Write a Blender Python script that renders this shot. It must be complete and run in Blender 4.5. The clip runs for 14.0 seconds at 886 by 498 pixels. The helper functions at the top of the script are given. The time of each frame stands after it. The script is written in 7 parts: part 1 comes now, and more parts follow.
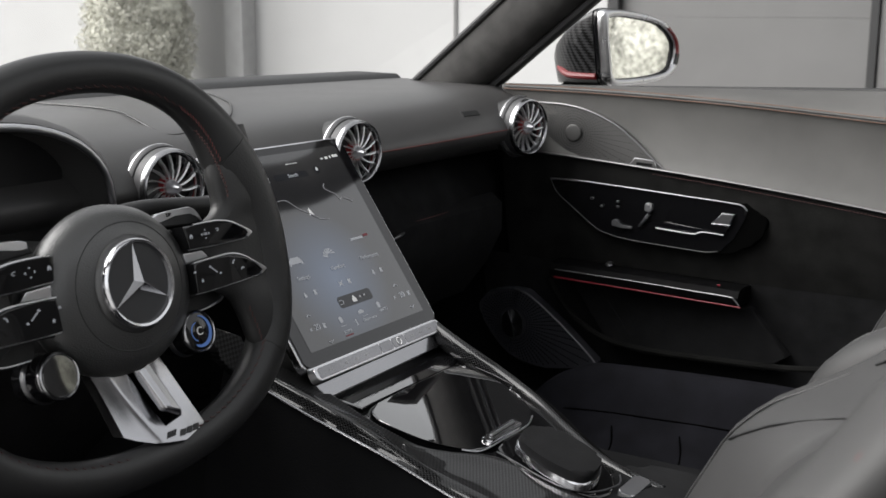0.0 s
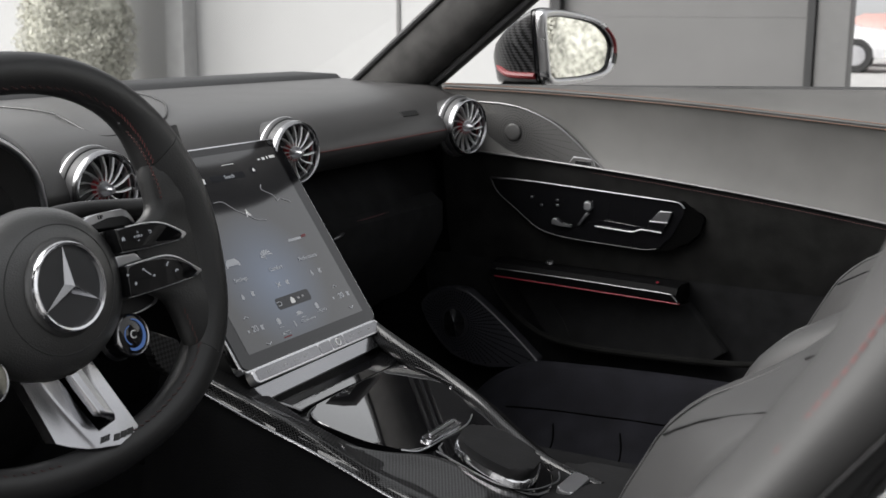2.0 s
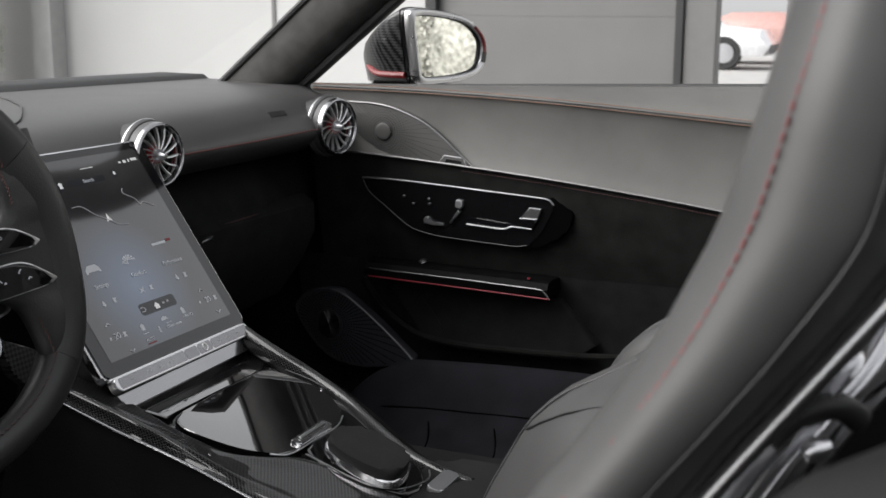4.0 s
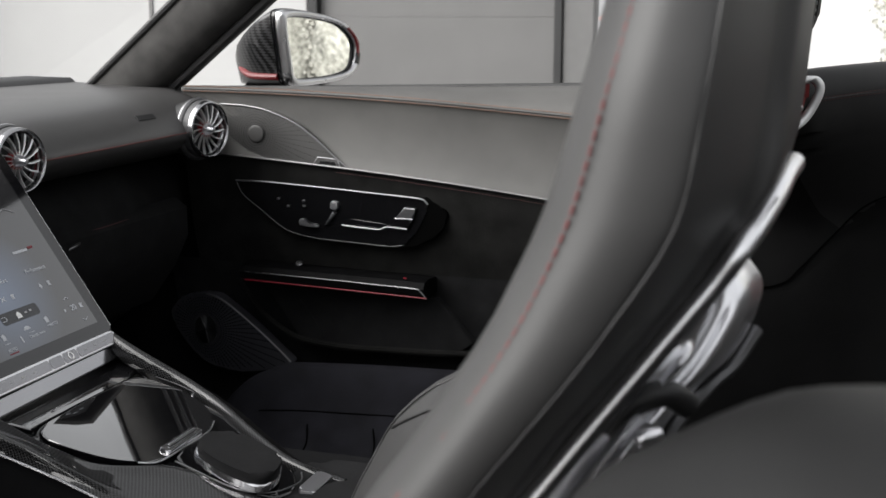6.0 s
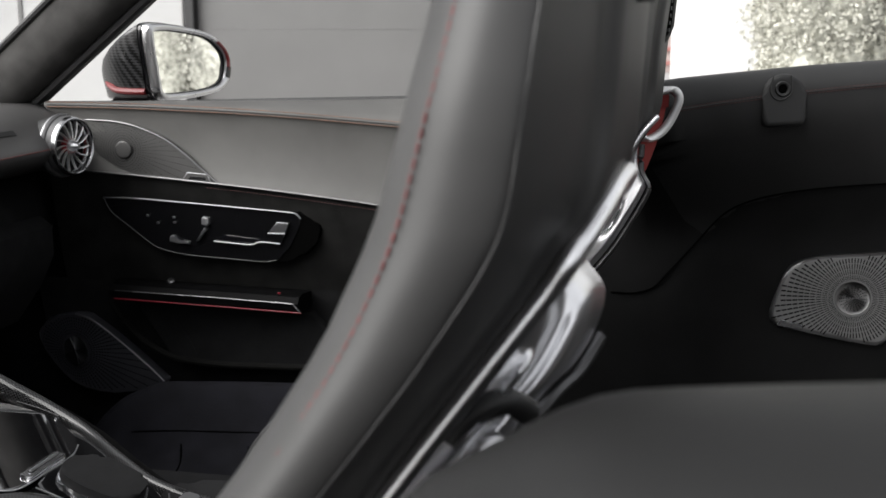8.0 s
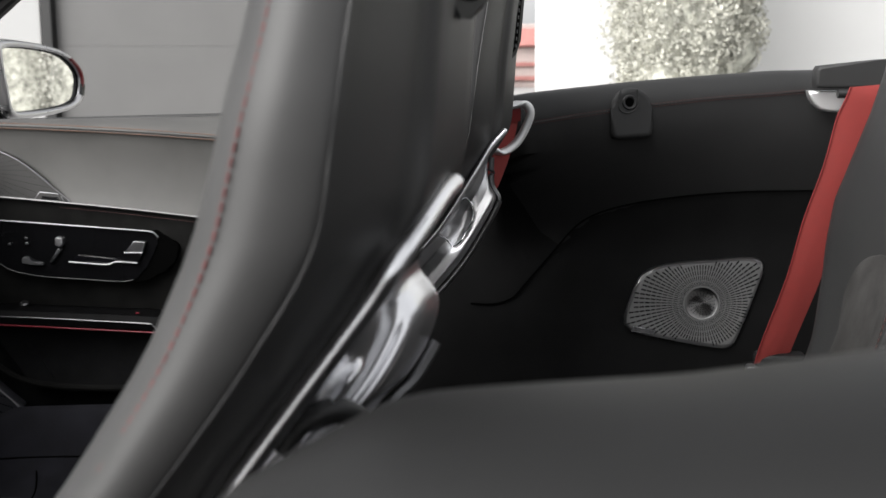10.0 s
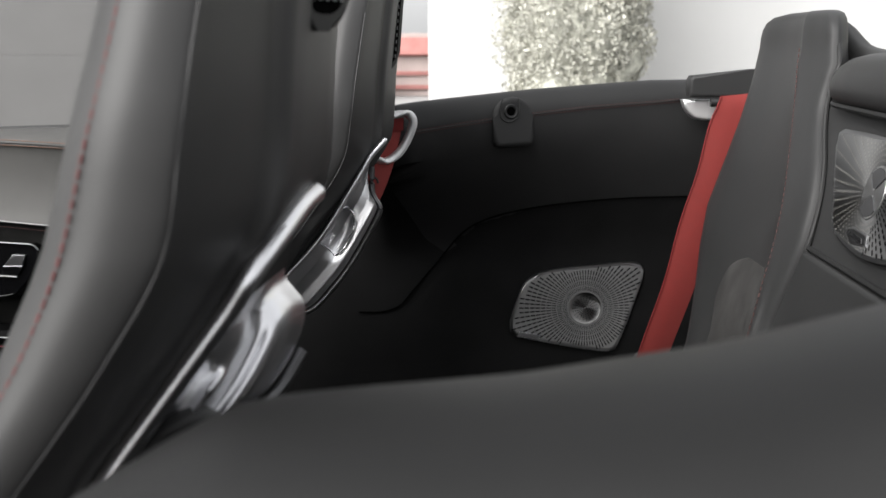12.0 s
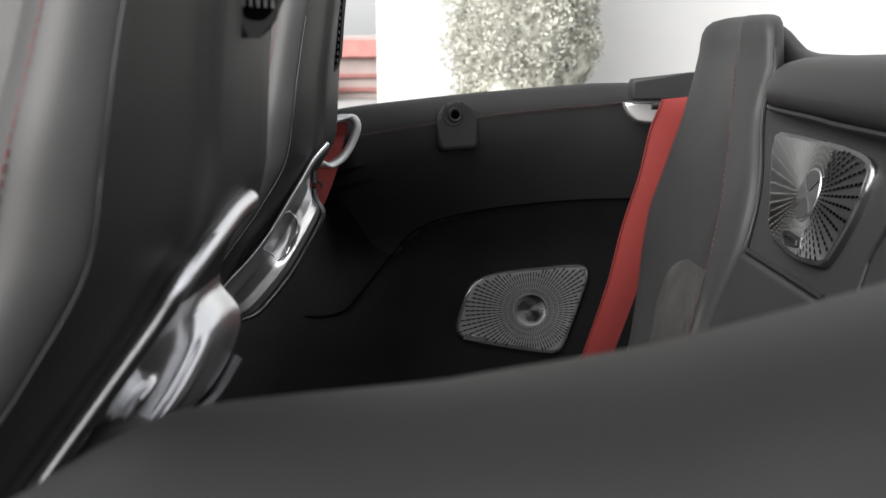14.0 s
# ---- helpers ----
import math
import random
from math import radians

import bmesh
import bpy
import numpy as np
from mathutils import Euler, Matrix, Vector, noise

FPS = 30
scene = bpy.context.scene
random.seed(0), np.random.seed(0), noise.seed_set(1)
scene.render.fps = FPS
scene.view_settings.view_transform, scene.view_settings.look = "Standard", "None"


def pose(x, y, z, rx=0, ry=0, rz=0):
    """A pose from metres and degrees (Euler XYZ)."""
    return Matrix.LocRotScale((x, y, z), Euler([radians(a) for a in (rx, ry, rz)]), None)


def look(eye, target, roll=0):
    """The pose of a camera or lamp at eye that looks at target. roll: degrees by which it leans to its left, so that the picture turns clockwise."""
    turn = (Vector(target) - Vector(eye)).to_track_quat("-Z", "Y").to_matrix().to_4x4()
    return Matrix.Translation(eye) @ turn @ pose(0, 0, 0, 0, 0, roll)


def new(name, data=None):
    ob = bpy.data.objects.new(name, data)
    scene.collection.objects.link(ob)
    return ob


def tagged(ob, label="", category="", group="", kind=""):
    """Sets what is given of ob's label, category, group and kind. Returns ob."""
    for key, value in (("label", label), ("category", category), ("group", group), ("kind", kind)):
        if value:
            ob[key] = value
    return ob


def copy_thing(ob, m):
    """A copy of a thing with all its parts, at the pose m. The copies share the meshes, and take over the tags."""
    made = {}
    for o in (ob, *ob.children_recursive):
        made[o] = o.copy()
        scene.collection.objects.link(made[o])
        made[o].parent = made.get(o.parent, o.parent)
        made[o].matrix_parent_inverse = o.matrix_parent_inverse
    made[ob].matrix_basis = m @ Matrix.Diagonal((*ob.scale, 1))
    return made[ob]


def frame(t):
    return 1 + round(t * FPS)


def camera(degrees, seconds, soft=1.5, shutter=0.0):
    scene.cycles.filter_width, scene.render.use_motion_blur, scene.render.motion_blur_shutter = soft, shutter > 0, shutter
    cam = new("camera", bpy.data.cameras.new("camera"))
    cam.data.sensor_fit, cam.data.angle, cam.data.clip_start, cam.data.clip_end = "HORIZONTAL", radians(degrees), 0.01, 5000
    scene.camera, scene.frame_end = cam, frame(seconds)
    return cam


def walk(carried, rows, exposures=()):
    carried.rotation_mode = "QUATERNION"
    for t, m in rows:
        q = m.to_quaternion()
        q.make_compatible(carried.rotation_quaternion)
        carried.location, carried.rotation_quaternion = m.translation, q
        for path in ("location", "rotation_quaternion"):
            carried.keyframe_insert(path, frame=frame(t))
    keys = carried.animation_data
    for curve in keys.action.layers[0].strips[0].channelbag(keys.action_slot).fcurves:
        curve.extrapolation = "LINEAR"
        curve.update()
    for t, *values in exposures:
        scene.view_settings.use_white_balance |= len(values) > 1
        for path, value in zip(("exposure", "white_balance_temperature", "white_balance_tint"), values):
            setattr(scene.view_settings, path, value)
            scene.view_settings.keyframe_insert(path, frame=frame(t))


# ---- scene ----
cam = camera(41.41, 14.0)
cam.data.dof.use_dof, cam.data.dof.focus_distance, cam.data.dof.aperture_fstop = True, 1.25, 14.0
# seconds, place, yaw, pitch, roll
PATH = [
    (0, 0.8466, -1.0056, 1.0702, 31.630, -11.367, 0.352),
    (0.5, 0.8456, -1.0053, 1.0699, 31.353, -11.366, 0.380),
    (1, 0.8462, -1.0037, 1.0694, 30.839, -11.350, 0.379),
    (1.5, 0.8500, -1.0028, 1.0697, 30.096, -11.353, 0.334),
    (2, 0.8539, -1.0007, 1.0698, 28.960, -11.347, 0.306),
    (2.5, 0.8563, -0.9991, 1.0701, 27.612, -11.366, 0.279),
    (3, 0.8592, -0.9960, 1.0692, 26.078, -11.343, 0.268),
    (5.5, 0.8863, -0.9885, 1.0709, 19.081, -11.365, 0.088),
    (6, 0.8915, -0.9883, 1.0706, 17.709, -11.312, 0.014),
    (6.5, 0.8963, -0.9870, 1.0708, 16.431, -11.239, -0.032),
    (7, 0.9017, -0.9860, 1.0707, 15.029, -11.096, -0.127),
    (7.5, 0.9065, -0.9852, 1.0707, 13.668, -10.912, -0.174),
    (8, 0.9121, -0.9840, 1.0713, 12.126, -10.723, -0.168),
    (8.5, 0.9179, -0.9847, 1.0718, 10.611, -10.569, -0.226),
    (9, 0.9235, -0.9866, 1.0706, 8.962, -10.340, -0.270),
    (11.5, 0.9495, -0.9996, 1.0724, 2.019, -9.674, -0.186),
    (12, 0.9536, -1.0016, 1.0726, 0.906, -9.584, -0.192),
    (12.5, 0.9570, -1.0029, 1.0732, 0.058, -9.533, -0.226),
    (13, 0.9592, -1.0031, 1.0734, -0.709, -9.471, -0.253),
    (13.5, 0.9610, -1.0031, 1.0734, -1.193, -9.449, -0.260),
    (14, 0.9621, -1.0032, 1.0745, -1.506, -9.486, -0.232),
]
walk(cam, [(t, pose(x, y, z, 90 + pitch, 0, yaw) @ pose(0, 0, 0, 0, 0, roll)) for t, x, y, z, yaw, pitch, roll in PATH])

# ---- light ----
world = bpy.data.worlds.new("world")
scene.world = world
world.use_nodes = True
wn = world.node_tree.nodes
sky = wn.new("ShaderNodeTexSky")
sky.sky_type, sky.sun_disc = "NISHITA", False
sky.sun_elevation, sky.sun_rotation = radians(38), radians(232)
sky.air_density, sky.dust_density, sky.ozone_density = 1.0, 4.0, 1.0
grey = wn.new("ShaderNodeHueSaturation")
grey.inputs["Saturation"].default_value = 0.14
world.node_tree.links.new(sky.outputs[0], grey.inputs["Color"])
haze = wn.new("ShaderNodeMixRGB")
haze.inputs["Fac"].default_value = 0.6
haze.inputs["Color2"].default_value = (2.7, 2.72, 2.75, 1.0)
world.node_tree.links.new(grey.outputs[0], haze.inputs["Color1"])
world.node_tree.links.new(haze.outputs[0], wn["Background"].inputs["Color"])
wn["Background"].inputs["Strength"].default_value = 0.15
sun = new("sun", bpy.data.lights.new("sun", "SUN"))
sun.data.energy, sun.data.angle, sun.data.color = 2.9, radians(70), (1.0, 0.985, 0.965)
sun.matrix_world = look((-1.65, -1.3, 1.65), (0, 0, 0))
scene.view_settings.exposure = 1.25


# ---- materials ----
def pbr(name, color, rough=0.5, metal=0.0, bump=0.0, scale=600.0, kind="noise", vary=0.12, vscale=14.0, coat=0.0, rvary=0.1, spec=0.5, emit=0.0):
    m = bpy.data.materials.new(name)
    m.use_nodes = True
    n, l = m.node_tree.nodes, m.node_tree.links
    p = n["Principled BSDF"]
    p.inputs["Roughness"].default_value = rough
    p.inputs["Metallic"].default_value = metal
    p.inputs["Coat Weight"].default_value = coat
    p.inputs["Coat Roughness"].default_value = 0.06
    p.inputs["Specular IOR Level"].default_value = spec
    tc = n.new("ShaderNodeTexCoord")
    big = n.new("ShaderNodeTexNoise")
    big.inputs["Scale"].default_value, big.inputs["Detail"].default_value = vscale, 5.0
    l.new(tc.outputs["Object"], big.inputs["Vector"])
    ramp = n.new("ShaderNodeValToRGB")
    lo = [c * (1 - vary) for c in color]
    hi = [min(1.0, c * (1 + vary)) for c in color]
    ramp.color_ramp.elements[0].color, ramp.color_ramp.elements[1].color = (*lo, 1), (*hi, 1)
    ramp.color_ramp.elements[0].position, ramp.color_ramp.elements[1].position = 0.3, 0.7
    l.new(big.outputs["Fac"], ramp.inputs["Fac"])
    l.new(ramp.outputs["Color"], p.inputs["Base Color"])
    mr = n.new("ShaderNodeMapRange")
    mr.inputs["To Min"].default_value, mr.inputs["To Max"].default_value = max(0.02, rough * (1 - rvary)), min(1.0, rough * (1 + rvary))
    l.new(big.outputs["Fac"], mr.inputs["Value"])
    l.new(mr.outputs["Result"], p.inputs["Roughness"])
    if bump > 0:
        t = n.new("ShaderNodeTexVoronoi" if kind == "cells" else "ShaderNodeTexNoise")
        t.inputs["Scale"].default_value = scale
        l.new(tc.outputs["Object"], t.inputs["Vector"])
        b = n.new("ShaderNodeBump")
        b.inputs["Strength"].default_value, b.inputs["Distance"].default_value = bump, 0.0006
        l.new(t.outputs["Distance" if kind == "cells" else "Fac"], b.inputs["Height"])
        l.new(b.outputs["Normal"], p.inputs["Normal"])
    if emit > 0:
        p.inputs["Emission Color"].default_value = (*color, 1)
        p.inputs["Emission Strength"].default_value = emit
    return m


def weave(name, size=0.0020, flat=(1, 1, 0), turn=18):
    """Twill carbon fibre under clear lacquer: crossing threads, seen along one axis."""
    m = pbr(name, (0.02, 0.02, 0.021), 0.38, 0.0, coat=0.7, spec=0.08)
    n, l = m.node_tree.nodes, m.node_tree.links
    p = n["Principled BSDF"]
    p.inputs["Coat Roughness"].default_value = 0.03
    tc = n.new("ShaderNodeTexCoord")
    fl = n.new("ShaderNodeVectorMath")
    fl.operation = "MULTIPLY"
    fl.inputs[1].default_value = flat
    mp = n.new("ShaderNodeMapping")
    mp.inputs["Rotation"].default_value = (0.0 if flat[2] == 0 else radians(turn), 0.0, radians(turn) if flat[2] == 0 else 0.0)
    ck = n.new("ShaderNodeTexChecker")
    ck.inputs["Scale"].default_value = 1 / size
    ck.inputs["Color1"].default_value, ck.inputs["Color2"].default_value = (0.0025, 0.0025, 0.0025, 1), (0.024, 0.024, 0.025, 1)
    lean = n.new("ShaderNodeMapping")
    lean.inputs["Rotation"].default_value = (radians(-45) if flat[2] == 0 else 0.0, 0.0, 0.0)
    lean.inputs["Scale"].default_value = (1.0, 1.3, 1.3) if flat[2] == 0 else (1.0, 1.0, 1.0)
    l.new(tc.outputs["Object"], lean.inputs["Vector"])
    l.new(lean.outputs[0], fl.inputs[0])
    l.new(fl.outputs[0], mp.inputs["Vector"])
    l.new(mp.outputs[0], ck.inputs["Vector"])
    l.new(ck.outputs["Color"], p.inputs["Base Color"])
    rr_ = n.new("ShaderNodeMapRange")
    rr_.inputs["To Min"].default_value, rr_.inputs["To Max"].default_value = 0.55, 0.28
    l.new(ck.outputs["Fac"], rr_.inputs["Value"])
    l.new(rr_.outputs["Result"], p.inputs["Roughness"])
    return m


def thin_glass(name):
    """A thin clear pane: it lets light through straight and mirrors a little."""
    m = bpy.data.materials.new(name)
    m.use_nodes = True
    n, l = m.node_tree.nodes, m.node_tree.links
    n.remove(n["Principled BSDF"])
    tr, gl, mx = n.new("ShaderNodeBsdfTransparent"), n.new("ShaderNodeBsdfGlossy"), n.new("ShaderNodeMixShader")
    tr.inputs["Color"].default_value = (0.985, 0.987, 0.985, 1)
    gl.inputs["Roughness"].default_value = 0.0
    mx.inputs["Fac"].default_value = 0.02
    l.new(tr.outputs[0], mx.inputs[1])
    l.new(gl.outputs[0], mx.inputs[2])
    l.new(mx.outputs[0], n["Material Output"].inputs["Surface"])
    return m


LEATHER = pbr("black nappa leather", (0.036, 0.0355, 0.0355), 0.48, bump=0.08, scale=900, kind="cells", spec=0.3)
# The seat leather again, darker for the shade behind the front seats.
REARSKIN = pbr("shade-darkened matt black leather", (0.025, 0.025, 0.0252), 0.52, bump=0.08, scale=900, kind="cells", spec=0.3)
DASHSKIN = pbr("black dash leather", (0.044, 0.043, 0.043), 0.43, bump=0.12, scale=700, kind="cells")
DOORSKIN = pbr("door leather", (0.075, 0.073, 0.07), 0.6, bump=0.1, scale=600, kind="cells")
SUEDE = pbr("black microfibre suede", (0.0095, 0.0095, 0.010), 0.95, bump=0.5, scale=350, vary=0.35, vscale=30, spec=0.15)
DOORSUEDE = pbr("black door suede", (0.0085, 0.0084, 0.0081), 0.95, bump=0.5, scale=350, vary=0.4, vscale=28, spec=0.1)
# Extra dark: the shade beside the seats is in this colour.
LOWSKIN = pbr("black low suede with painted shade", (0.0075, 0.0075, 0.0077), 0.9, bump=0.3, scale=400, vary=0.25, spec=0.12)
PILLAR = pbr("grey suede lining", (0.036, 0.035, 0.034), 0.95, bump=0.5, scale=350, vary=0.3, vscale=25, spec=0.15)
PLASTIC = pbr("black grained plastic", (0.009, 0.009, 0.0094), 0.5, bump=0.3, scale=900)
LIDGLOSS = pbr("deep lacquered black", (0.004, 0.004, 0.0045), 0.03, coat=1.0, vary=0.05, spec=1.0)
LIDGLOSS.node_tree.nodes["Principled BSDF"].inputs["Coat IOR"].default_value = 1.9
LIDGLOSS.node_tree.nodes["Principled BSDF"].inputs["Coat Roughness"].default_value = 0.02
GLOSS = pbr("piano black", (0.004, 0.004, 0.0045), 0.04, vary=0.05, spec=0.55)
SATIN = pbr("satin silver", (0.6, 0.6, 0.62), 0.3, 1.0, vary=0.06)
BRIGHT = pbr("bright chrome", (0.74, 0.74, 0.76), 0.16, 1.0, vary=0.04)
DULL = pbr("dark brushed metal", (0.16, 0.16, 0.165), 0.38, 1.0, bump=0.1, scale=1500)
STITCH = pbr("red thread", (0.10, 0.026, 0.025), 0.8, vary=0.25, vscale=400)
ORANGE = pbr("rust thread", (0.22, 0.11, 0.07), 0.8, vary=0.25, vscale=400)
REDBELT = pbr("red seat belt webbing", (0.235, 0.026, 0.022), 0.75, bump=0.6, scale=1400, vary=0.04, vscale=90)
REDLED = pbr("red light line", (0.12, 0.005, 0.012), 0.4, emit=0.05)
BLUELED = pbr("blue light ring", (0.08, 0.16, 0.40), 0.3, emit=0.10)
WHITEMARK = pbr("white print", (0.75, 0.75, 0.75), 0.6, vary=0.02)
SCREENOFF = pbr("screen glass", (0.004, 0.004, 0.005), 0.06, vary=0.02, spec=0.6)
CARBON = weave("carbon fibre")
CARBONSIDE = weave("carbon fibre cap", 0.0034, (0, 1, 1), 45)
# Near-black that stands in for the shade inside hollows and openings.
HOLE = pbr("dark holes", (0.0012, 0.0012, 0.0012), 0.9, vary=0.0, spec=0.02)
PERF = pbr("black perforated metal", (0.10, 0.10, 0.115), 0.4, 0.6)
SATINDARK = pbr("grey satin metal", (0.30, 0.30, 0.305), 0.35, 1.0)
SPKFACE = pbr("grey grille metal", (0.26, 0.26, 0.262), 0.5, 0.6)


def turned(name, color, axis, rough=0.3):
    """Lathe-turned metal: its gloss is stretched round the centre."""
    m = pbr(name, color, rough, 1.0, vary=0.04)
    n, l = m.node_tree.nodes, m.node_tree.links
    tg = n.new("ShaderNodeTangent")
    tg.direction_type, tg.axis = "RADIAL", axis
    n["Principled BSDF"].inputs["Anisotropic"].default_value = 0.85
    l.new(tg.outputs[0], n["Principled BSDF"].inputs["Tangent"])
    return m


TURNEDX = turned("turned metal facing aft", (0.5, 0.5, 0.5), "X")
TURNEDY = turned("turned metal facing inward", (0.20, 0.20, 0.20), "Y", 0.4)
GRILLEX = turned("brushed grille metal", (0.20, 0.20, 0.20), "X", 0.4)
PIPING = pbr("black piping", (0.008, 0.008, 0.008), 0.6, vary=0.1)
DOTS = pbr("bright dots", (0.35, 0.34, 0.32), 0.4, 0.6)
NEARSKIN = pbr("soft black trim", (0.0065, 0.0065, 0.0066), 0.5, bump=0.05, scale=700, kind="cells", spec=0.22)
DARKSKIN = pbr("black trim leather", (0.0195, 0.0195, 0.0198), 0.55, bump=0.08, scale=900, kind="cells", spec=0.25)
STRIP = pbr("grey trim metal", (0.27, 0.27, 0.28), 0.42, 1.0)
DULLSTRIP = pbr("dull trim metal", (0.17, 0.17, 0.172), 0.45, 1.0, vary=0.06)
CARBONDARK = pbr("matt carbon", (0.0028, 0.0028, 0.003), 0.6, bump=0.6, scale=250, vary=0.5, vscale=60, spec=0.05)
SUEDEGREY = pbr("grey suede", (0.035, 0.034, 0.033), 0.95, bump=0.5, scale=350, vary=0.3, vscale=30, spec=0.15)
REDDARK = pbr("dark red webbing", (0.16, 0.01, 0.01), 0.8, bump=0.5, scale=1400)
GRIP = pbr("perforated leather", (0.019, 0.019, 0.019), 0.45, bump=0.22, scale=500, kind="cells")
HUBSKIN = pbr("matt grained cover", (0.032, 0.032, 0.032), 0.36, bump=0.35, scale=800, kind="cells", spec=1.0)
POSTGREY = pbr("pale grey metal post", (0.30, 0.30, 0.30), 0.5, vary=0.08)
REDRING = pbr("red hub enamel", (0.34, 0.035, 0.04), 0.45)
FADED = pbr("faded red thread", (0.065, 0.026, 0.024), 0.85, vary=0.2, vscale=300)
MATTSILVER = pbr("matt silver", (0.8, 0.8, 0.8), 0.5, 1.0, vary=0.04)
BEZEL = pbr("satin bezel metal", (0.52, 0.52, 0.53), 0.28, 1.0, vary=0.04)
REDLENS = pbr("dark red lens", (0.12, 0.006, 0.008), 0.45, vary=0.05)
BARREL = pbr("dark satin barrel", (0.05, 0.05, 0.052), 0.48, vary=0.08, spec=0.35)
RINGMETAL = pbr("satin ring", (0.36, 0.36, 0.37), 0.22, 1.0, vary=0.05)
POLISHED = pbr("polished cast metal", (0.8, 0.8, 0.82), 0.3, 1.0, vary=0.05)
GRILLE = pbr("fine grey mesh", (0.062, 0.061, 0.06), 0.5, 0.3, bump=0.4, scale=900)
CUSHION = pbr("black woven seat cloth", (0.0066, 0.0066, 0.0086), 0.9, bump=0.5, scale=400, vary=0.3, vscale=30, spec=0.1)
RIMSKIN = pbr("wheel rim leather", (0.013, 0.013, 0.0133), 0.42, bump=0.1, scale=900, kind="cells")
STARMETAL = pbr("emblem metal", (0.36, 0.36, 0.37), 0.2, 1.0)
EMBLEM = pbr("dark emblem disc", (0.035, 0.036, 0.038), 0.35)
SPOKEMETAL = pbr("polished satin metal", (0.40, 0.40, 0.415), 0.2, 1.0, vary=0.05)
KEYDARK = pbr("dark trim line", (0.07, 0.07, 0.072), 0.5, 0.5)
KEYMETAL = pbr("touch key metal", (0.24, 0.24, 0.25), 0.22, 0.8)
BANDMETAL = pbr("polished band metal", (0.30, 0.30, 0.31), 0.14, 1.0, vary=0.04)
DISPDARK = pbr("display dark field", (0.012, 0.013, 0.016), 0.15, emit=0.06)
DISPICON = pbr("display pale marks", (0.25, 0.26, 0.28), 0.3, emit=0.16)
ROADLINE = pbr("display map line", (0.2, 0.2, 0.21), 0.3, emit=0.15)


def display(name):
    """The lit picture: grey map above, a blue glow in the lower middle."""
    m = pbr(name, (0.004, 0.004, 0.005), 0.07, coat=1.0)
    n, l = m.node_tree.nodes, m.node_tree.links
    p = n["Principled BSDF"]
    tc = n.new("ShaderNodeTexCoord")
    sub = n.new("ShaderNodeVectorMath")
    sub.operation = "DISTANCE"
    sub.inputs[1].default_value = (-0.050, -0.012, 0.073)
    mr = n.new("ShaderNodeMapRange")
    mr.inputs["From Min"].default_value, mr.inputs["From Max"].default_value = 0.085, 0.0
    ramp = n.new("ShaderNodeValToRGB")
    ramp.color_ramp.elements[0].color, ramp.color_ramp.elements[1].color = (0.012, 0.012, 0.0125, 1), (0.055, 0.075, 0.115, 1)
    l.new(tc.outputs["Object"], sub.inputs[0])
    l.new(sub.outputs["Value"], mr.inputs["Value"])
    l.new(mr.outputs["Result"], ramp.inputs["Fac"])
    l.new(ramp.outputs["Color"], p.inputs["Emission Color"])
    p.inputs["Emission Strength"].default_value = 0.55
    return m


DISPLAY = display("lit display")
CARPET = pbr("black carpet", (0.006, 0.006, 0.0065), 1.0, bump=0.8, scale=500, vary=0.3, spec=0.1)
MIRROR = pbr("mirror silver", (0.9, 0.9, 0.91), 0.0, 1.0, vary=0.0, rvary=0.0)
PANE = thin_glass("clear glass")
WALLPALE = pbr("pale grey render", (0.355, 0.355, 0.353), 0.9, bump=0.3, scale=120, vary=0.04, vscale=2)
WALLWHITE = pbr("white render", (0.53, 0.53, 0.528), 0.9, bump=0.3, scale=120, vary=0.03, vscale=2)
DOORGREY = pbr("grey door coating", (0.095, 0.0935, 0.0925), 0.5, vary=0.06, vscale=3)
# Near-black, chosen for what the gloss console lid mirrors.
CHARCOAL = pbr("charcoal for dark reflections", (0.008, 0.008, 0.0085), 0.9, vary=0.1, vscale=3, spec=0.1)
FRAMEGREY = pbr("grey aluminium", (0.10, 0.099, 0.098), 0.5, 0.0, vary=0.05)
PAVING = pbr("light concrete paving", (0.27, 0.265, 0.26), 0.9, bump=0.4, scale=80, vary=0.12, vscale=3)
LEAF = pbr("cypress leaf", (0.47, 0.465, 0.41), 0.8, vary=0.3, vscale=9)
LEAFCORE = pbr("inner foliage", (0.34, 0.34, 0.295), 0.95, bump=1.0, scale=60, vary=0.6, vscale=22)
BARK = pbr("bark", (0.12, 0.09, 0.07), 0.9, bump=0.6, scale=60)
BODYBLACK = pbr("gloss black car paint", (0.008, 0.008, 0.009), 0.15, coat=1.0, vary=0.05)
FARWALL = pbr("pale red wall", (0.40, 0.33, 0.31), 0.9, vary=0.1, vscale=2)
REDCAR = pbr("dusty red car paint", (0.34, 0.2, 0.18), 0.4, vary=0.1)
SILVERCAR = pbr("silver car paint", (0.6, 0.6, 0.61), 0.3, 0.4, coat=1.0)
BRICKRED = pbr("red roof paint", (0.34, 0.15, 0.135), 0.85, vary=0.2, vscale=3)


# ---- building blocks ----
def V(*a):
    return Vector(a)


def thing(name, at, label, category, group="", kind=""):
    ob = new(name)
    ob.location = at
    ob.empty_display_size = 0.05
    return tagged(ob, label, category, group, kind)


def base_of(ob):
    p = Vector((0, 0, 0))
    while ob is not None:
        p += ob.location
        ob = ob.parent
    return p


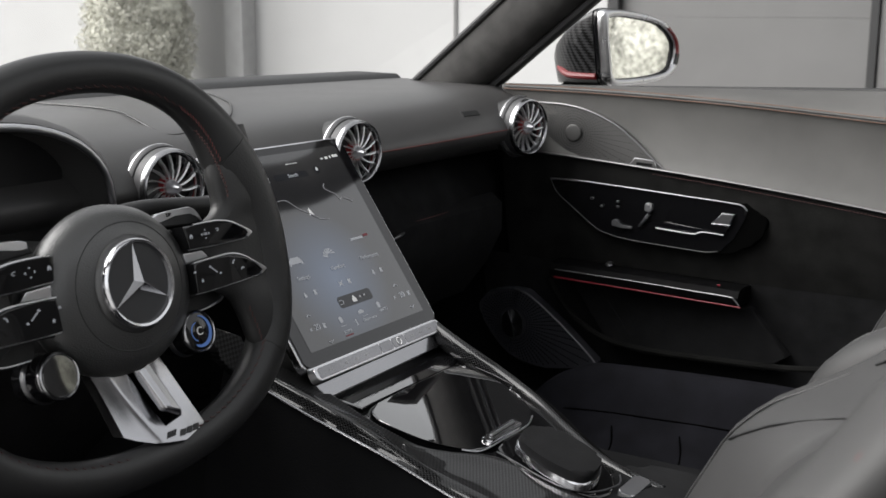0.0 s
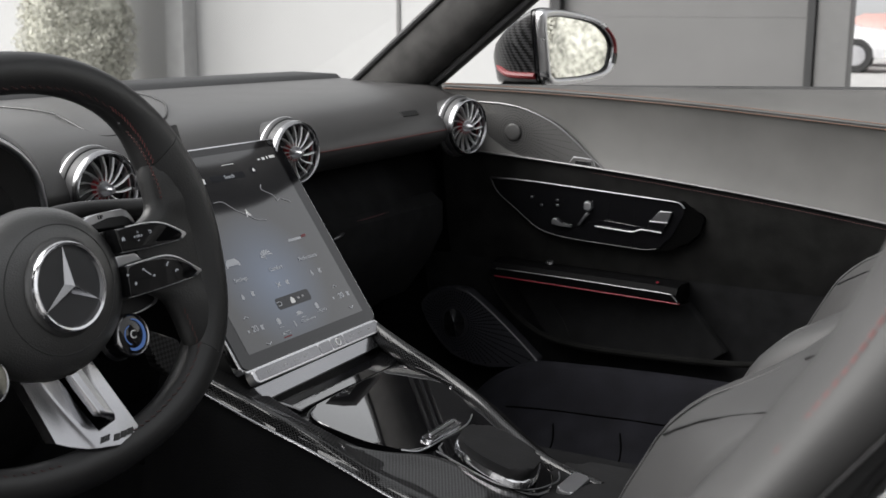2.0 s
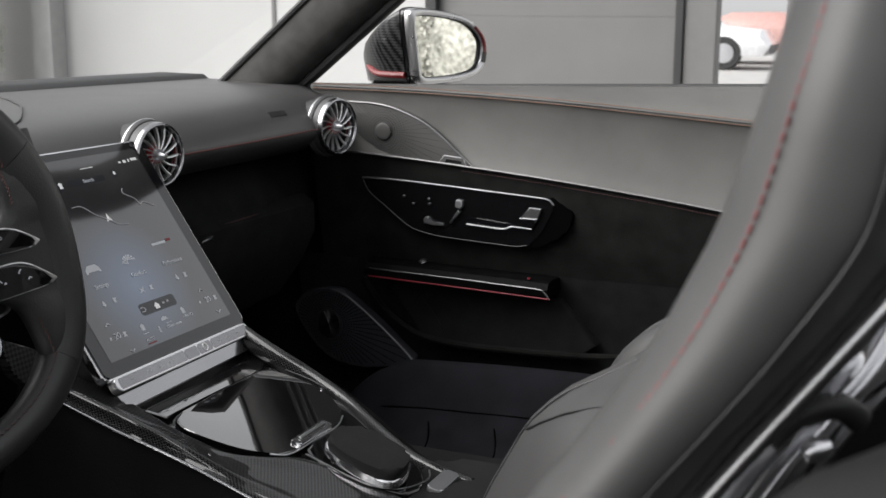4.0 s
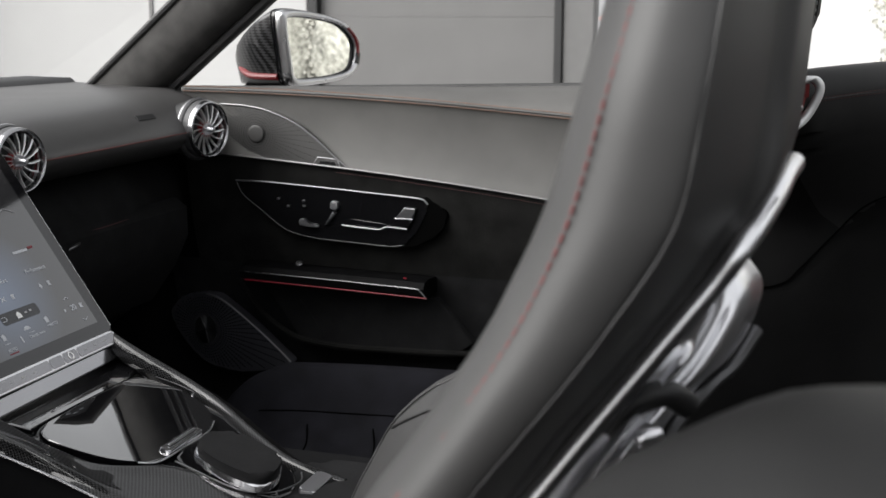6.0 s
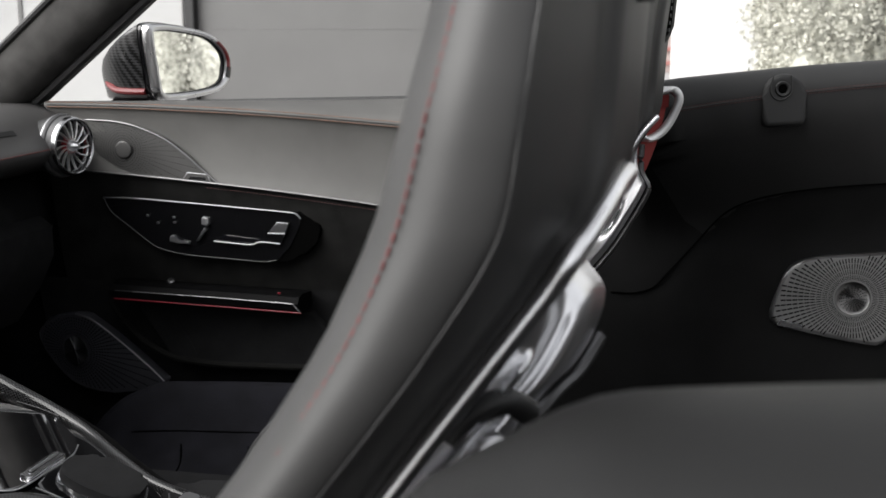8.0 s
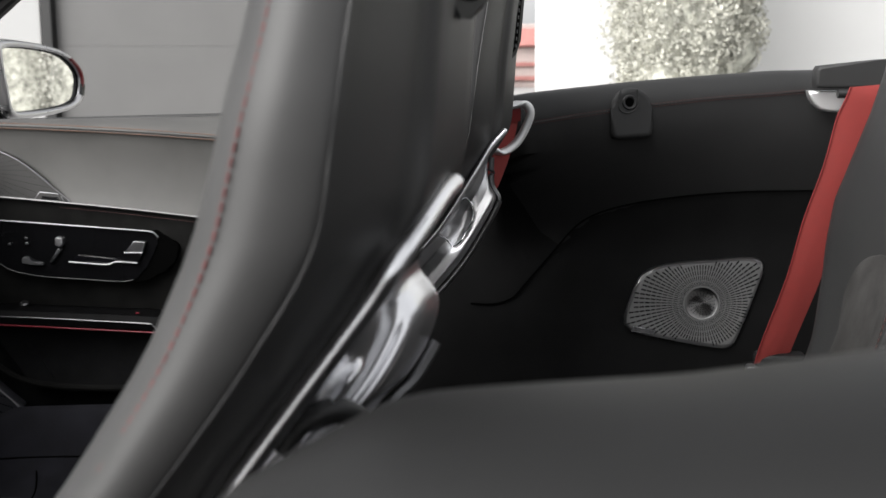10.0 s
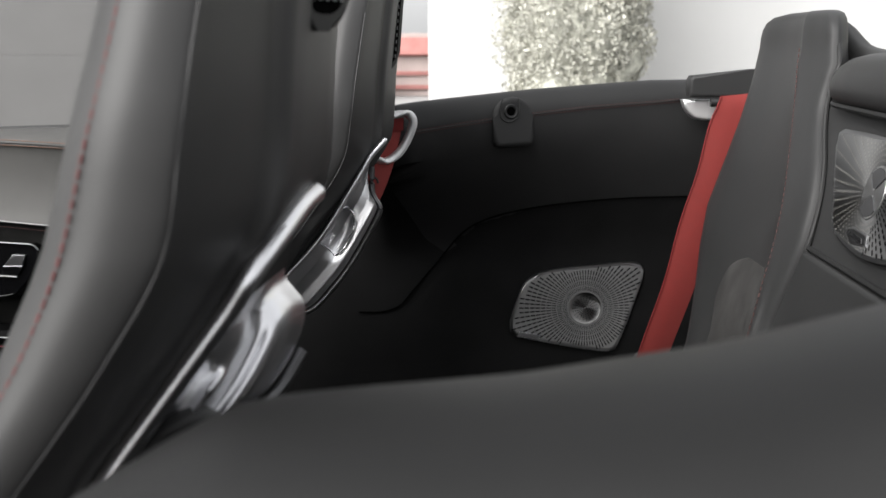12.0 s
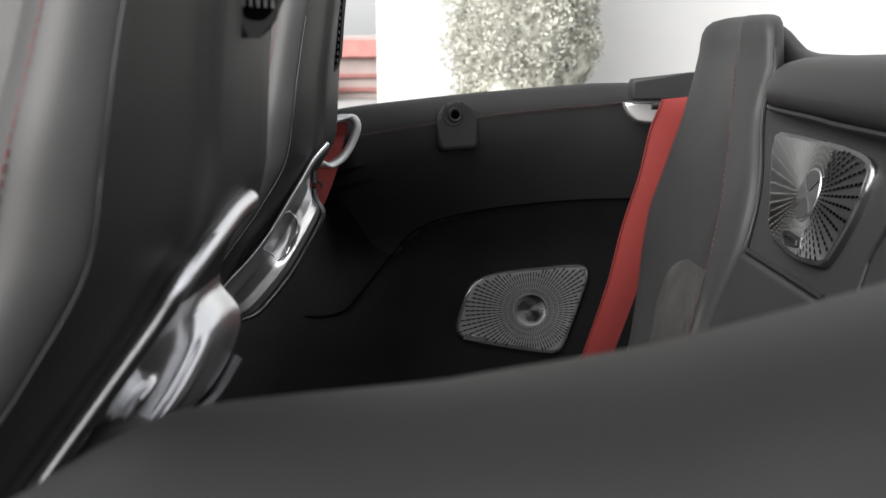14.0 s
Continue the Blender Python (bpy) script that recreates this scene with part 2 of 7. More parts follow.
def part(name, bm, material, parent=None, label="", sharp=42):
    """One mesh object, given in world metres, under a thing or a part."""
    if parent is not None:
        bmesh.ops.translate(bm, verts=bm.verts, vec=-base_of(parent))
    bmesh.ops.recalc_face_normals(bm, faces=bm.faces)
    me = bpy.data.meshes.new(name)
    bm.to_mesh(me)
    bm.free()
    me.polygons.foreach_set("use_smooth", [True] * len(me.polygons))
    me.set_sharp_from_angle(angle=radians(sharp))
    me.materials.append(material)
    ob = new(name, me)
    ob.parent = parent
    if label:
        ob["label"] = label
    return ob


def solo(name, bm, material, label, category, kind="", group="", sharp=42):
    return tagged(part(name, bm, material, None, "", sharp), label, category, group, kind)


def smooth(pts, n=6, closed=False):
    """Points along a Catmull-Rom curve through pts."""
    p = [Vector(q) for q in pts]
    k = len(p)
    out = []
    for i in range(k if closed else k - 1):
        a, b, c, d = (p[(i + j) % k] if closed else p[min(max(i + j, 0), k - 1)] for j in (-1, 0, 1, 2))
        for s in range(n):
            t = s / n
            out.append(0.5 * (2 * b + (c - a) * t + (2 * a - 5 * b + 4 * c - d) * t * t + (3 * b - a - 3 * c + d) * t ** 3))
    if not closed:
        out.append(p[-1])
    return out


def surf(fn, nu, nv, cu=False, cv=False, cap=False, bm=None):
    """A grid of fn(u, v), u and v from 0 to 1."""
    bm = bm or bmesh.new()
    us = nu if cu else nu + 1
    vs = nv if cv else nv + 1
    g = [[bm.verts.new(fn(i / nu, j / nv)) for j in range(vs)] for i in range(us)]
    for i in range(nu):
        for j in range(nv):
            a, b = g[i][j], g[(i + 1) % us][j]
            c, d = g[(i + 1) % us][(j + 1) % vs], g[i][(j + 1) % vs]
            bm.faces.new((a, b, c, d))
    if cap and cv:
        bm.faces.new(g[0])
        bm.faces.new(g[-1])
    return bm


def loft(rings, cap=True, closed=True, bm=None):
    """Skin between rings of equally many points."""
    bm = bm or bmesh.new()
    g = [[bm.verts.new(p) for p in r] for r in rings]
    n = len(g[0])
    for a, b in zip(g, g[1:]):
        for j in range(n if closed else n - 1):
            bm.faces.new((a[j], a[(j + 1) % n], b[(j + 1) % n], b[j]))
    if cap and closed:
        bm.faces.new(g[0])
        bm.faces.new(g[-1][::-1])
    return bm


def tube(pts, r, n=10, closed=False, flat=1.0, up=(0, 0, 1), bm=None, detail=6):
    """A round or flattened bar along a smooth line; r: one radius, or one for each end to be mixed."""
    p = smooth(pts, detail, closed)
    k = len(p)
    rings = []
    for i in range(k):
        a, b = (p[i - 1], p[(i + 1) % k]) if closed else (p[max(i - 1, 0)], p[min(i + 1, k - 1)])
        t = (b - a).normalized()
        s = t.cross(Vector(up))
        s = s.normalized() if s.length > 1e-6 else t.orthogonal().normalized()
        w = s.cross(t)
        rr = r if not isinstance(r, tuple) else r[0] + (r[1] - r[0]) * i / (k - 1)
        rings.append([p[i] + s * rr * math.cos(6.2832 * j / n) + w * rr * flat * math.sin(6.2832 * j / n) for j in range(n)])
    if closed:
        rings.append(rings[0])
    bm = loft(rings, cap=not closed, bm=bm)
    if closed:
        bmesh.ops.remove_doubles(bm, verts=bm.verts, dist=1e-6)
    return bm


def rbox(c, size, bev=0.004, turn=None, seg=2):
    bm = bmesh.new()
    bmesh.ops.create_cube(bm, size=1.0)
    bmesh.ops.scale(bm, vec=size, verts=bm.verts)
    if bev > 0:
        bmesh.ops.bevel(bm, geom=bm.edges[:], offset=min(bev, 0.45 * min(size)), segments=seg, profile=0.5, affect="EDGES")
        big = sorted(bm.faces, key=lambda f: -f.calc_area())[:6]
        bmesh.ops.inset_individual(bm, faces=big, thickness=min(bev, 0.45 * min(size)) * 0.1)
    if turn is not None:
        bmesh.ops.rotate(bm, cent=(0, 0, 0), matrix=turn.to_3x3(), verts=bm.verts)
    bmesh.ops.translate(bm, vec=c, verts=bm.verts)
    return bm


def plate(outline, place, depth, bev=0.002, round_n=0, seg=2):
    """A slab: outline in (u, v), place(u, v, w) gives the world point, w from 0 (face) to -depth."""
    o = [tuple(q)[:2] for q in smooth([(*q, 0) for q in outline], round_n, True)] if round_n else list(outline)
    bm = bmesh.new()
    top = [bm.verts.new((u, v, 0)) for u, v in o]
    bot = [bm.verts.new((u, v, -depth)) for u, v in o]
    bm.faces.new(top)
    bm.faces.new(bot[::-1])
    n = len(o)
    rim = []
    for i in range(n):
        bm.faces.new((top[i], bot[i], bot[(i + 1) % n], top[(i + 1) % n]))
    if bev > 0:
        rim = [e for e in bm.edges if all(abs(q.co.z) < 1e-9 for q in e.verts)]
        bmesh.ops.bevel(bm, geom=rim, offset=bev, segments=seg, profile=0.5, affect="EDGES", clamp_overlap=True)
        face = [f for f in bm.faces if all(abs(q.co.z) < 1e-9 for q in f.verts)]
        bmesh.ops.inset_region(bm, faces=face, thickness=bev * 0.2, use_even_offset=False)
    for q in bm.verts:
        q.co = place(*q.co)
    return bm


def frame_at(o, u, v, w):
    o, u, v, w = Vector(o), Vector(u).normalized(), Vector(v).normalized(), Vector(w).normalized()
    return lambda a, b, c: o + u * a + v * b + w * c


def lathe(profile, o, n, seg=32, bm=None, u=None, full=6.283185):
    """Turn (radius, height) pairs round the axis n at o."""
    n = Vector(n).normalized()
    u = (Vector(u) if u else n.orthogonal()).normalized()
    v = n.cross(u)
    o = Vector(o)
    rings = [[o + n * h + (u * math.cos(full * j / seg) + v * math.sin(full * j / seg)) * max(r, 1e-5) for j in range(seg)] for r, h in profile]
    bm = loft(rings, cap=False, bm=bm)
    if profile[0][0] < 0.0005 or profile[-1][0] < 0.0005:
        bmesh.ops.remove_doubles(bm, verts=bm.verts, dist=3e-5)
    return bm


def add(bm, other):
    me = bpy.data.meshes.new("t")
    other.to_mesh(me)
    other.free()
    bm.from_mesh(me)
    bpy.data.meshes.remove(me)
    return bm


def stitches(pts, r=0.0008, length=0.004, gap=0.0025, side=(0, 0, 1), slant=0.0):
    """A row of single stitches along a smooth line."""
    p = smooth(pts, 24)
    bm = bmesh.new()
    walk_on, i, need = 0.0, 0, 0.0
    total = [0.0]
    for a, b in zip(p, p[1:]):
        total.append(total[-1] + (b - a).length)

    def at(d):
        for k in range(len(p) - 1):
            if total[k + 1] >= d:
                return p[k].lerp(p[k + 1], (d - total[k]) / max(1e-9, total[k + 1] - total[k]))
        return p[-1]
    d = 0.0
    up = Vector(side)
    while d + length < total[-1]:
        a, b = at(d), at(d + length)
        t = (b - a).normalized()
        s = t.cross(up).normalized()
        b = b + s * slant
        w = s.cross(t)
        ring = [[q + s * r * x + w * r * y for x, y in ((1, 0), (0, 1), (-1, 0), (0, -1))] for q in (a, b)]
        loft(ring, bm=bm)
        d += length + gap
    return bm


def text_mesh(body, size, place, depth=0.0003):
    cu = bpy.data.curves.new("t", "FONT")
    cu.body, cu.size, cu.extrude, cu.align_x, cu.align_y = body, size, depth, "CENTER", "CENTER"
    ob = bpy.data.objects.new("t", cu)
    scene.collection.objects.link(ob)
    me = bpy.data.meshes.new_from_object(ob.evaluated_get(bpy.context.evaluated_depsgraph_get()))
    bpy.data.objects.remove(ob)
    bm = bmesh.new()
    bm.from_mesh(me)
    for q in bm.verts:
        q.co = place(*q.co)
    return bm


# ---- surroundings ----
solo("ground", surf(lambda u, v: V(-600 + 1200 * u, -600 + 1200 * v, 0), 2, 2), PAVING, "light concrete forecourt paving", "ground", "structure")


def wall_block(name, x0, x1, y0, y1, z0, z1, mat, label, bev=0.01):
    return solo(name, rbox(((x0 + x1) / 2, (y0 + y1) / 2, (z0 + z1) / 2), (x1 - x0, y1 - y0, z1 - z0), bev), mat, label, "wall", "structure")


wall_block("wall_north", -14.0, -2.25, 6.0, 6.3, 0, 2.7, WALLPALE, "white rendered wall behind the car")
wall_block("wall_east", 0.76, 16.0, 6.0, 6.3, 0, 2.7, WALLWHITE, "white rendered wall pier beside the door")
# Out of view; added so that the console lid reflects something dark.
wall_block("unseen_dark_wall", -2.25, 0.76, 6.0, 6.3, 2.6, 6.5, CHARCOAL, "unseen charcoal wall added over the openings to darken reflections")


# grey sectional door with frame
gate = thing("garage_door", (-1.4, 6.05, 0), "grey sectional garage door in a dark frame", "garage door", kind="structure")
for k in range(5):
    z = 0.02 + 0.52 * k
    part("door_panel", rbox((-1.41, 6.06, z + 0.257), (1.52, 0.06, 0.5192), 0.0012), DOORGREY, gate)
part("door_backing", rbox((-1.41, 6.12, 1.3), (1.52, 0.04, 2.6), 0.0), DOORGREY, gate, "grey inner face")
part("frame_post", rbox((-2.2, 6.04, 1.3), (0.07, 0.14, 2.6), 0.01), PLASTIC, gate, "dark frame post")
part("frame_post", rbox((-0.61, 6.03, 1.3), (0.05, 0.16, 2.6), 0.006), PLASTIC, gate, "dark frame post")
part("side_post", rbox((-0.49, 6.04, 1.3), (0.19, 0.14, 2.6), 0.01), FRAMEGREY, gate, "grey side post")
part("side_post", rbox((0.06, 6.04, 1.3), (0.14, 0.14, 2.6), 0.01), FRAMEGREY, gate, "grey side post")

solo("wall_joint", rbox((-3.375, 5.996, 1.35), (0.028, 0.012, 2.7), 0.002), FRAMEGREY, "dark grey joint in the white wall", "wall joint", "structure")
post = solo("wall_post", rbox((-5.25, 5.92, 1.35), (0.18, 0.16, 2.7), 0.01), POSTGREY, "grey metal post on a white wall", "post", "structure")


def cypress(x, y, h, r, seed, leaves=125000):
    rng = random.Random(seed)
    t = thing("cypress_tree", (x, y, 0), "slim columnar green-grey cypress tree by the white wall", "tree", "cypress trees along the wall")
    part("trunk", lathe([(0.06, 0), (0.05, h * 0.06), (0.02, h * 0.14)], (x, y, 0), (0, 0, 1), 10), BARK, t)
    rings = []
    for i in range(41):
        z = 0.14 + (h - 0.2) * i / 40
        ring = []
        for j in range(28):
            a = 6.2832 * j / 28
            rad = r * (1 - 0.55 * (z / h) ** 2.2) * (0.56 + 0.16 * noise.noise((x + z * 2.2, 7.1 * seed, z)) + 0.20 * noise.noise((x + math.cos(a) * 2.4, y + math.sin(a) * 2.4 + seed, z * 5.5)))
            ring.append(V(x + rad * math.cos(a), y + rad * math.sin(a), z))
        rings.append(ring)
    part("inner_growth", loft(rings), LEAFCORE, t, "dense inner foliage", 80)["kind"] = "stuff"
    verts, faces = [], []
    for _ in range(leaves):
        z = rng.uniform(0.12, h)
        rad = r * (1 - 0.55 * (z / h) ** 2.2) * (0.86 + 0.2 * noise.noise((x + z * 2.2, 7.1 * seed, z)) + 0.22 * noise.noise((x, 3.3 * seed, z * 5.5)))
        a = rng.uniform(0, 6.2832)
        rad *= 0.9 + 0.18 * noise.noise((math.cos(a) * 2, math.sin(a) * 2 + seed, z * 3.1))
        rad *= rng.uniform(0.45, 1.0) ** 0.5
        rad *= 0.95 + 0.16 * noise.noise((x + math.cos(a) * r * 16, y + math.sin(a) * r * 16, z * 11))
        c = V(x + rad * math.cos(a), y + rad * math.sin(a), z)
        s = rng.uniform(0.007, 0.018)
        d = V(rng.gauss(0, 1), rng.gauss(0, 1), rng.gauss(0.8, 0.8)).normalized()
        e = d.orthogonal().normalized()
        e.rotate(Matrix.Rotation(rng.uniform(0, 6.28), 3, d))
        k = len(verts)
        verts += [c - e * s * 0.5, c + d * s, c + e * s * 0.5, c - d * s * 0.8]
        faces.append((k, k + 1, k + 2, k + 3))
    me = bpy.data.meshes.new("crown")
    me.from_pydata([v - V(x, y, 0) for v in verts], [], faces)
    me.materials.append(LEAF)
    ob = new("crown", me)
    ob.parent = t
    ob["kind"] = "stuff"
    return t


cypress(-5.85, 5.45, 4.5, 0.56, 3)
cypress(1.55, 5.3, 4.5, 0.54, 5)
for k, (tx, ty) in enumerate(((4.6, 5.4), (5.7, 5.4), (6.8, 5.5), (7.9, 5.4), (9.1, 5.5))):
    cypress(tx, ty, 4.5, 0.5, 8 + k, 14000)

# a low building seen through the gap of the wall
far = thing("far_building", (-0.4, 27.5, 0), "far low building with pale walls and red bands", "building")
part("wall", rbox((-0.3, 28.5, 0.75), (4.2, 2, 1.5), 0.02), FARWALL, far, "pale red wall")
part("roof", plate([(-2.6, 0), (2.0, 0), (1.4, 0.55), (-2.0, 0.55)], frame_at((0, 27.3, 1.0), (1, 0, 0), (0, 0.5, 1), (0, -1, 0.5)), 0.1, 0.01), BRICKRED, far, "red roof")
for z in (0.22, 0.55):
    part("band", rbox((-0.3, 27.46, z), (4.2, 0.06, 0.1), 0.01), BRICKRED, far, "red band")

def far_car(x, y, paint, label):
    t = thing("parked_car", (x, y, 0), label, "car", "parked cars")
    side = [(-2.1, .3), (-2.2, .55), (-1.9, .72), (-1.2, .82), (-.5, 1.12), (.5, 1.14), (1.25, .86), (2.0, .78), (2.2, .5), (2.1, .28)]
    part("body", loft([[V(x + a * k, y + w, 0.3 + (z - 0.3) * h) for a, z in side] for w, k, h in ((-.9, .96, .55), (-.86, 1, .72), (-.6, 1, 1), (.6, 1, 1), (.86, 1, .72), (.9, .96, .55))]), paint, t, "", 40)
    part("side_window", plate([(-.55, .80), (-.35, 1.03), (.42, 1.04), (.9, .84)], lambda u, v, w: V(x + u, y - 0.72 - w + 0.3 * (v - 0.85), v), 0.05, 0.01), SCREENOFF, t, "dark side window")
    for d in (-1.35, 1.35):
        wh = part("wheel", lathe([(0.0, 0.03), (0.2, 0.02), (0.22, 0.0), (0.31, 0.0), (0.33, 0.05), (0.33, 0.2), (0, 0.2)], (x + d, y - 0.93, 0.33), (0, 1, 0), 24), PLASTIC, t, "dark wheel")
        part("rim", lathe([(0.0, -0.01), (0.19, 0.0), (0.2, 0.02), (0, 0.03)], (x + d, y - 0.935, 0.33), (0, 1, 0), 20), SATIN, wh, "silver rim")


far_car(-3.2, 26.5, REDCAR, "dusty red car parked far beyond the wall opening")
far_car(-4.6, 23.5, SILVERCAR, "silver car parked far beyond the wall opening")

# ---- car shell round the cabin ----
solo("floor", surf(lambda u, v: V(-0.6 + 2.2 * u, -0.76 + 1.52 * v, 0.26 + 0.004 * math.sin(9 * u)), 12, 8), CARPET, "black carpet of the cabin floor", "floor", "structure")
solo("firewall", rbox((-0.42, 0, 0.56), (0.06, 1.5, 0.66), 0.02), CARPET, "black carpeted bulkhead under the dashboard", "bulkhead", "structure")
solo("tunnel", loft([[V(x, y * (1 + 0.0 * x), z) for y, z in ((-.17, .24), (-.15, .5), (-.13, .6), (.13, .6), (.15, .5), (.17, .24))] for x in (-.4, .2, .95)]), CARPET, "black carpeted centre tunnel", "tunnel", "structure")

solo("kick_panel", rbox((-0.27, 0.775, 0.6), (0.40, 0.05, 0.68), 0.015), CARPET, "black carpeted side wall of the passenger footwell", "kick panel", "structure")
solo("kick_panel", rbox((-0.27, -0.775, 0.6), (0.40, 0.05, 0.68), 0.015), CARPET, "black carpeted side wall of the driver footwell", "kick panel", "structure")
car = thing("convertible_car", (0, 0, 0), "gloss black painted open-top car around the cabin", "car")
part("bonnet", surf(lambda u, v: V(-0.56 - 1.3 * u, -0.8 + 1.6 * v, 0.90 - 0.02 * u - 0.16 * u * u - 0.11 * abs(2 * v - 1) ** 2.6), 14, 24), BODYBLACK, car, "painted bonnet")
for s in (1, -1):
    part("sill", rbox((0.3, s * 0.85, 0.3), (2.2, 0.12, 0.2), 0.03), BODYBLACK, car)
part("door_skin", surf(lambda u, v: V(-0.30 + 1.25 * u, 0.83 + 0.09 * math.sin(math.pi * min(1, v * 1.1) * 0.8), 0.948 + 0.018 * u - 0.65 * v), 10, 10), BODYBLACK, car, "outer skin of the passenger door")
part("rear_deck", surf(lambda u, v: V(1.46 + 0.8 * u, -0.85 + 1.7 * v, 1.03 - 0.12 * u - 0.05 * abs(2 * v - 1) ** 3), 10, 16), BODYBLACK, car, "rear deck")
for s in (1, -1):
    part("rear_quarter", surf(lambda u, v: V(0.88 + 1.3 * u, s * (0.80 + 0.12 * math.sin(2.4 * v)), 0.975 + 0.045 * u - 0.06 * u * u - 0.7 * v), 12, 10), BODYBLACK, car, "outer skin behind the door")


# ---- windscreen frame ----
def pillar(s):
    t = thing("windscreen_pillar", (-0.1, s * 0.7, 0.95), "grey suede covered windscreen pillar with black edge", "pillar", "windscreen pillars")
    d = V(0.2, -0.05 * s, 0.14)

    def sec(k):
        o = V(-0.165, s * 0.705, 0.945) + d * k
        return [o + V(*q) for q in ((-0.085, s * -0.005, 0.016), (-0.05, s * -0.022, 0.008), (-0.01, s * -0.024, -0.002), (0.012, s * -0.014, -0.006), (0.022, s * 0.006, -0.008),
                                    (0.012, s * 0.04, -0.006), (-0.03, s * 0.055, 0.01), (-0.085, s * 0.03, 0.02))]
    rings = [sec(k) for k in (-0.5, 0, 0.5, 1, 1.4, 1.8, 2.15)]
    part("lining", loft(rings), PILLAR, t)
    part("edge_seal", tube([r[0] + V(-0.004, 0, 0.003) for r in rings], 0.006, 8), PLASTIC, t, "black rubber seal")
    part("door_seal", tube([r[4] + V(0.002, s * 0.004, -0.002) for r in rings], 0.009, 8), PLASTIC, t, "black rubber door seal")
    part("outer_trim", tube([r[5] + V(0.006, s * 0.006, -0.004) for r in rings], 0.005, 8), DULL, t, "grey outer trim")


pillar(1)
pillar(-1)
hdr = thing("windscreen_header", (0.28, 0, 1.27), "grey suede covered windscreen header", "header")
part("rail", tube([(0.20, -0.605, 1.195), (0.262, -0.585, 1.240), (0.288, -0.53, 1.268), (0.285, -0.4, 1.276), (0.268, 0, 1.290), (0.285, 0.4, 1.276), (0.288, 0.53, 1.268), (0.262, 0.585, 1.240), (0.20, 0.605, 1.195)], 0.042, 14), PILLAR, hdr)
ws = solo("windscreen", surf(lambda u, v: V(-0.5 + 0.74 * u + 0.1 * (2 * v - 1) ** 2 * (1 - 0.5 * u), (0.72 - 0.15 * u) * (2 * v - 1), 0.95 + 0.33 * u), 8, 16), PANE, "clear raked windscreen", "windscreen", "structure")
ws.visible_shadow = False
wip = thing("windscreen_wiper", (-0.62, 0.5, 0.95), "black windscreen wiper resting below the glass", "wiper")
part("arm", tube([(-0.70, 0.25, 0.93), (-0.66, 0.5, 0.938), (-0.60, 0.78, 0.935)], 0.006, 8), PLASTIC, wip)
part("blade", tube([(-0.62, 0.62, 0.948), (-0.6, 0.72, 0.95)], (0.006, 0.004), 8), PLASTIC, wip)

# ---- dashboard ----
dash = thing("dashboard", (-0.2, 0, 0.9), "black leather dashboard with red stitching", "dashboard")


def dash_section(y):
    a = abs(y)
    end = max(0.0, (a - 0.6) / 0.16)
    back = 0.05 * (y / 0.7) ** 2
    f = 0.0 - 0.06 * end ** 2
    pts = [(-0.47 + back, .948), (-0.36 + back, .956), (-0.22, .957), (-0.12, .955), (-0.06 + f, .945), (-0.025 + f, .927), (-0.006 + f, .908), (f, .895),
           (-0.008 + f, .882), (-0.03 + f, .868), (-0.07, .856), (-0.12, .85), (-0.3, .85), (-0.47 + back, .86)]
    return [V(x, y, z) for x, z in (tuple(q)[:2] for q in smooth([(p[0], p[1], 0) for p in pts], 3, True))]


ys = [-0.76 + 1.52 * i / 40 for i in range(41)]
part("top_pad", loft([dash_section(y) for y in ys]), DASHSKIN, dash)
part("rear_edge", loft([[V(-0.5 + 0.05 * (y / .7) ** 2, y, .952), V(-0.49 + 0.05 * (y / .7) ** 2, y, .9655), V(-0.40 + 0.05 * (y / .7) ** 2, y, .9640), V(-0.385 + 0.05 * (y / .7) ** 2, y, .953)] for y in ys]), PLASTIC, dash, "matt black strip at the windscreen")
part("stitch_line", stitches([(0.001, 0.2, .8965), (0.002, 0.4, .8975), (-0.0, 0.56, .8985)], 0.0008, 0.005, 0.001, (1, 0, 0)), STITCH, dash, "red stitching")
part("lower_panel", loft([[V(x - 0.05 * max(0, abs(y) - 0.5) / 0.2, y, z) for x, z in ((-.35, .85), (-.12, .852), (-.085, .84), (-.06, .80), (-.055, .76), (-.07, .70), (-.11, .63), (-.18, .56), (-.35, .52))] for y in ys]), SUEDE, dash, "dark lower panel", 60)
part("glovebox_lid", loft([[V(x + 0.006, y, z) for x, z in ((-.07, .79), (-.05, .775), (-.05, .73), (-.075, .68), (-.12, .62), (-.14, .64))] for y in (0.2, 0.22, 0.4, 0.6, 0.62)]), SUEDE, dash, "black leather glovebox lid")
part("glovebox_stitch", stitches([(-.052, 0.2, .777), (-.05, 0.4, .779), (-.055, 0.62, .781)], 0.0007, 0.005, 0.001, (1, 0, 0)), STITCH, dash, "red stitching")
HUD = [(-0.36, -0.03), (-0.25, -0.034), (-0.17, -0.06), (-0.11, -0.096), (-0.055, -0.10), (-0.060, -0.045), (-0.074, 0.013), (-0.110, 0.062), (-0.20, 0.150), (-0.33, 0.235), (-0.40, 0.16)]
part("panel_groove", tube([(a, b, 0.9585 - 1.15 * max(0.0, a + 0.15) ** 2 - 2.0 * max(0.0, a + 0.11) ** 2) for a, b in HUD], 0.0012, 6), PLASTIC, dash, "fine groove of the head-up display panel")


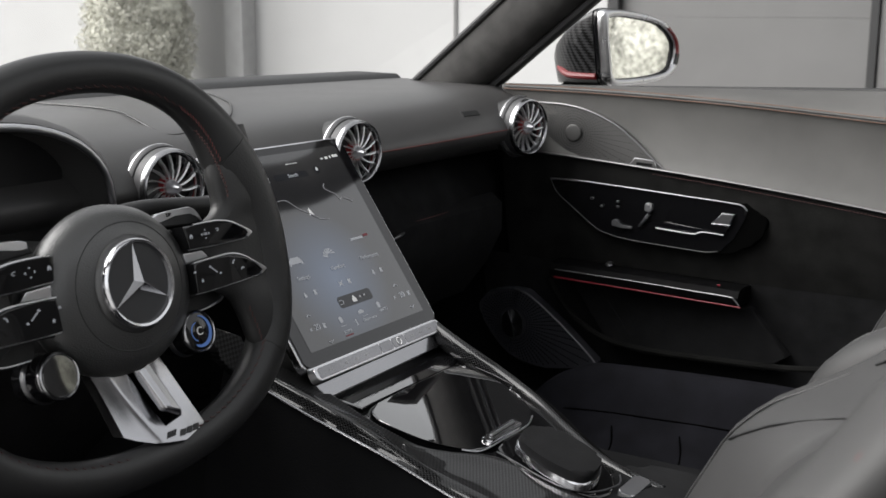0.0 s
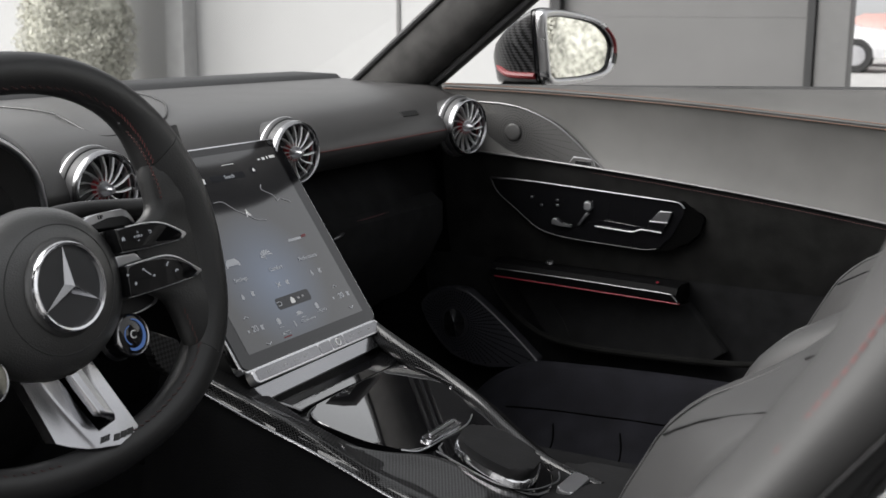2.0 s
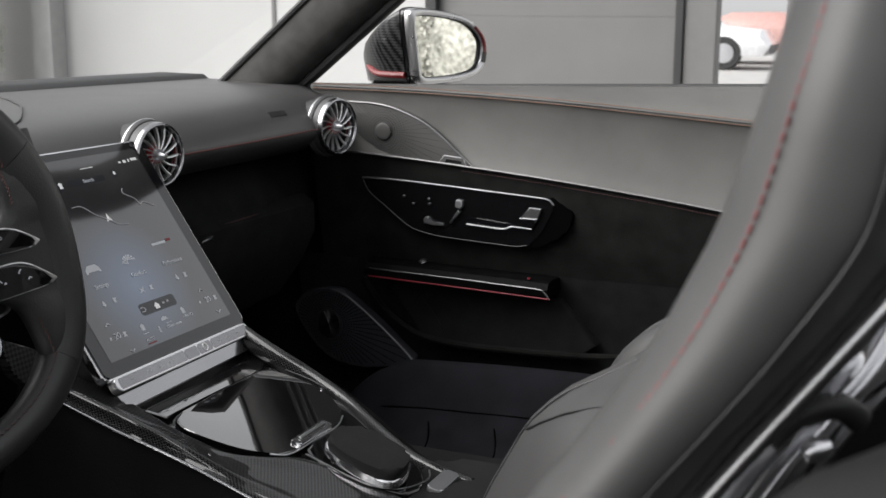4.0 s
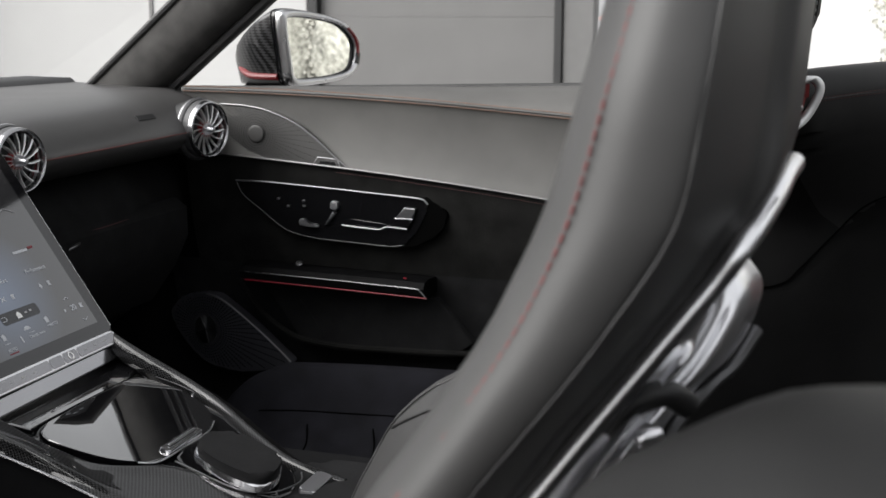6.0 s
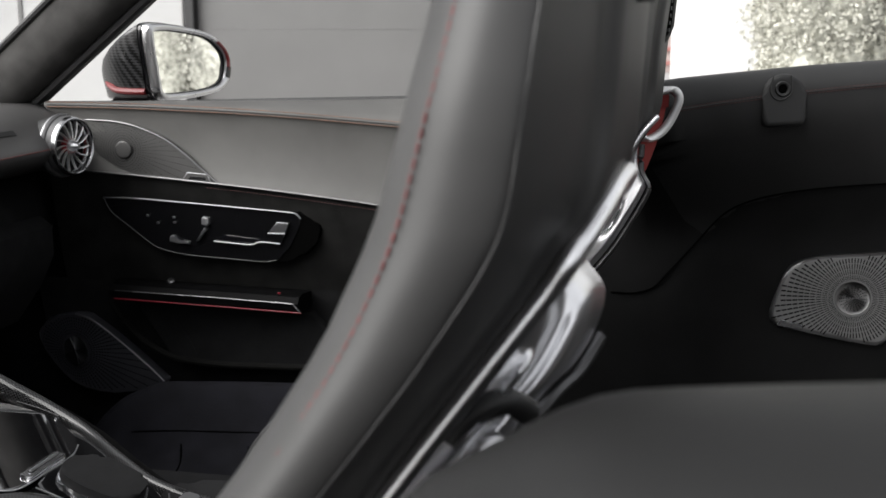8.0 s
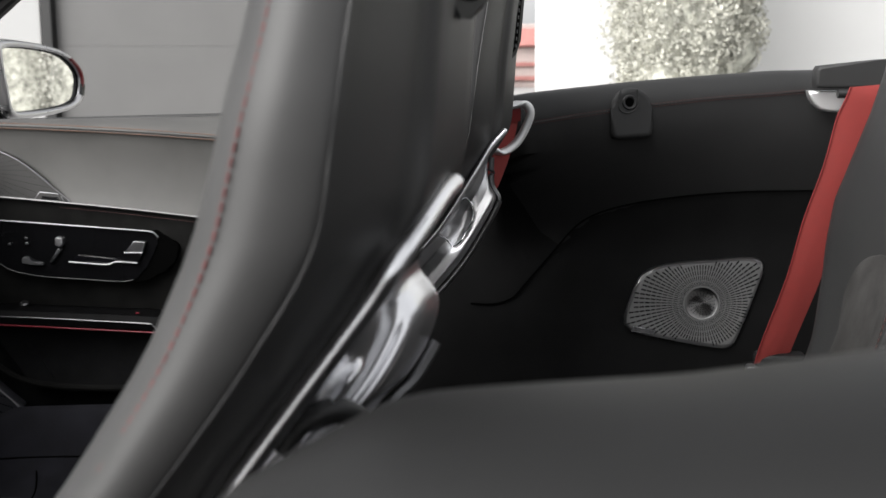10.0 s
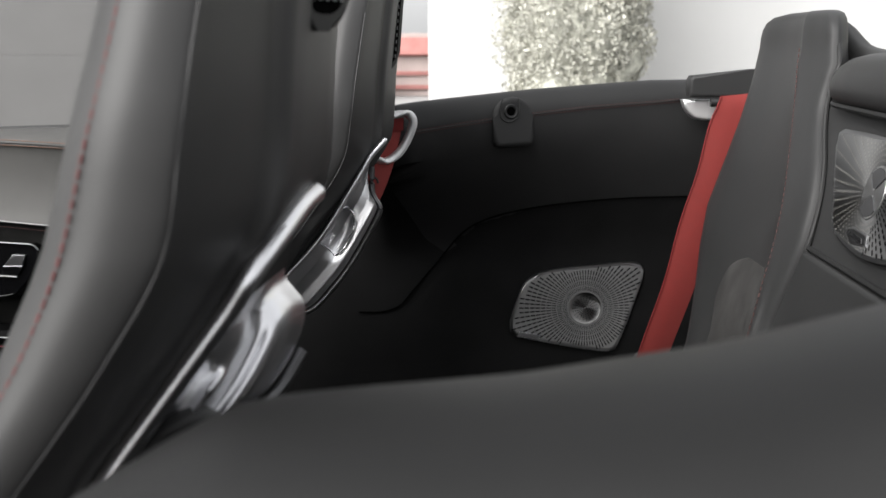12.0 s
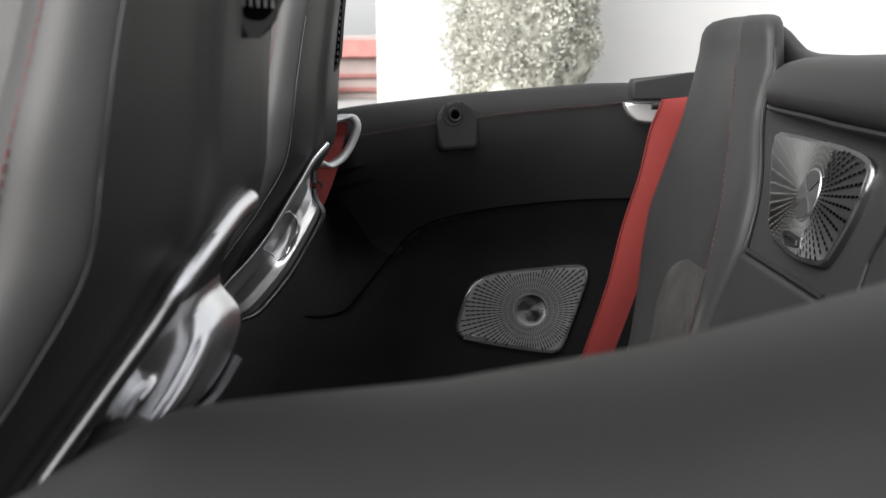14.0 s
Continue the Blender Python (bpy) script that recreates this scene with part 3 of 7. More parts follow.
def vent(y, x, z, yaw, size):
    n = V(math.cos(radians(yaw)), math.sin(radians(yaw)), 0.0)
    o = V(x, y, z)

    def turn(profile, segs):
        return lathe([(r * size, h) for r, h in profile], o, n, segs)
    t = part("air_vent", turn([(0.030, -0.06), (0.040, -0.052), (0.043, -0.03), (0.043, -0.02), (0.042, -0.012), (0.041, -0.008), (0.040, -0.012), (0.034, -0.03), (0.0, -0.03)], 40), PLASTIC, dash, "round turbine air vent")
    # Darker leather than the dash, for the shaded side of the swelling.
    part("collar", turn([(0.0455, -0.022), (0.0470, -0.025), (0.0450, -0.034), (0.039, -0.050), (0.026, -0.075)], 40), REARSKIN, t, "leather swelling round the vent")
    part("barrel", turn([(0.043, -0.030), (0.0465, -0.029), (0.0482, -0.026), (0.0484, -0.022), (0.0474, -0.0180), (0.0460, -0.0165), (0.0448, -0.0165), (0.0452, -0.012), (0.0447, -0.0050)], 56), BARREL, t, "dark satin barrel")
    part("barrel_line", turn([(0.0484, -0.0240), (0.0488, -0.0230), (0.0484, -0.0220)], 56), SATIN, t, "fine bright line")
    part("outer_ring", turn([(0.0447, -0.0050), (0.0444, -0.0030), (0.0432, 0.001), (0.0412, 0.0022), (0.0398, 0.001), (0.0392, -0.003), (0.0380, -0.010)], 56), RINGMETAL, t, "satin silver ring")
    part("inner_ring", turn([(0.0355, -0.014), (0.0372, -0.008), (0.0384, -0.006), (0.0388, -0.012)], 40), BRIGHT, t, "chrome inner ring")
    u = V(0, 0, 1)
    v = n.cross(u)
    for k in range(15):
        a = 6.2832 * k / 15 + 0.2
        d = u * math.cos(a) + v * math.sin(a)
        e = n.cross(d)
        bm = bmesh.new()
        ring = []
        for r, tw, w in ((0.009, 0.0, 0.0006), (0.017, 0.0006, 0.0007), (0.026, 0.0035, 0.0009), (0.0365, 0.0095, 0.0012)):
            c = o + d * r * size + e * tw * size
            ring.append([c - e * w + n * -0.004, c + e * w + n * -0.005, c + e * w + n * -0.010, c - e * w + n * -0.009])
        loft(ring, bm=bm)
        part("blade", bm, MATTSILVER, t)
    part("hub", turn([(0.0, 0.009), (0.0030, 0.0085), (0.0070, 0.001), (0.0100, -0.007), (0.0104, -0.012), (0.009, -0.02), (0, -0.02)], 24), SATIN, t, "silver hub")
    part("hub_ring", turn([(0.0100, -0.010), (0.0104, -0.0062), (0.0114, -0.0058), (0.0121, -0.0085), (0.0118, -0.015)], 28), REDRING, t, "red hub ring")


vent(-0.161, 0.012, 0.898, -6, 0.88)
vent(0.155, 0.012, 0.903, -9, 0.88)
vent(0.5945, 0.016, 0.9000, -12, 0.98)

# instrument cluster hood
def cluster_ring(x, k, dy=0.0):
    out = []
    for i in range(48):
        a = 6.2832 * i / 48
        c, q = math.cos(a), math.sin(a)
        out.append(V(x, -0.42 + 0.158 * k * math.copysign(abs(c) ** 0.77, c), 0.885 + 0.092 * k * math.copysign(abs(q) ** 0.77, q) + dy))
    return out


clu = part("cluster_hood", loft([cluster_ring(x, k) for x, k in ((-0.24, 0.75), (-0.12, 0.98), (-0.04, 1.10), (0.005, 1.13), (0.022, 1.10), (0.030, 1.05), (0.028, 1.0), (-0.03, 0.95))]), DASHSKIN, dash, "leather hood over the instruments", 60)
part("trim_ring", tube([p + V(0.0, 0, 0) for p in cluster_ring(0.033, 1.005)][::2], 0.0036, 10, True, detail=2), SATIN, clu, "satin silver frame")
part("cluster_screen", rbox((-0.02, -0.42, 0.885), (0.01, 0.29, 0.165), 0.003), PLASTIC, clu, "black glass instrument screen")
part("airbag_mark", plate([(-0.0225, -0.0045), (0.0225, -0.0045), (0.0225, 0.0045), (-0.0225, 0.0045)], frame_at((-0.0225, 0.480, 0.9275), (0, 1, 0), (-0.7, 0, 0.7), (0.7, 0, 0.7)), 0.004, 0.0005), PLASTIC, dash, "small embossed mark")
part("glovebox_handle", tube([(-0.046, 0.312, 0.764), (-0.043, 0.324, 0.767), (-0.046, 0.338, 0.769)], 0.0022, 8), DULL, dash, "small metal glovebox handle")

# ---- touchscreen ----
SB = V(0.142, 0.008, 0.712)
SU = V(-0.144, 0, 0.210).normalized()
SN = V(0.210, 0, 0.144).normalized()
on_screen = frame_at(SB, (0, 1, 0), SU, SN)
tab = thing("touchscreen", SB, "large tilted portrait touchscreen in a silver frame, lit with a map", "screen")


def rrect(w, h, r, n=5, v0=0.0, u0=0.0):
    out = []
    for cx, cy, a0 in ((w / 2 - r, v0 + h - r, 0), (-w / 2 + r, v0 + h - r, 90), (-w / 2 + r, v0 + r, 180), (w / 2 - r, v0 + r, 270)):
        out += [(u0 + cx + r * math.cos(radians(a0 + 90 * i / n)), cy + r * math.sin(radians(a0 + 90 * i / n))) for i in range(n + 1)]
    return out


def lift(place, h):
    return lambda u, v, w: place(u, v, w + h)


part("frame", plate(rrect(0.250, 0.2515, 0.008, v0=0.005), lift(on_screen, -0.001), 0.010, 0.002), BRIGHT, tab, "thin satin silver frame")
part("back_shell", plate(rrect(0.235, 0.24, 0.02, v0=0.008), lift(on_screen, -0.012), 0.03, 0.0), PLASTIC, tab)
pane = part("glass", plate(rrect(0.2450, 0.2470, 0.007, v0=0.0072), lift(on_screen, 0.0006), 0.004, 0.0008), SCREENOFF, tab, "glossy dark glass")
part("display_area", plate(rrect(0.211, 0.224, 0.001, v0=0.0215), lift(on_screen, 0.0009), 0.0002, 0.0), DISPLAY, pane, "lit map picture")
strip = part("key_strip", plate(rrect(0.236, 0.0150, 0.005, v0=-0.0090), lift(on_screen, 0.0035), 0.010, 0.0012), SATIN, tab, "silver rimmed strip of touch keys")
for u0, w in ((-0.0585, 0.1085), (0.0075, 0.0215), (0.0315, 0.0235), (0.0795, 0.0695)):
    part("key", plate(rrect(w, 0.0115, 0.0025, v0=-0.0073, u0=u0), lift(on_screen, 0.0039), 0.001, 0.0003), KEYMETAL, strip)
part("home_mark", tube([on_screen(0.0315 + 0.0036 * math.cos(a), -0.0015 + 0.0042 * math.sin(a), 0.0042) for a in (6.2832 * i / 12 for i in range(12))], 0.0006, 6, True), WHITEMARK, strip, "small ring mark")
for u0 in (-0.093, -0.066, -0.048, -0.030, 0.058, 0.075, 0.094):
    part("key_mark", plate(rrect(0.005, 0.0016, 0.0005, v0=-0.0024, u0=u0), lift(on_screen, 0.0041), 0.0003, 0.0), SATINDARK, strip)
part("lower_band", plate([(-0.112, -0.028), (0.112, -0.025), (0.1225, -0.008), (-0.1175, -0.0098)], lift(on_screen, -0.003), 0.02, 0.0015), BANDMETAL, tab, "polished silver lower band")
part("side_cheek", plate([(0.1235, -0.030), (0.127, -0.028), (0.1275, 0.03), (0.1245, 0.03)], lift(on_screen, -0.006), 0.02, 0.001), GLOSS, tab, "gloss black cheek")


def marks(rows, mat, name, label, h=0.0013):
    for u0, v0, w, hh in rows:
        part(name, plate([(u0 - w / 2, v0 - hh / 2), (u0 + w / 2, v0 - hh / 2), (u0 + w / 2, v0 + hh / 2), (u0 - w / 2, v0 + hh / 2)], lift(on_screen, h), 0.0003, 0.0), mat, pane, label)


def blob(u0, v0, r, n=14, squash=1.0):
    return [(u0 + r * math.cos(6.2832 * i / n), v0 + squash * r * math.sin(6.2832 * i / n)) for i in range(n)]


def on_pane(name, outline, mat, h=0.0013, label=""):
    part(name, plate(outline, lift(on_screen, h), 0.0003, 0.0), mat, pane, label)


marks([(0.0139, 0.2312, 0.020, 0.0009), (0.0700, 0.2312, 0.004, 0.002), (0.0786, 0.2314, 0.005, 0.0034), (0.0860, 0.2318, 0.002, 0.0034), (0.0955, 0.2324, 0.010, 0.0034)], WHITEMARK, "status_mark", "small white status mark")
part("search_field", plate(rrect(0.058, 0.008, 0.0025, v0=0.2125, u0=0.004), lift(on_screen, 0.0012), 0.0003, 0.0), DISPDARK, pane, "dark search field")
part("search_text", text_mesh("Search", 0.0062, lambda x, y, z: on_screen(0.006 + x, 0.2165 + y, 0.0016 + z)), DISPICON, pane)
on_pane("round_icon", blob(-0.0385, 0.2155, 0.0052), DISPDARK)
on_pane("person_icon", [(-0.0405, 0.2125), (-0.0360, 0.2125), (-0.0362, 0.2155), (-0.0350, 0.2180), (-0.0383, 0.2198), (-0.0415, 0.2180), (-0.0400, 0.2155)], WHITEMARK, 0.0017, "pale round mark")
on_pane("round_icon", blob(0.0513, 0.2191, 0.0052), DISPDARK)
on_pane("pin_icon", [(0.0496, 0.2175), (0.0530, 0.2175), (0.0530, 0.2200), (0.0513, 0.2222), (0.0496, 0.2200)], WHITEMARK, 0.0017)
part("road_line", tube([on_screen(u, v, 0.0013) for u, v in ((-0.040, 0.1895), (-0.026, 0.1885), (-0.012, 0.176), (0.003, 0.167), (0.013, 0.160), (0.028, 0.157))], 0.0005, 5), ROADLINE, pane, "thin map line")
part("road_line", tube([on_screen(u, v, 0.0013) for u, v in ((0.050, 0.2000), (0.047, 0.1940), (0.060, 0.1850), (0.064, 0.1770), (0.070, 0.1790), (0.084, 0.1720))], 0.0005, 5), ROADLINE, pane, "thin map line")
on_pane("position_arrow", [(-0.0005, 0.1655), (0.0030, 0.1675), (0.0075, 0.1655), (0.0030, 0.1755)], WHITEMARK, 0.0015)
for body, u0, v0, sz in (("Settings", -0.061, 0.0995, 0.0066), ("Comfort", 0.0, 0.1005, 0.0066), ("Performance", 0.0615, 0.1025, 0.0066), ("20", -0.0785, 0.0445, 0.0095), ("20", 0.0820, 0.0470, 0.0095), ("AUTO", -0.0365, 0.0290, 0.0048), ("AUTO", 0.0385, 0.0386, 0.0048), ("Climate menu", 0.008, 0.0345, 0.0044)):
    part("caption", text_mesh(body, sz, lambda x, y, z, u0=u0, v0=v0: on_screen(u0 + x, v0 + y, 0.0014 + z)), DISPICON, pane)
marks([(0.0565, 0.1270, 0.024, 0.0028)], DISPICON, "brand_bar", "pale bar")
marks([(0.0745, 0.1285, 0.008, 0.0030), (-0.0365, 0.0250, 0.013, 0.0014)], REDLED, "red_bar", "small red bar")
for k in range(7):
    a = radians(25 + 22 * k)
    on_pane("leaf_icon", [(-0.003 + 0.003 * math.cos(a + 1.2), 0.1155 + 0.003 * math.sin(a + 1.2)), (-0.003 + 0.011 * math.cos(a - 0.12), 0.1135 + 0.011 * math.sin(a - 0.12)), (-0.003 + 0.011 * math.cos(a + 0.12), 0.1135 + 0.011 * math.sin(a + 0.12))], DISPICON)
on_pane("car_icon", [(-0.0715, 0.1150), (-0.0690, 0.1150), (-0.0680, 0.1165), (-0.0530, 0.1165), (-0.0520, 0.1150), (-0.0490, 0.1150), (-0.0500, 0.1200), (-0.0540, 0.1240), (-0.0660, 0.1240), (-0.0705, 0.1200)], DISPICON)
for u0, v0 in ((-0.0713, 0.0802), (0.0544, 0.0826)):
    on_pane("drop_icon", [(u0 - 0.0022, v0 - 0.001), (u0, v0 - 0.003), (u0 + 0.0022, v0 - 0.001), (u0 + 0.0012, v0 + 0.002), (u0, v0 + 0.004), (u0 - 0.0012, v0 + 0.002)], DISPICON)
for u0, v0 in ((-0.0542, 0.0811), (0.0070, 0.0817), (0.0695, 0.0832), (-0.0667, 0.0439), (0.0961, 0.0468)):
    on_pane("seat_icon", [(u0 - 0.0025, v0 - 0.0025), (u0 + 0.002, v0 - 0.003), (u0 + 0.001, v0), (u0 + 0.0028, v0 + 0.0022), (u0 - 0.0022, v0 + 0.003)], DISPICON)
on_pane("fan_icon", [(-0.0130, 0.0785), (-0.0088, 0.0805), (-0.0048, 0.0785), (-0.0072, 0.0818), (-0.0045, 0.0850), (-0.0088, 0.0828), (-0.0130, 0.0850), (-0.0102, 0.0818)], DISPICON)
part("dock", plate(rrect(0.060, 0.0135, 0.004, v0=0.0545, u0=0.002), lift(on_screen, 0.0011), 0.0003, 0.0), DISPDARK, pane, "dark dock bar")
on_pane("home_icon", [(-0.0042, 0.0572), (0.0028, 0.0572), (0.0028, 0.0612), (-0.0007, 0.0650), (-0.0042, 0.0612)], WHITEMARK, 0.0016)
part("back_icon", tube([on_screen(u, v, 0.0016) for u, v in ((-0.0270, 0.0590), (-0.0220, 0.0590), (-0.0205, 0.0612), (-0.0225, 0.0632), (-0.0275, 0.0632))], 0.0005, 5), DISPICON, pane)
marks([(0.0105, 0.0612, 0.0035, 0.0022), (0.0185, 0.0617, 0.0035, 0.0022)], ROADLINE, "dock_mark", "faint dock mark", 0.0016)
on_pane("windscreen_icon", [(-0.0065, 0.0430), (0.0045, 0.0430), (0.0030, 0.0460), (-0.0010, 0.0474), (-0.0050, 0.0460)], DISPICON)
for u0, v0 in ((-0.0382, 0.0437), (0.0331, 0.0457)):
    on_pane("seat_heat_icon", [(u0 - 0.0025, v0 - 0.0035), (u0 + 0.002, v0 - 0.0035), (u0 + 0.0028, v0 + 0.0015), (u0 + 0.0008, v0 + 0.0040), (u0 - 0.0030, v0 + 0.0025)], DISPICON)
for u0, v0, s_ in ((-0.0830, 0.0590, 1), (-0.0690, 0.0250, -1), (0.0790, 0.0600, 1), (0.0890, 0.0300, -1)):
    part("chevron_icon", tube([on_screen(u0 - 0.0035, v0 - 0.001 * s_, 0.0014), on_screen(u0, v0 + 0.0012 * s_, 0.0014), on_screen(u0 + 0.0035, v0 - 0.001 * s_, 0.0014)], 0.0005, 5, detail=1), DISPICON, pane)
marks([(-0.0890, 0.0442, 0.0025, 0.003), (0.0672, 0.0473, 0.0025, 0.003), (-0.0160, 0.0352, 0.0018, 0.007), (0.0030, 0.0390, 0.009, 0.0006), (-0.0382, 0.0365, 0.009, 0.0006), (0.0331, 0.0390, 0.009, 0.0006)], DISPICON, "icon", "small pale icon")

# ---- console ----
con = thing("centre_console", (0.25, 0, 0.6), "gloss black centre console edged in carbon fibre", "centre console")
CN = V(0.2, 0, 1).normalized()
CU = V(1, 0, -0.2).normalized()
on_con = frame_at((0.15, 0, 0.685), CU, (0, 1, 0), CN)
part("base", plate([(-.15, -.10), (-.15, .13), (.1, .125), (.16, .10), (.22, .06), (.28, .03), (.32, .03), (.32, -.08), (.1, -.10)], lift(on_con, -0.008), 0.05, 0.003), GLOSS, con, "gloss black base")
part("front_shelf", plate([(-0.08, -0.10), (-0.08, 0.125), (0.03, 0.118), (0.0345, 0.09), (0.033, -0.02), (0.036, -0.084)], lift(on_con, -0.001), 0.02, 0.003), LIDGLOSS, con, "gloss black shelf")
LID = [(0.0415, -0.075), (0.0385, -0.03), (0.0378, 0.04), (0.0395, 0.086), (0.052, 0.0965), (0.075, 0.0975), (0.107, 0.0935), (0.139, 0.0745), (0.160, 0.050), (0.1675, 0.024), (0.1665, -0.02), (0.164, -0.064), (0.150, -0.078), (0.125, -0.090), (0.09, -0.0945), (0.058, -0.0925)]
part("tray_lid", plate(LID, lift(on_con, 0.0005), 0.014, 0.0022, 3), LIDGLOSS, con, "gloss black sliding lid")
part("lid_edge", tube([on_con(u, v, -0.0006) for u, v in [(0.050, -0.0935)] + LID[:6]], 0.0011, 6), KEYDARK, con, "thin metal lid edge")
part("lid_edge", tube([on_con(u * 1.01, v * 1.01, 0.0) for u, v in LID[8:13]], 0.0009, 6), SATIN, con, "thin metal lid edge")
rol = part("roller_frame", plate(rrect(0.0120, 0.064, 0.002, v0=-0.0455, u0=0.1600), lift(on_con, 0.0036), 0.005, 0.0010), BRIGHT, con, "silver roller frame")
part("roller_slot", plate(rrect(0.0046, 0.050, 0.0012, v0=-0.0375, u0=0.1592), lift(on_con, 0.0040), 0.001, 0.0), PLASTIC, rol, "dark roller slot")
part("roller", tube([on_con(0.1590, -0.036, 0.0042), on_con(0.1590, 0.011, 0.0042)], 0.0016, 8), SATIN, rol, "silver roller")
part("side_slot", tube([on_con(u, v, 0.0025) for u, v in ((0.058, 0.1045), (0.085, 0.103), (0.105, 0.099), (0.112, 0.0965))], 0.0006, 6), KEYDARK, con, "silver edge line")
part("side_stud", lathe([(0, 0.0015), (0.002, 0.001), (0.0026, -0.002)], on_con(0.1125, 0.0925, 0.001), CN, 12), RINGMETAL, con, "small bright stud")

INNER = [(-0.10, -0.093, 0.030), (-0.055, -0.095, 0.0203), (-0.0176, -0.095, 0.0092), (0.02, -0.0960, 0.0036), (0.05, -0.1005, 0.001), (0.09, -0.106, 0.001), (0.122, -0.108, 0.0015), (0.15, -0.0955, 0.003), (0.171, -0.079, 0.004), (0.19, -0.070, 0.004), (0.216, -0.0685, 0.004), (0.2425, -0.0713, 0.004), (0.2665, -0.0725, 0.004), (0.33, -0.076, 0.002), (0.52, -0.09, -0.004)]
RIDGE = [(-0.10, -0.135, 0.024), (-0.03, -0.136, 0.0175), (0.02, -0.137, 0.0145), (0.0775, -0.138, 0.0105), (0.112, -0.138, 0.0050), (0.152, -0.138, -0.0015), (0.184, -0.139, -0.0040), (0.3, -0.142, -0.007), (0.52, -0.15, -0.012)]
OUTER = [(-0.10, -0.145, 0.015), (-0.034, -0.145, 0.0079), (0.023, -0.145, 0.0029), (0.078, -0.145, 0.0003), (0.13, -0.146, -0.0035), (0.183, -0.1475, -0.0085), (0.3, -0.15, -0.015), (0.52, -0.156, -0.024)]


def track(table, u):
    """Place on a smooth console line at the length u."""
    line = smooth([(a, b, c) for a, b, c in table], 8)
    for p, q in zip(line, line[1:]):
        if q.x >= u:
            return p.lerp(q, min(1, max(0, (u - p.x) / max(1e-6, q.x - p.x))))
    return line[-1]


rows = []
for i in range(63):
    u = -0.1 + 0.01 * i
    a, b, c = track(INNER, u), track(RIDGE, u), track(OUTER, u)
    sec = smooth([a - V(0, -0.002, 0.004), a, a.lerp(b, 0.35) - V(0, 0, 0.0006), a.lerp(b, 0.75), b + V(0, 0.002, 0.0008), b - V(0, 0.003, 0.0012), b.lerp(c, 0.6), c], 4)
    rows.append([on_con(q.x, q.y, q.z) for q in sec])
part("carbon_flank", loft(rows, cap=False, closed=False), CARBON, con, "lacquered carbon fibre flank", 70)
lowline = [track(OUTER, -0.1 + 0.031 * i) for i in range(21)]
part("flank_strip", tube([on_con(q.x, q.y - 0.0008, q.z - 0.0016) for q in lowline], 0.0015, 8, detail=2), RINGMETAL, con, "silver lower strip")
part("side_wall", loft([[on_con(q.x, q.y + 0.002, q.z - 0.003), on_con(q.x, q.y - 0.006, q.z - 0.10), on_con(q.x, q.y - 0.014, q.z - 0.30)] for q in lowline], cap=False, closed=False), CARPET, con, "black side wall")
RR = [(0.06, 0.15, .745), (0.16, 0.128, .708), (0.236, 0.128, .676), (0.289, 0.113, .657), (0.345, 0.076, .645), (0.41, 0.033, .636), (0.47, 0.025, .625)]
rr = smooth(RR, 6)
RAIL = [(x, y - 0.014 * min(1, max(0, (x - 0.10) / 0.1)), z - 0.012) for x, y, z in RR]
part("carbon_rail", tube(RAIL, 0.0080, 14, False, 1.6), CARBON, con, "lacquered carbon fibre rail", 70)
part("rail_wall", surf(lambda u, v: rr[min(int(u * (len(rr) - 1)), len(rr) - 1)] + V(0.006, 0.018, -0.02) - V(0, 0.0, 0.3) * v, len(rr) - 1, 4), CARPET, con, "black far side wall")
part("pad_base", plate([(0.175, -0.05), (0.18, 0.012), (0.25, 0.006), (0.285, -0.01), (0.292, -0.06), (0.22, -0.068)], lift(on_con, 0.003), 0.012, 0.003, 3), GLOSS, con, "gloss black plinth")
PADO = [(0.199, -0.053), (0.192, -0.038), (0.1905, -0.022), (0.1955, -0.007), (0.214, -0.0005), (0.236, -0.006), (0.256, -0.0135), (0.270, -0.022), (0.2775, -0.038), (0.279, -0.060), (0.271, -0.071), (0.252, -0.072), (0.224, -0.066)]
pad = part("palm_rest", plate(PADO, lambda u, v, w: on_con(u, v, w + 0.022 + 0.003 * math.sin(8 * (u - 0.17)) - 0.8 * ((v + 0.035) ** 2)), 0.010, 0.005, 4, 4), SUEDE, con, "black suede palm rest")
part("rest_trim", plate([(0.235 + (a - 0.235) * 1.05, -0.035 + (b + 0.035) * 1.07) for a, b in PADO], lambda u, v, w: on_con(u, v, w + 0.0155 - 0.8 * ((v + 0.035) ** 2)), 0.0075, 0.0022, 4, 3), BRIGHT, pad, "chrome band")
part("rest_foot", plate([(0.235 + (a - 0.235) * 0.94, -0.035 + (b + 0.035) * 0.9) for a, b in PADO], lambda u, v, w: on_con(u, v, w + 0.0085), 0.010, 0.001, 4), GLOSS, pad, "gloss black foot")
part("base_trim", tube([on_con(u, v, 0.0055) for u, v in ((0.182, -0.064), (0.205, -0.068), (0.235, -0.074), (0.262, -0.0745), (0.284, -0.060), (0.295, -0.026), (0.288, -0.006))], 0.0008, 8), DULL, con, "silver plinth edge")
part("unlock_button", plate(rrect(0.0165, 0.046, 0.003, v0=-0.038, u0=0.3075), lift(on_con, 0.006), 0.01, 0.002), SATIN, con, "silver button")
part("armrest", plate([(0.283, 0.03), (0.30, 0.05), (0.36, 0.075), (0.46, 0.085), (0.7, 0.09), (0.7, -0.09), (0.36, -0.07), (0.283, -0.06)], lambda u, v, w: on_con(u, v, w + 0.001 + (0.25 * max(0, u - 0.36))), 0.2, 0.012, 3, 4), SUEDE, con, "black suede armrest box")

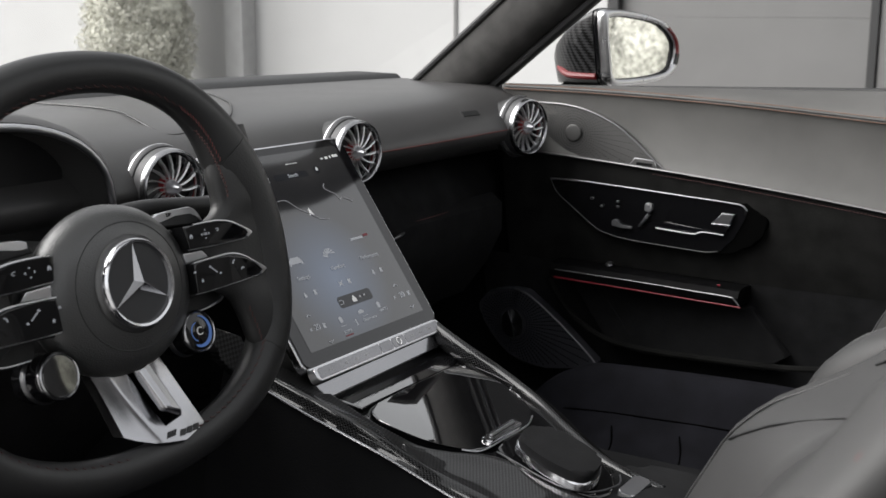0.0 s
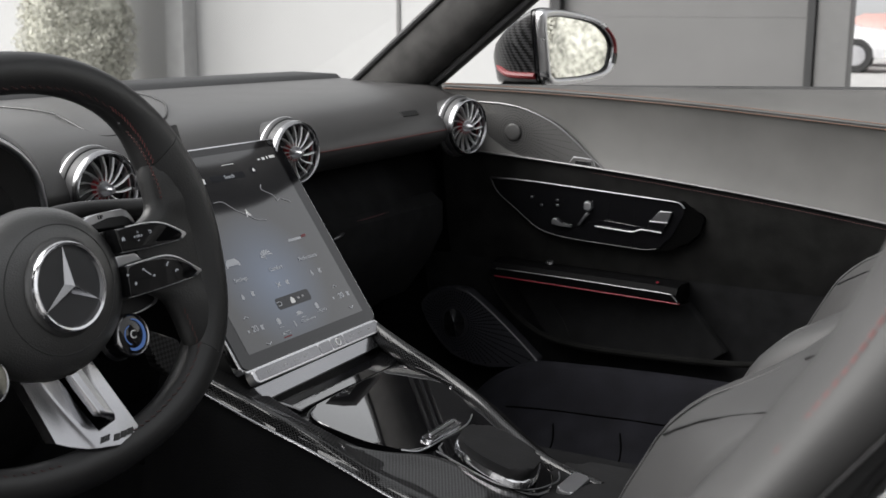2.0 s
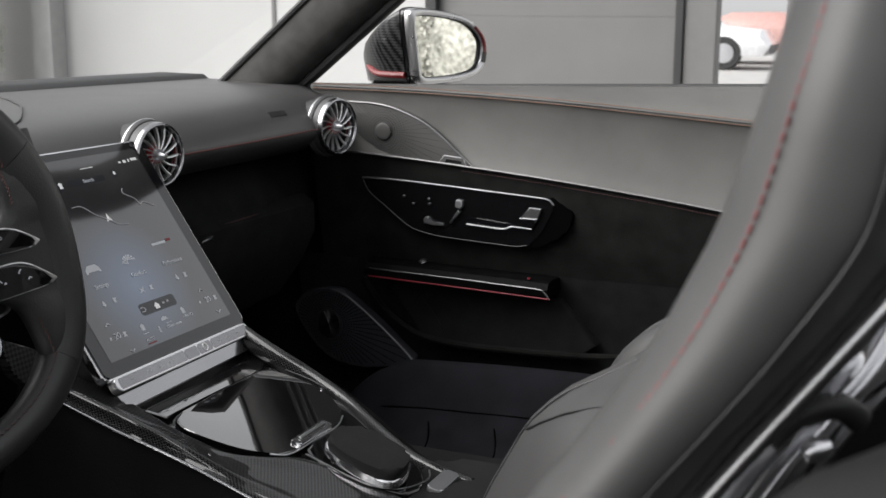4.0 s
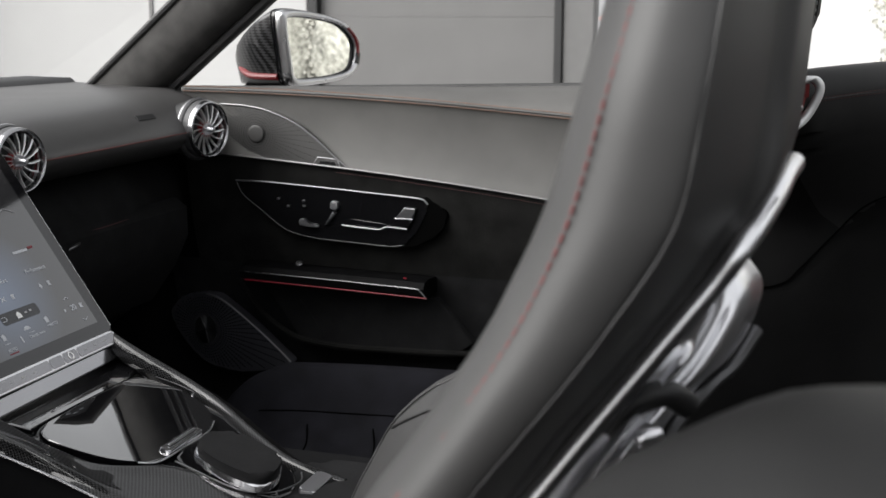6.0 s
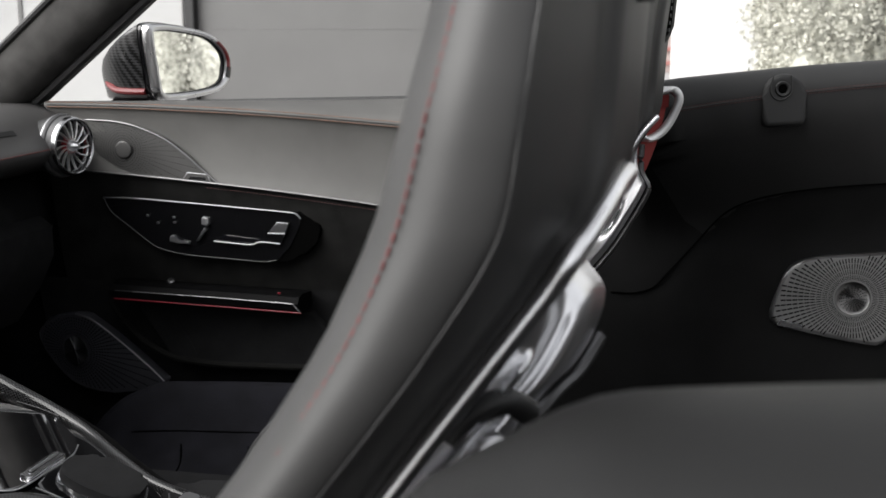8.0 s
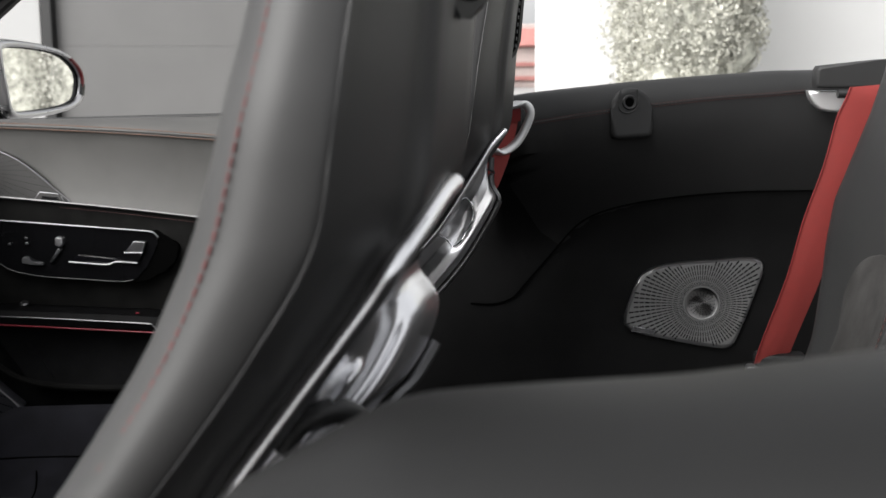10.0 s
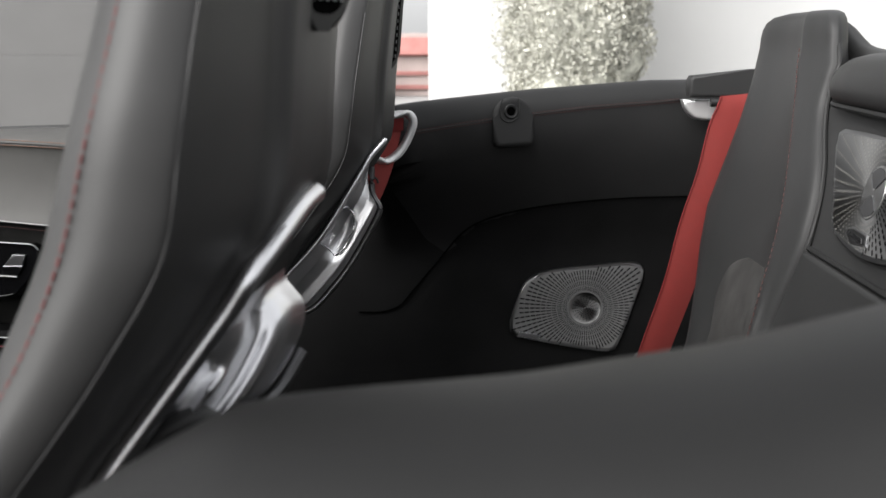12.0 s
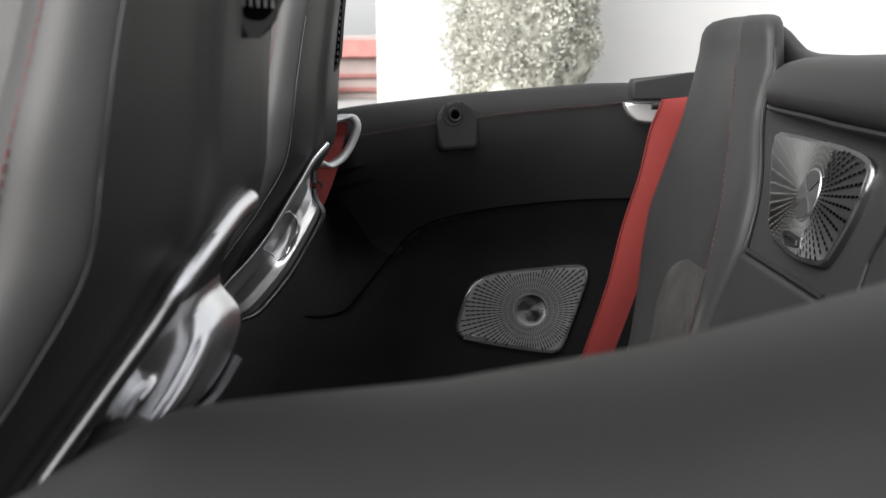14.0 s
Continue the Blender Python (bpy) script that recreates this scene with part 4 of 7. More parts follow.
# ---- steering wheel ----
WT = radians(11)
WC = V(0.182, -0.377, 0.866)
WB = V(-math.sin(WT), 0, math.cos(WT))
WN = V(math.cos(WT), 0, math.sin(WT))
on_wheel = frame_at(WC, (0, 1, 0), WB, WN)
whl = thing("steering_wheel", WC, "black flat-bottomed leather steering wheel with silver lower spoke", "steering wheel")


def rim_line(k):
    a = 6.2832 * k
    s, c = math.sin(a), math.cos(a)
    x = 0.182 * math.copysign(abs(s) ** 0.9, s)
    y = 0.165 * math.copysign(abs(c) ** 0.95, c) if c > 0 else -0.146 * abs(c) ** 0.72
    return x, y


def rim_ring(k, n=16, grow=1.0):
    x, y = rim_line(k)
    x2, y2 = rim_line(k + 0.004)
    t = V(x2 - x, y2 - y, 0).normalized()
    o = V(t.y, -t.x, 0)
    if o.dot(V(x, y, 0)) < 0:
        o = -o
    side = abs(math.sin(6.2832 * k))
    low = max(0.0, -math.cos(6.2832 * k))
    ro = (0.0165 + 0.006 * side ** 3) * grow
    rw = (0.0155 + 0.003 * side ** 2) * grow
    out = []
    for j in range(n):
        a = 6.2832 * j / n
        kk = abs((k + 0.5) % 1.0 - 0.5)
        inner = 0.017 * math.exp(-((kk - 0.165) / 0.045) ** 2) * (math.cos(a) < 0)
        q = V(x, y, 0) + o * (ro + inner) * math.cos(a)
        out.append(on_wheel(q.x, q.y, -0.02 - 0.008 * side + rw * math.sin(a)))
    return out


def rim_part(k0, k1, name, mat, label, n=40):
    part(name, loft([rim_ring(k0 + (k1 - k0) * i / n) for i in range(n + 1)]), mat, whl, label, 60)


rim_part(-0.155, 0.155, "rim_top", RIMSKIN, "smooth black leather upper rim")
rim_part(0.1555, 0.335, "rim_grip", GRIP, "perforated black leather grip", 24)
rim_part(-0.335, -0.1555, "rim_grip", GRIP, "perforated black leather grip", 24)
rim_part(0.3355, 0.6645, "rim_bottom", RIMSKIN, "smooth black leather flat bottom")
WEB = [(0.112, 0.142, 0.004), (0.098, 0.129, 0.008), (0.085, 0.1240, 0.0105), (0.070, 0.1225, 0.012), (0.058, 0.1232, 0.012), (0.046, 0.1235, 0.012), (0.038, 0.118, 0.011), (0.030, 0.104, 0.010), (0.015, 0.098, 0.010), (0.0, 0.098, 0.010), (-0.018, 0.100, 0.010), (-0.027, 0.106, 0.010), (-0.036, 0.121, 0.011), (-0.047, 0.129, 0.012), (-0.062, 0.135, 0.012), (-0.078, 0.139, 0.011), (-0.095, 0.146, 0.008)]
for sgn in (1, -1):
    rings = []
    for q, w, d in smooth(WEB, 4):
        ring = []
        wide = 0.184 - 0.09 * max(0.0, abs(q) - 0.05)
        for i in range(20):
            a = 6.2832 * i / 20
            c, n_ = math.cos(a), math.sin(a)
            ring.append(on_wheel(sgn * ((w + wide) / 2 + (wide - w) / 2 * math.copysign(abs(c) ** 0.7, c)), q, -0.025 + d * math.copysign(abs(n_) ** 0.8, n_)))
        rings.append(ring)
    part("thumb_rest", loft(rings), GRIP, whl, "perforated leather thumb rest", 75)
    part("grip_stitch", stitches([rim_ring(sgn * k, 16, 1.03)[6] for k in (0.085, 0.10, 0.12, 0.14, 0.155)], 0.0006, 0.0026, 0.0012, WN, 0.0026), STITCH, whl, "red cross stitching")
    for dd in (0.0, 0.0028):
        part("grip_stitch", stitches([on_wheel(sgn * (x + dd), y, z) for x, y, z in ((0.101, 0.110, -0.0105), (0.112, 0.096, -0.0105), (0.1215, 0.078, -0.0115), (0.1275, 0.060, -0.0120), (0.1275, 0.049, -0.0120))], 0.0006, 0.0024, 0.0014, WN, 0.002 if dd else -0.002), FADED, whl, "red cross stitching")
    part("grip_stitch", stitches([on_wheel(sgn * x, y, -0.0125) for x, y in ((0.133, -0.047), (0.138, -0.062), (0.142, -0.078), (0.141, -0.090))], 0.0006, 0.004, 0.0018, WN, 0.002), FADED, whl, "red cross stitching")
    part("grip_stitch", stitches([rim_ring(sgn * k, 16, 1.02)[6] for k in (0.335, 0.355, 0.375, 0.40, 0.44, 0.48)], 0.0005, 0.005, 0.003, WN, 0.002), FADED, whl, "red cross stitching")
part("top_stitch", stitches([rim_ring(k, 16, 1.02)[6] for k in (-0.09, -0.06, -0.03, 0.0, 0.03, 0.06, 0.09)], 0.0005, 0.005, 0.0035, WN, 0.002), FADED, whl, "red stitching")

hubp = [(0.0, -0.004), (0.034, -0.004), (0.040, -0.006), (0.0405, -0.0085), (0.044, -0.0092), (0.057, -0.0125), (0.067, -0.0195), (0.0725, -0.028), (0.0735, -0.036), (0.069, -0.046), (0.058, -0.055), (0.0, -0.062)]
EC = on_wheel(0.0040, -0.0022, 0.0)


def hub_at(r, a, h):
    """The cover is wider than tall and hangs a little below the emblem."""
    k = min(1.0, max(0.0, (r - 0.042) / 0.025))
    return on_wheel(0.0040 - 0.0010 * k + r * (0.96 + 0.11 * k) * math.cos(a), -0.0022 - 0.0038 * k + r * (0.96 - 0.03 * k) * math.sin(a), h)


hub = part("airbag_cover", loft([[hub_at(r, 6.2832 * i / 64, h) for i in range(64)] for r, h in hubp[1:-1]]), HUBSKIN, whl, "matt black round cover", 60)
part("cover_seam", tube([hub_at(0.0535, 6.2832 * i / 40, -0.0117) for i in range(40)], 0.0005, 6, True), PLASTIC, hub, "fine seam")
part("emblem_plate", lathe([(0, -0.0035), (0.0315, -0.0035), (0.0325, -0.006), (0, -0.006)], EC, WN, 40), EMBLEM, hub, "dark grey disc")
part("emblem_ring", lathe([(0.0310, -0.004), (0.0320, -0.0005), (0.0338, 0.0005), (0.0354, -0.0015), (0.0357, -0.006)], EC, WN, 56), BRIGHT, hub, "chrome ring")
bm = bmesh.new()
for k in range(3):
    a = radians(90 + 120 * k)
    d, e = V(math.cos(a), math.sin(a), 0), V(-math.sin(a), math.cos(a), 0)
    tip, l, r = d * 0.0315, (e - d * 0.58) * 0.0056, (-e - d * 0.58) * 0.0056
    f = [bm.verts.new(on_wheel(p[0] + 0.0040, p[1] - 0.0022, p[2])) for p in ((tip.x, tip.y, -0.0028), (l.x * 0.85 + d.x * .004, l.y * 0.85 + d.y * .004, -0.0032), (0, 0, 0.0028), (r.x * 0.85 + d.x * .004, r.y * 0.85 + d.y * .004, -0.0032))]
    bm.faces.new((f[0], f[1], f[2]))
    bm.faces.new((f[0], f[2], f[3]))
    bm.faces.new((f[0], f[3], f[1]))
part("emblem_star", bm, STARMETAL, hub, "silver three-armed emblem", 5)

UPPER = [(0.066, 0.0328), (0.078, 0.0324), (0.095, 0.0325), (0.110, 0.0315), (0.124, 0.0280), (0.1437, 0.0195), (0.1510, 0.0158), (0.1430, 0.0132), (0.1361, 0.0130), (0.0987, 0.0128), (0.070, 0.0134)]
LOWER = [(0.071, 0.0012), (0.086, 0.0018), (0.1136, 0.0020), (0.1307, -0.0020), (0.1506, -0.0118), (0.1640, -0.0192), (0.1550, -0.0218), (0.1479, -0.0222), (0.1254, -0.0226), (0.0824, -0.0240), (0.070, -0.0238)]
for sgn in (1, -1):
    def pod_face(u, v, w):
        return on_wheel(u, v, w - 0.008 - 0.16 * max(0, abs(u) - 0.125))
    for nm, out, n_top in (("upper_pod", UPPER, 7), ("lower_pod", LOWER, 6)):
        pod = part(nm, plate([(sgn * a, b) for a, b in out], pod_face, 0.016, 0.0016, 0, 3), GLOSS, whl, "gloss black key pod")
        part("pod_trim", tube([pod_face(sgn * a, b + 0.0006, -0.0006) for a, b in out[1 if n_top == 7 else 0:n_top]], (0.0008, 0.0013), 8), SATIN, pod, "silver pod edge")
        part("pod_under", tube([pod_face(sgn * a, b - 0.0004, -0.003) for a, b in out[n_top:]], (0.0011, 0.0004), 8), SATIN, pod, "fine lower pod edge")
        tp, tq, tr = out[n_top - 2], out[n_top - 1], out[n_top]
        part("pod_tip", plate([(sgn * a, b) for a, b in ((tp[0] - 0.003, tp[1] + 0.0012), (tq[0] + 0.0012, tq[1]), (tr[0] + 0.001, tr[1] - 0.0006), (tr[0] - 0.0015, tr[1] + 0.0008), (tq[0] - 0.0055, tq[1] + 0.0006))], lambda u, v, w: pod_face(u, v, w + 0.0008), 0.008, 0.0006), SATIN, pod, "silver pod tip")

        def glyph(outline, name="key_mark"):
            part(name, plate([(sgn * a, b) for a, b in outline], lambda u, v, w: pod_face(u, v, w + 0.0004), 0.0005, 0.0), DISPICON, pod)
        if nm == "upper_pod":
            glyph([(0.0712, 0.0220), (0.0722, 0.0220), (0.0722, 0.0234), (0.0734, 0.0234), (0.0734, 0.0220), (0.0744, 0.0220), (0.0744, 0.0244), (0.0728, 0.0258), (0.0712, 0.0244)], "home_mark")
            for a, b in ((1, 0), (-1, 0), (0, 1), (0, -1)):
                glyph([(0.0898 + 0.0052 * a, 0.0235 + 0.0042 * b), (0.0898 + 0.0036 * a + 0.0011 * b, 0.0235 + 0.0030 * b + 0.0011 * a), (0.0898 + 0.0036 * a - 0.0011 * b, 0.0235 + 0.0030 * b - 0.0011 * a)], "arrow_mark")
            if sgn > 0:
                part("key_letters", text_mesh("OK", 0.0030, lambda x, y, z: pod_face(0.0898 + x, 0.0235 + y, z + 0.0005)), DISPICON, pod)
            part("return_mark", tube([pod_face(sgn * a, b, 0.0006) for a, b in ((0.1020, 0.0262), (0.1040, 0.0262), (0.1054, 0.0252), (0.1046, 0.0242), (0.1030, 0.0240))], 0.00035, 5), DISPICON, pod)
        else:
            glyph([(0.0773 + (0.0019 if i % 2 == 0 else 0.0008) * math.sin(0.6283 * i), -0.0143 + (0.0019 if i % 2 == 0 else 0.0008) * math.cos(0.6283 * i)) for i in range(10)], "star_mark")
            glyph([(0.0893, -0.0056), (0.0902, -0.0050), (0.0966, -0.0100), (0.0960, -0.0108)], "slider_mark")
            for a, b in ((0.0885, -0.0045), (0.0995, -0.0118), (0.0701, -0.0060)):
                glyph([(a - 0.0014, b - 0.0005), (a - 0.0004, b + 0.0012), (a + 0.0014, b + 0.0008), (a + 0.0010, b - 0.0008)], "small_mark")
            part("call_mark", tube([pod_face(sgn * a, b, 0.0006) for a, b in ((0.1160, -0.0068), (0.1166, -0.0048), (0.1186, -0.0036))], 0.0006, 6), DISPICON, pod)
            part("end_call_mark", tube([pod_face(sgn * a, b, 0.0006) for a, b in ((0.1252, -0.0132), (0.1270, -0.0116), (0.1294, -0.0124))], 0.0006, 6), DISPICON, pod)
    part("spoke_web", plate([(sgn * a, b) for a, b in ((0.05, 0.034), (0.10, 0.028), (0.14, 0.018), (0.14, -0.02), (0.10, -0.026), (0.05, -0.030))], lift(on_wheel, -0.022), 0.02, 0.003), PLASTIC, whl, "black spoke web")
    part("spoke_inlay", plate([(sgn * a, b) for a, b in ((0.068, 0.0105), (0.0905, 0.0100), (0.0975, 0.0030), (0.069, 0.0014))], lift(on_wheel, -0.0155), 0.004, 0.001), SATIN, whl, "silver inlay")
    pad_ = part("shift_paddle", plate([(sgn * a, b) for a, b in ((0.058, 0.0350), (0.0625, 0.0440), (0.066, 0.0455), (0.0853, 0.0468), (0.1080, 0.0470), (0.1130, 0.0450), (0.1168, 0.0408), (0.1217, 0.0325), (0.1150, 0.0312))], lift(on_wheel, -0.040), 0.006, 0.0016, 0, 3), PLASTIC, whl, "dark shift paddle")
    part("paddle_face", plate([(sgn * a, b) for a, b in ((0.0632, 0.0382), (0.0636, 0.0440), (0.070, 0.0462), (0.0853, 0.0472), (0.1080, 0.0474), (0.1135, 0.0450), (0.1175, 0.0408), (0.1222, 0.0325), (0.1195, 0.0325), (0.1140, 0.0395), (0.1075, 0.0425), (0.090, 0.0420), (0.072, 0.0390))], lift(on_wheel, -0.0388), 0.004, 0.0010), SATIN, pad_, "satin silver paddle top")
    if sgn > 0:
        part("paddle_letters", text_mesh("UP", 0.0046, lambda x, y, z: on_wheel(0.082 + x, 0.0436 + y, z - 0.0384)), PLASTIC, pad_)
    lp = part("lower_paddle", plate([(sgn * a, b) for a, b in ((0.075, -0.026), (0.078, -0.042), (0.104, -0.0425), (0.1150, -0.0405), (0.1245, -0.0375), (0.1280, -0.0290), (0.120, -0.024))], lift(on_wheel, -0.036), 0.006, 0.0016), PLASTIC, whl, "dark lower paddle")
    part("paddle_edge", tube([on_wheel(sgn * a, b, -0.0355) for a, b in ((0.082, -0.0418), (0.102, -0.0418), (0.115, -0.0395), (0.1235, -0.0365), (0.1268, -0.0285))], (0.0006, 0.0020), 8), SATIN, lp, "silver paddle edge")
    dc = on_wheel(sgn * 0.0735, -0.0560, -0.018)
    dn = (WN + V(0, 0.0, 0.10)).normalized()
    dial = part("drive_dial", lathe([(0, 0.0), (0.0160, 0.0), (0.0172, -0.001), (0.0182, -0.005), (0.0178, -0.016), (0.0188, -0.019), (0.0188, -0.026), (0.017, -0.034), (0, -0.034)], dc, dn, 44), GLOSS, whl, "gloss black drive mode dial")
    part("dial_rim", lathe([(0.0160, 0.0002), (0.0168, 0.0010), (0.0178, 0.0), (0.0184, -0.003), (0.0180, -0.0045)], dc, dn, 44), RINGMETAL, dial, "metal dial rim")
    part("dial_step", lathe([(0.0180, -0.0160), (0.0192, -0.0180), (0.0194, -0.0205), (0.0186, -0.0215)], dc, dn, 44), DULL, dial, "ribbed metal step")
    dq = frame_at(dc, (0, 1, 0), dn.cross(V(0, 1, 0)), dn)
    if sgn > 0:
        arc = [(0.0135 * math.cos(radians(a)), 0.0135 * math.sin(radians(a))) for a in range(-120, 81, 10)]
        arc += [(-0.0014 + 0.0120 * math.cos(radians(a)), 0.0010 + 0.0120 * math.sin(radians(a))) for a in range(80, -121, -10)]
        part("dial_light", plate(arc, lambda u, v, w: dq(u, v, w + 0.0006), 0.0004, 0.0), BLUELED, dial, "blue light crescent")
        arc = [(-0.0015 + 0.0085 * math.cos(radians(a)), 0.0085 * math.sin(radians(a))) for a in range(95, 251, 10)]
        arc += [(-0.0015 + 0.0076 * math.cos(radians(a)), 0.0076 * math.sin(radians(a))) for a in range(250, 94, -10)]
        part("dial_light", plate(arc, lambda u, v, w: dq(u, v, w + 0.0006), 0.0004, 0.0), BLUELED, dial, "fine blue light arc")
        part("dial_letter", text_mesh("C", 0.0100, lambda x, y, z: dq(x - 0.001, y, z + 0.001)), WHITEMARK, dial)
    else:
        part("dial_face", lathe([(0, 0.0010), (0.0152, 0.0010), (0.0158, 0.0)], dc, dn, 36), LIDGLOSS, dial, "polished dial face")


def spoke_height(u, v):
    """The lower spoke leans out towards the driver, with a fold on one side and a rounded edge on the other."""
    fold = max(0.0, -0.022 - 0.42 * (v + 0.062) - u)
    d = -0.066 - v
    return -0.0315 + 0.12 * d + 3.8 * d * d - 0.75 * fold * fold / (fold + 0.005) - 0.10 * max(0.0, u - 0.030) - 0.6 * u ** 2


def blade_height(u, v):
    return -0.0260 + 0.50 * (-0.066 - v)


def settle(c, level, height=spoke_height):
    """Move a point of the spoke's outline from the level at which it was drawn to the spoke's own height."""
    c = c.copy()
    for _ in range(3):
        h = height(c.x, c.y)
        c = V(c.x - 0.5 * 0.99 * (h - level), c.y + 0.5 * 0.18 * (h - level), 0)
        level += 0.5 * (h - level)
    return c


TOPL = [(-0.0540, -0.0600), (-0.0278, -0.0660), (-0.0155, -0.0690), (0.0040, -0.0680), (0.0220, -0.0640)]
LOWL = [(-0.0300, -0.1180), (-0.0180, -0.1235), (0.0020, -0.1305), (0.0340, -0.1365), (0.0575, -0.1300)]
SLOTL = [(-0.0155, -0.0690), (0.0024, -0.1010), (0.0150, -0.1205)]
SLOTR = [(0.0040, -0.0680), (0.0200, -0.0919), (0.0345, -0.1170)]


def spoke_at(p, q):
    """Four strips across (left fold, left plate, slot, right plate), top to bottom."""
    def on_line(line, k):
        k = min(max(k, 0.0), 1.0) * (len(line) - 1)
        i = min(int(k), len(line) - 2)
        return V(*line[i], 0).lerp(V(*line[i + 1], 0), k - i)
    cols = []
    for i in range(5):
        a, b = V(*TOPL[i], 0), V(*LOWL[i], 0)
        if i in (2, 3):
            line = (SLOTL, SLOTR)[i - 2]
            e = V(*line[-1], 0)
            cols.append(on_line(line, q / 0.8) if q < 0.8 else e.lerp(b, (q - 0.8) / 0.2))
        else:
            cols.append(a.lerp(b, q))
    g = min(int(p * 4), 3)
    return settle(cols[g].lerp(cols[g + 1], p * 4 - g), -0.015)


sb = surf(lambda p, q: on_wheel(*(lambda c: (c.x, c.y, spoke_height(c.x, c.y)))(spoke_at(p, q))), 32, 30)
sb.faces.index_update()
sb.faces.ensure_lookup_table()
bmesh.ops.delete(sb, geom=[sb.faces[k] for k in range(32 * 30) if 16 <= k // 30 < 24 and k % 30 < 24], context="FACES")
rim_e = [e for e in sb.edges if e.is_boundary]
ext = bmesh.ops.extrude_edge_only(sb, edges=rim_e)
for q in ext["geom"]:
    if isinstance(q, bmesh.types.BMVert):
        q.co -= WN * 0.012
low = part("lower_spoke", sb, SPOKEMETAL, whl, "satin silver lower spoke", 35)
part("spoke_slot", surf(lambda p, q: on_wheel(*(lambda c: (c.x, c.y, spoke_height(c.x, c.y) - 0.011))(spoke_at(0.49 + 0.27 * p, 0.84 * q))), 8, 10), HOLE, low, "dark slot", 80)


def blade_at(p, q):
    a, b = V(-0.0085, -0.0700, 0), V(0.0060, -0.0665, 0)
    c, d = V(0.0335, -0.1165, 0), V(0.0135, -0.1075, 0)
    m = settle(a.lerp(b, p).lerp(d.lerp(c, p), q), -0.0085, blade_height)
    k = min(1.0, min(p, 1 - p, 2 * q + 0.2, 1 - q) * 9)
    return on_wheel(m.x, m.y, blade_height(m.x, m.y) + 0.0020 * (1 - abs(2 * p - 0.7)) - 0.008 * (1 - k) ** 2)


part("spoke_blade", surf(blade_at, 18, 20), SPOKEMETAL, low, "silver blade", 80)
part("spoke_bridge", tube([on_wheel(-0.004, -0.0650, -0.030), on_wheel(0.008, -0.0660, -0.0255), on_wheel(0.020, -0.0640, -0.0245)], (0.0012, 0.0045), 10, False, 0.6), SPOKEMETAL, low, "bright bridge at the cover")


def badge(outline):
    pts = [settle(V(a, b, 0), -0.005) for a, b in outline]
    part("badge_bar", plate([(q.x, q.y) for q in pts], lambda u, v, w: on_wheel(u, v, w + spoke_height(u, v) + 0.0008), 0.002, 0.0), PLASTIC, low, "dark badge bar")


for q in range(4):
    badge([(0.0050 + 0.0026 * q, -0.1278), (0.0064 + 0.0026 * q, -0.1282), (0.0084 + 0.0026 * q, -0.1240), (0.0070 + 0.0026 * q, -0.1236)])
for a in (0.0190, 0.0265, 0.0340):
    badge([(a, -0.1300), (a + 0.0060, -0.1306), (a + 0.0078, -0.1262), (a + 0.0018, -0.1256)])
part("column", lathe([(0.045, 0.0), (0.05, -0.05), (0.06, -0.16), (0, -0.16)], on_wheel(0, -0.01, -0.06), WN, 28), PLASTIC, whl, "black column cover")
part("column_stalk", tube([on_wheel(0.03, 0.044, -0.095), on_wheel(0.10, 0.05, -0.09), on_wheel(0.186, 0.042, -0.085)], (0.009, 0.0095), 14), PLASTIC, whl, "black column stalk")
part("stalk_end", lathe([(0.0, 0.004), (0.0095, 0.003), (0.0105, 0.0), (0.0105, -0.012), (0.0, -0.012)], on_wheel(0.188, 0.042, -0.085), (0, 1, -0.03), 20), DULL, whl, "dark metal stalk end")
part("carbon_infill", plate([(0.185, -0.070), (0.230, -0.092), (0.238, -0.111), (0.218, -0.132), (0.195, -0.108)], lift(on_wheel, -0.12), 0.01, 0.002), CARBONSIDE, dash, "carbon fibre trim under the column")


# ---- front seats ----
def mix(table, z):
    """Straight steps through (z, value) pairs, eased."""
    for (a, p), (b, q) in zip(table, table[1:]):
        if z <= b:
            k = min(1, max(0, (z - a) / (b - a)))
            return p + (q - p) * k
    return table[-1][1]


FRONT = [(0.45, 0.46), (0.55, 0.49), (0.64, 0.53), (0.70, 0.555), (0.757, 0.585), (0.785, 0.612), (0.803, 0.642), (0.82, 0.670), (0.84, 0.698), (0.86, 0.714), (0.885, 0.730), (0.908, 0.747), (0.954, 0.777), (0.997, 0.797), (1.04, 0.809), (1.076, 0.817), (1.2, 0.838), (1.3, 0.868)]
REARX = [(0.45, 0.64), (0.55, 0.65), (0.7, 0.69), (0.80, 0.735), (0.85, 0.765), (0.88, 0.788), (0.90, 0.801), (0.92, 0.817), (0.94, 0.832), (0.96, 0.847), (0.98, 0.860), (1.0, 0.873), (1.01, 0.8765), (1.03, 0.878), (1.08, 0.881), (1.2, 0.895), (1.3, 0.91)]
REARU = [(0.45, 0.20), (0.7, 0.19), (0.8, 0.18), (0.88, 0.17), (0.92, 0.165), (0.96, 0.158), (1.0, 0.148), (1.03, 0.134), (1.1, 0.13), (1.2, 0.11), (1.3, 0.08)]
WIDE = [(0.45, 0.235), (0.9, 0.238), (1.05, 0.235), (1.15, 0.20), (1.22, 0.155), (1.3, 0.12)]


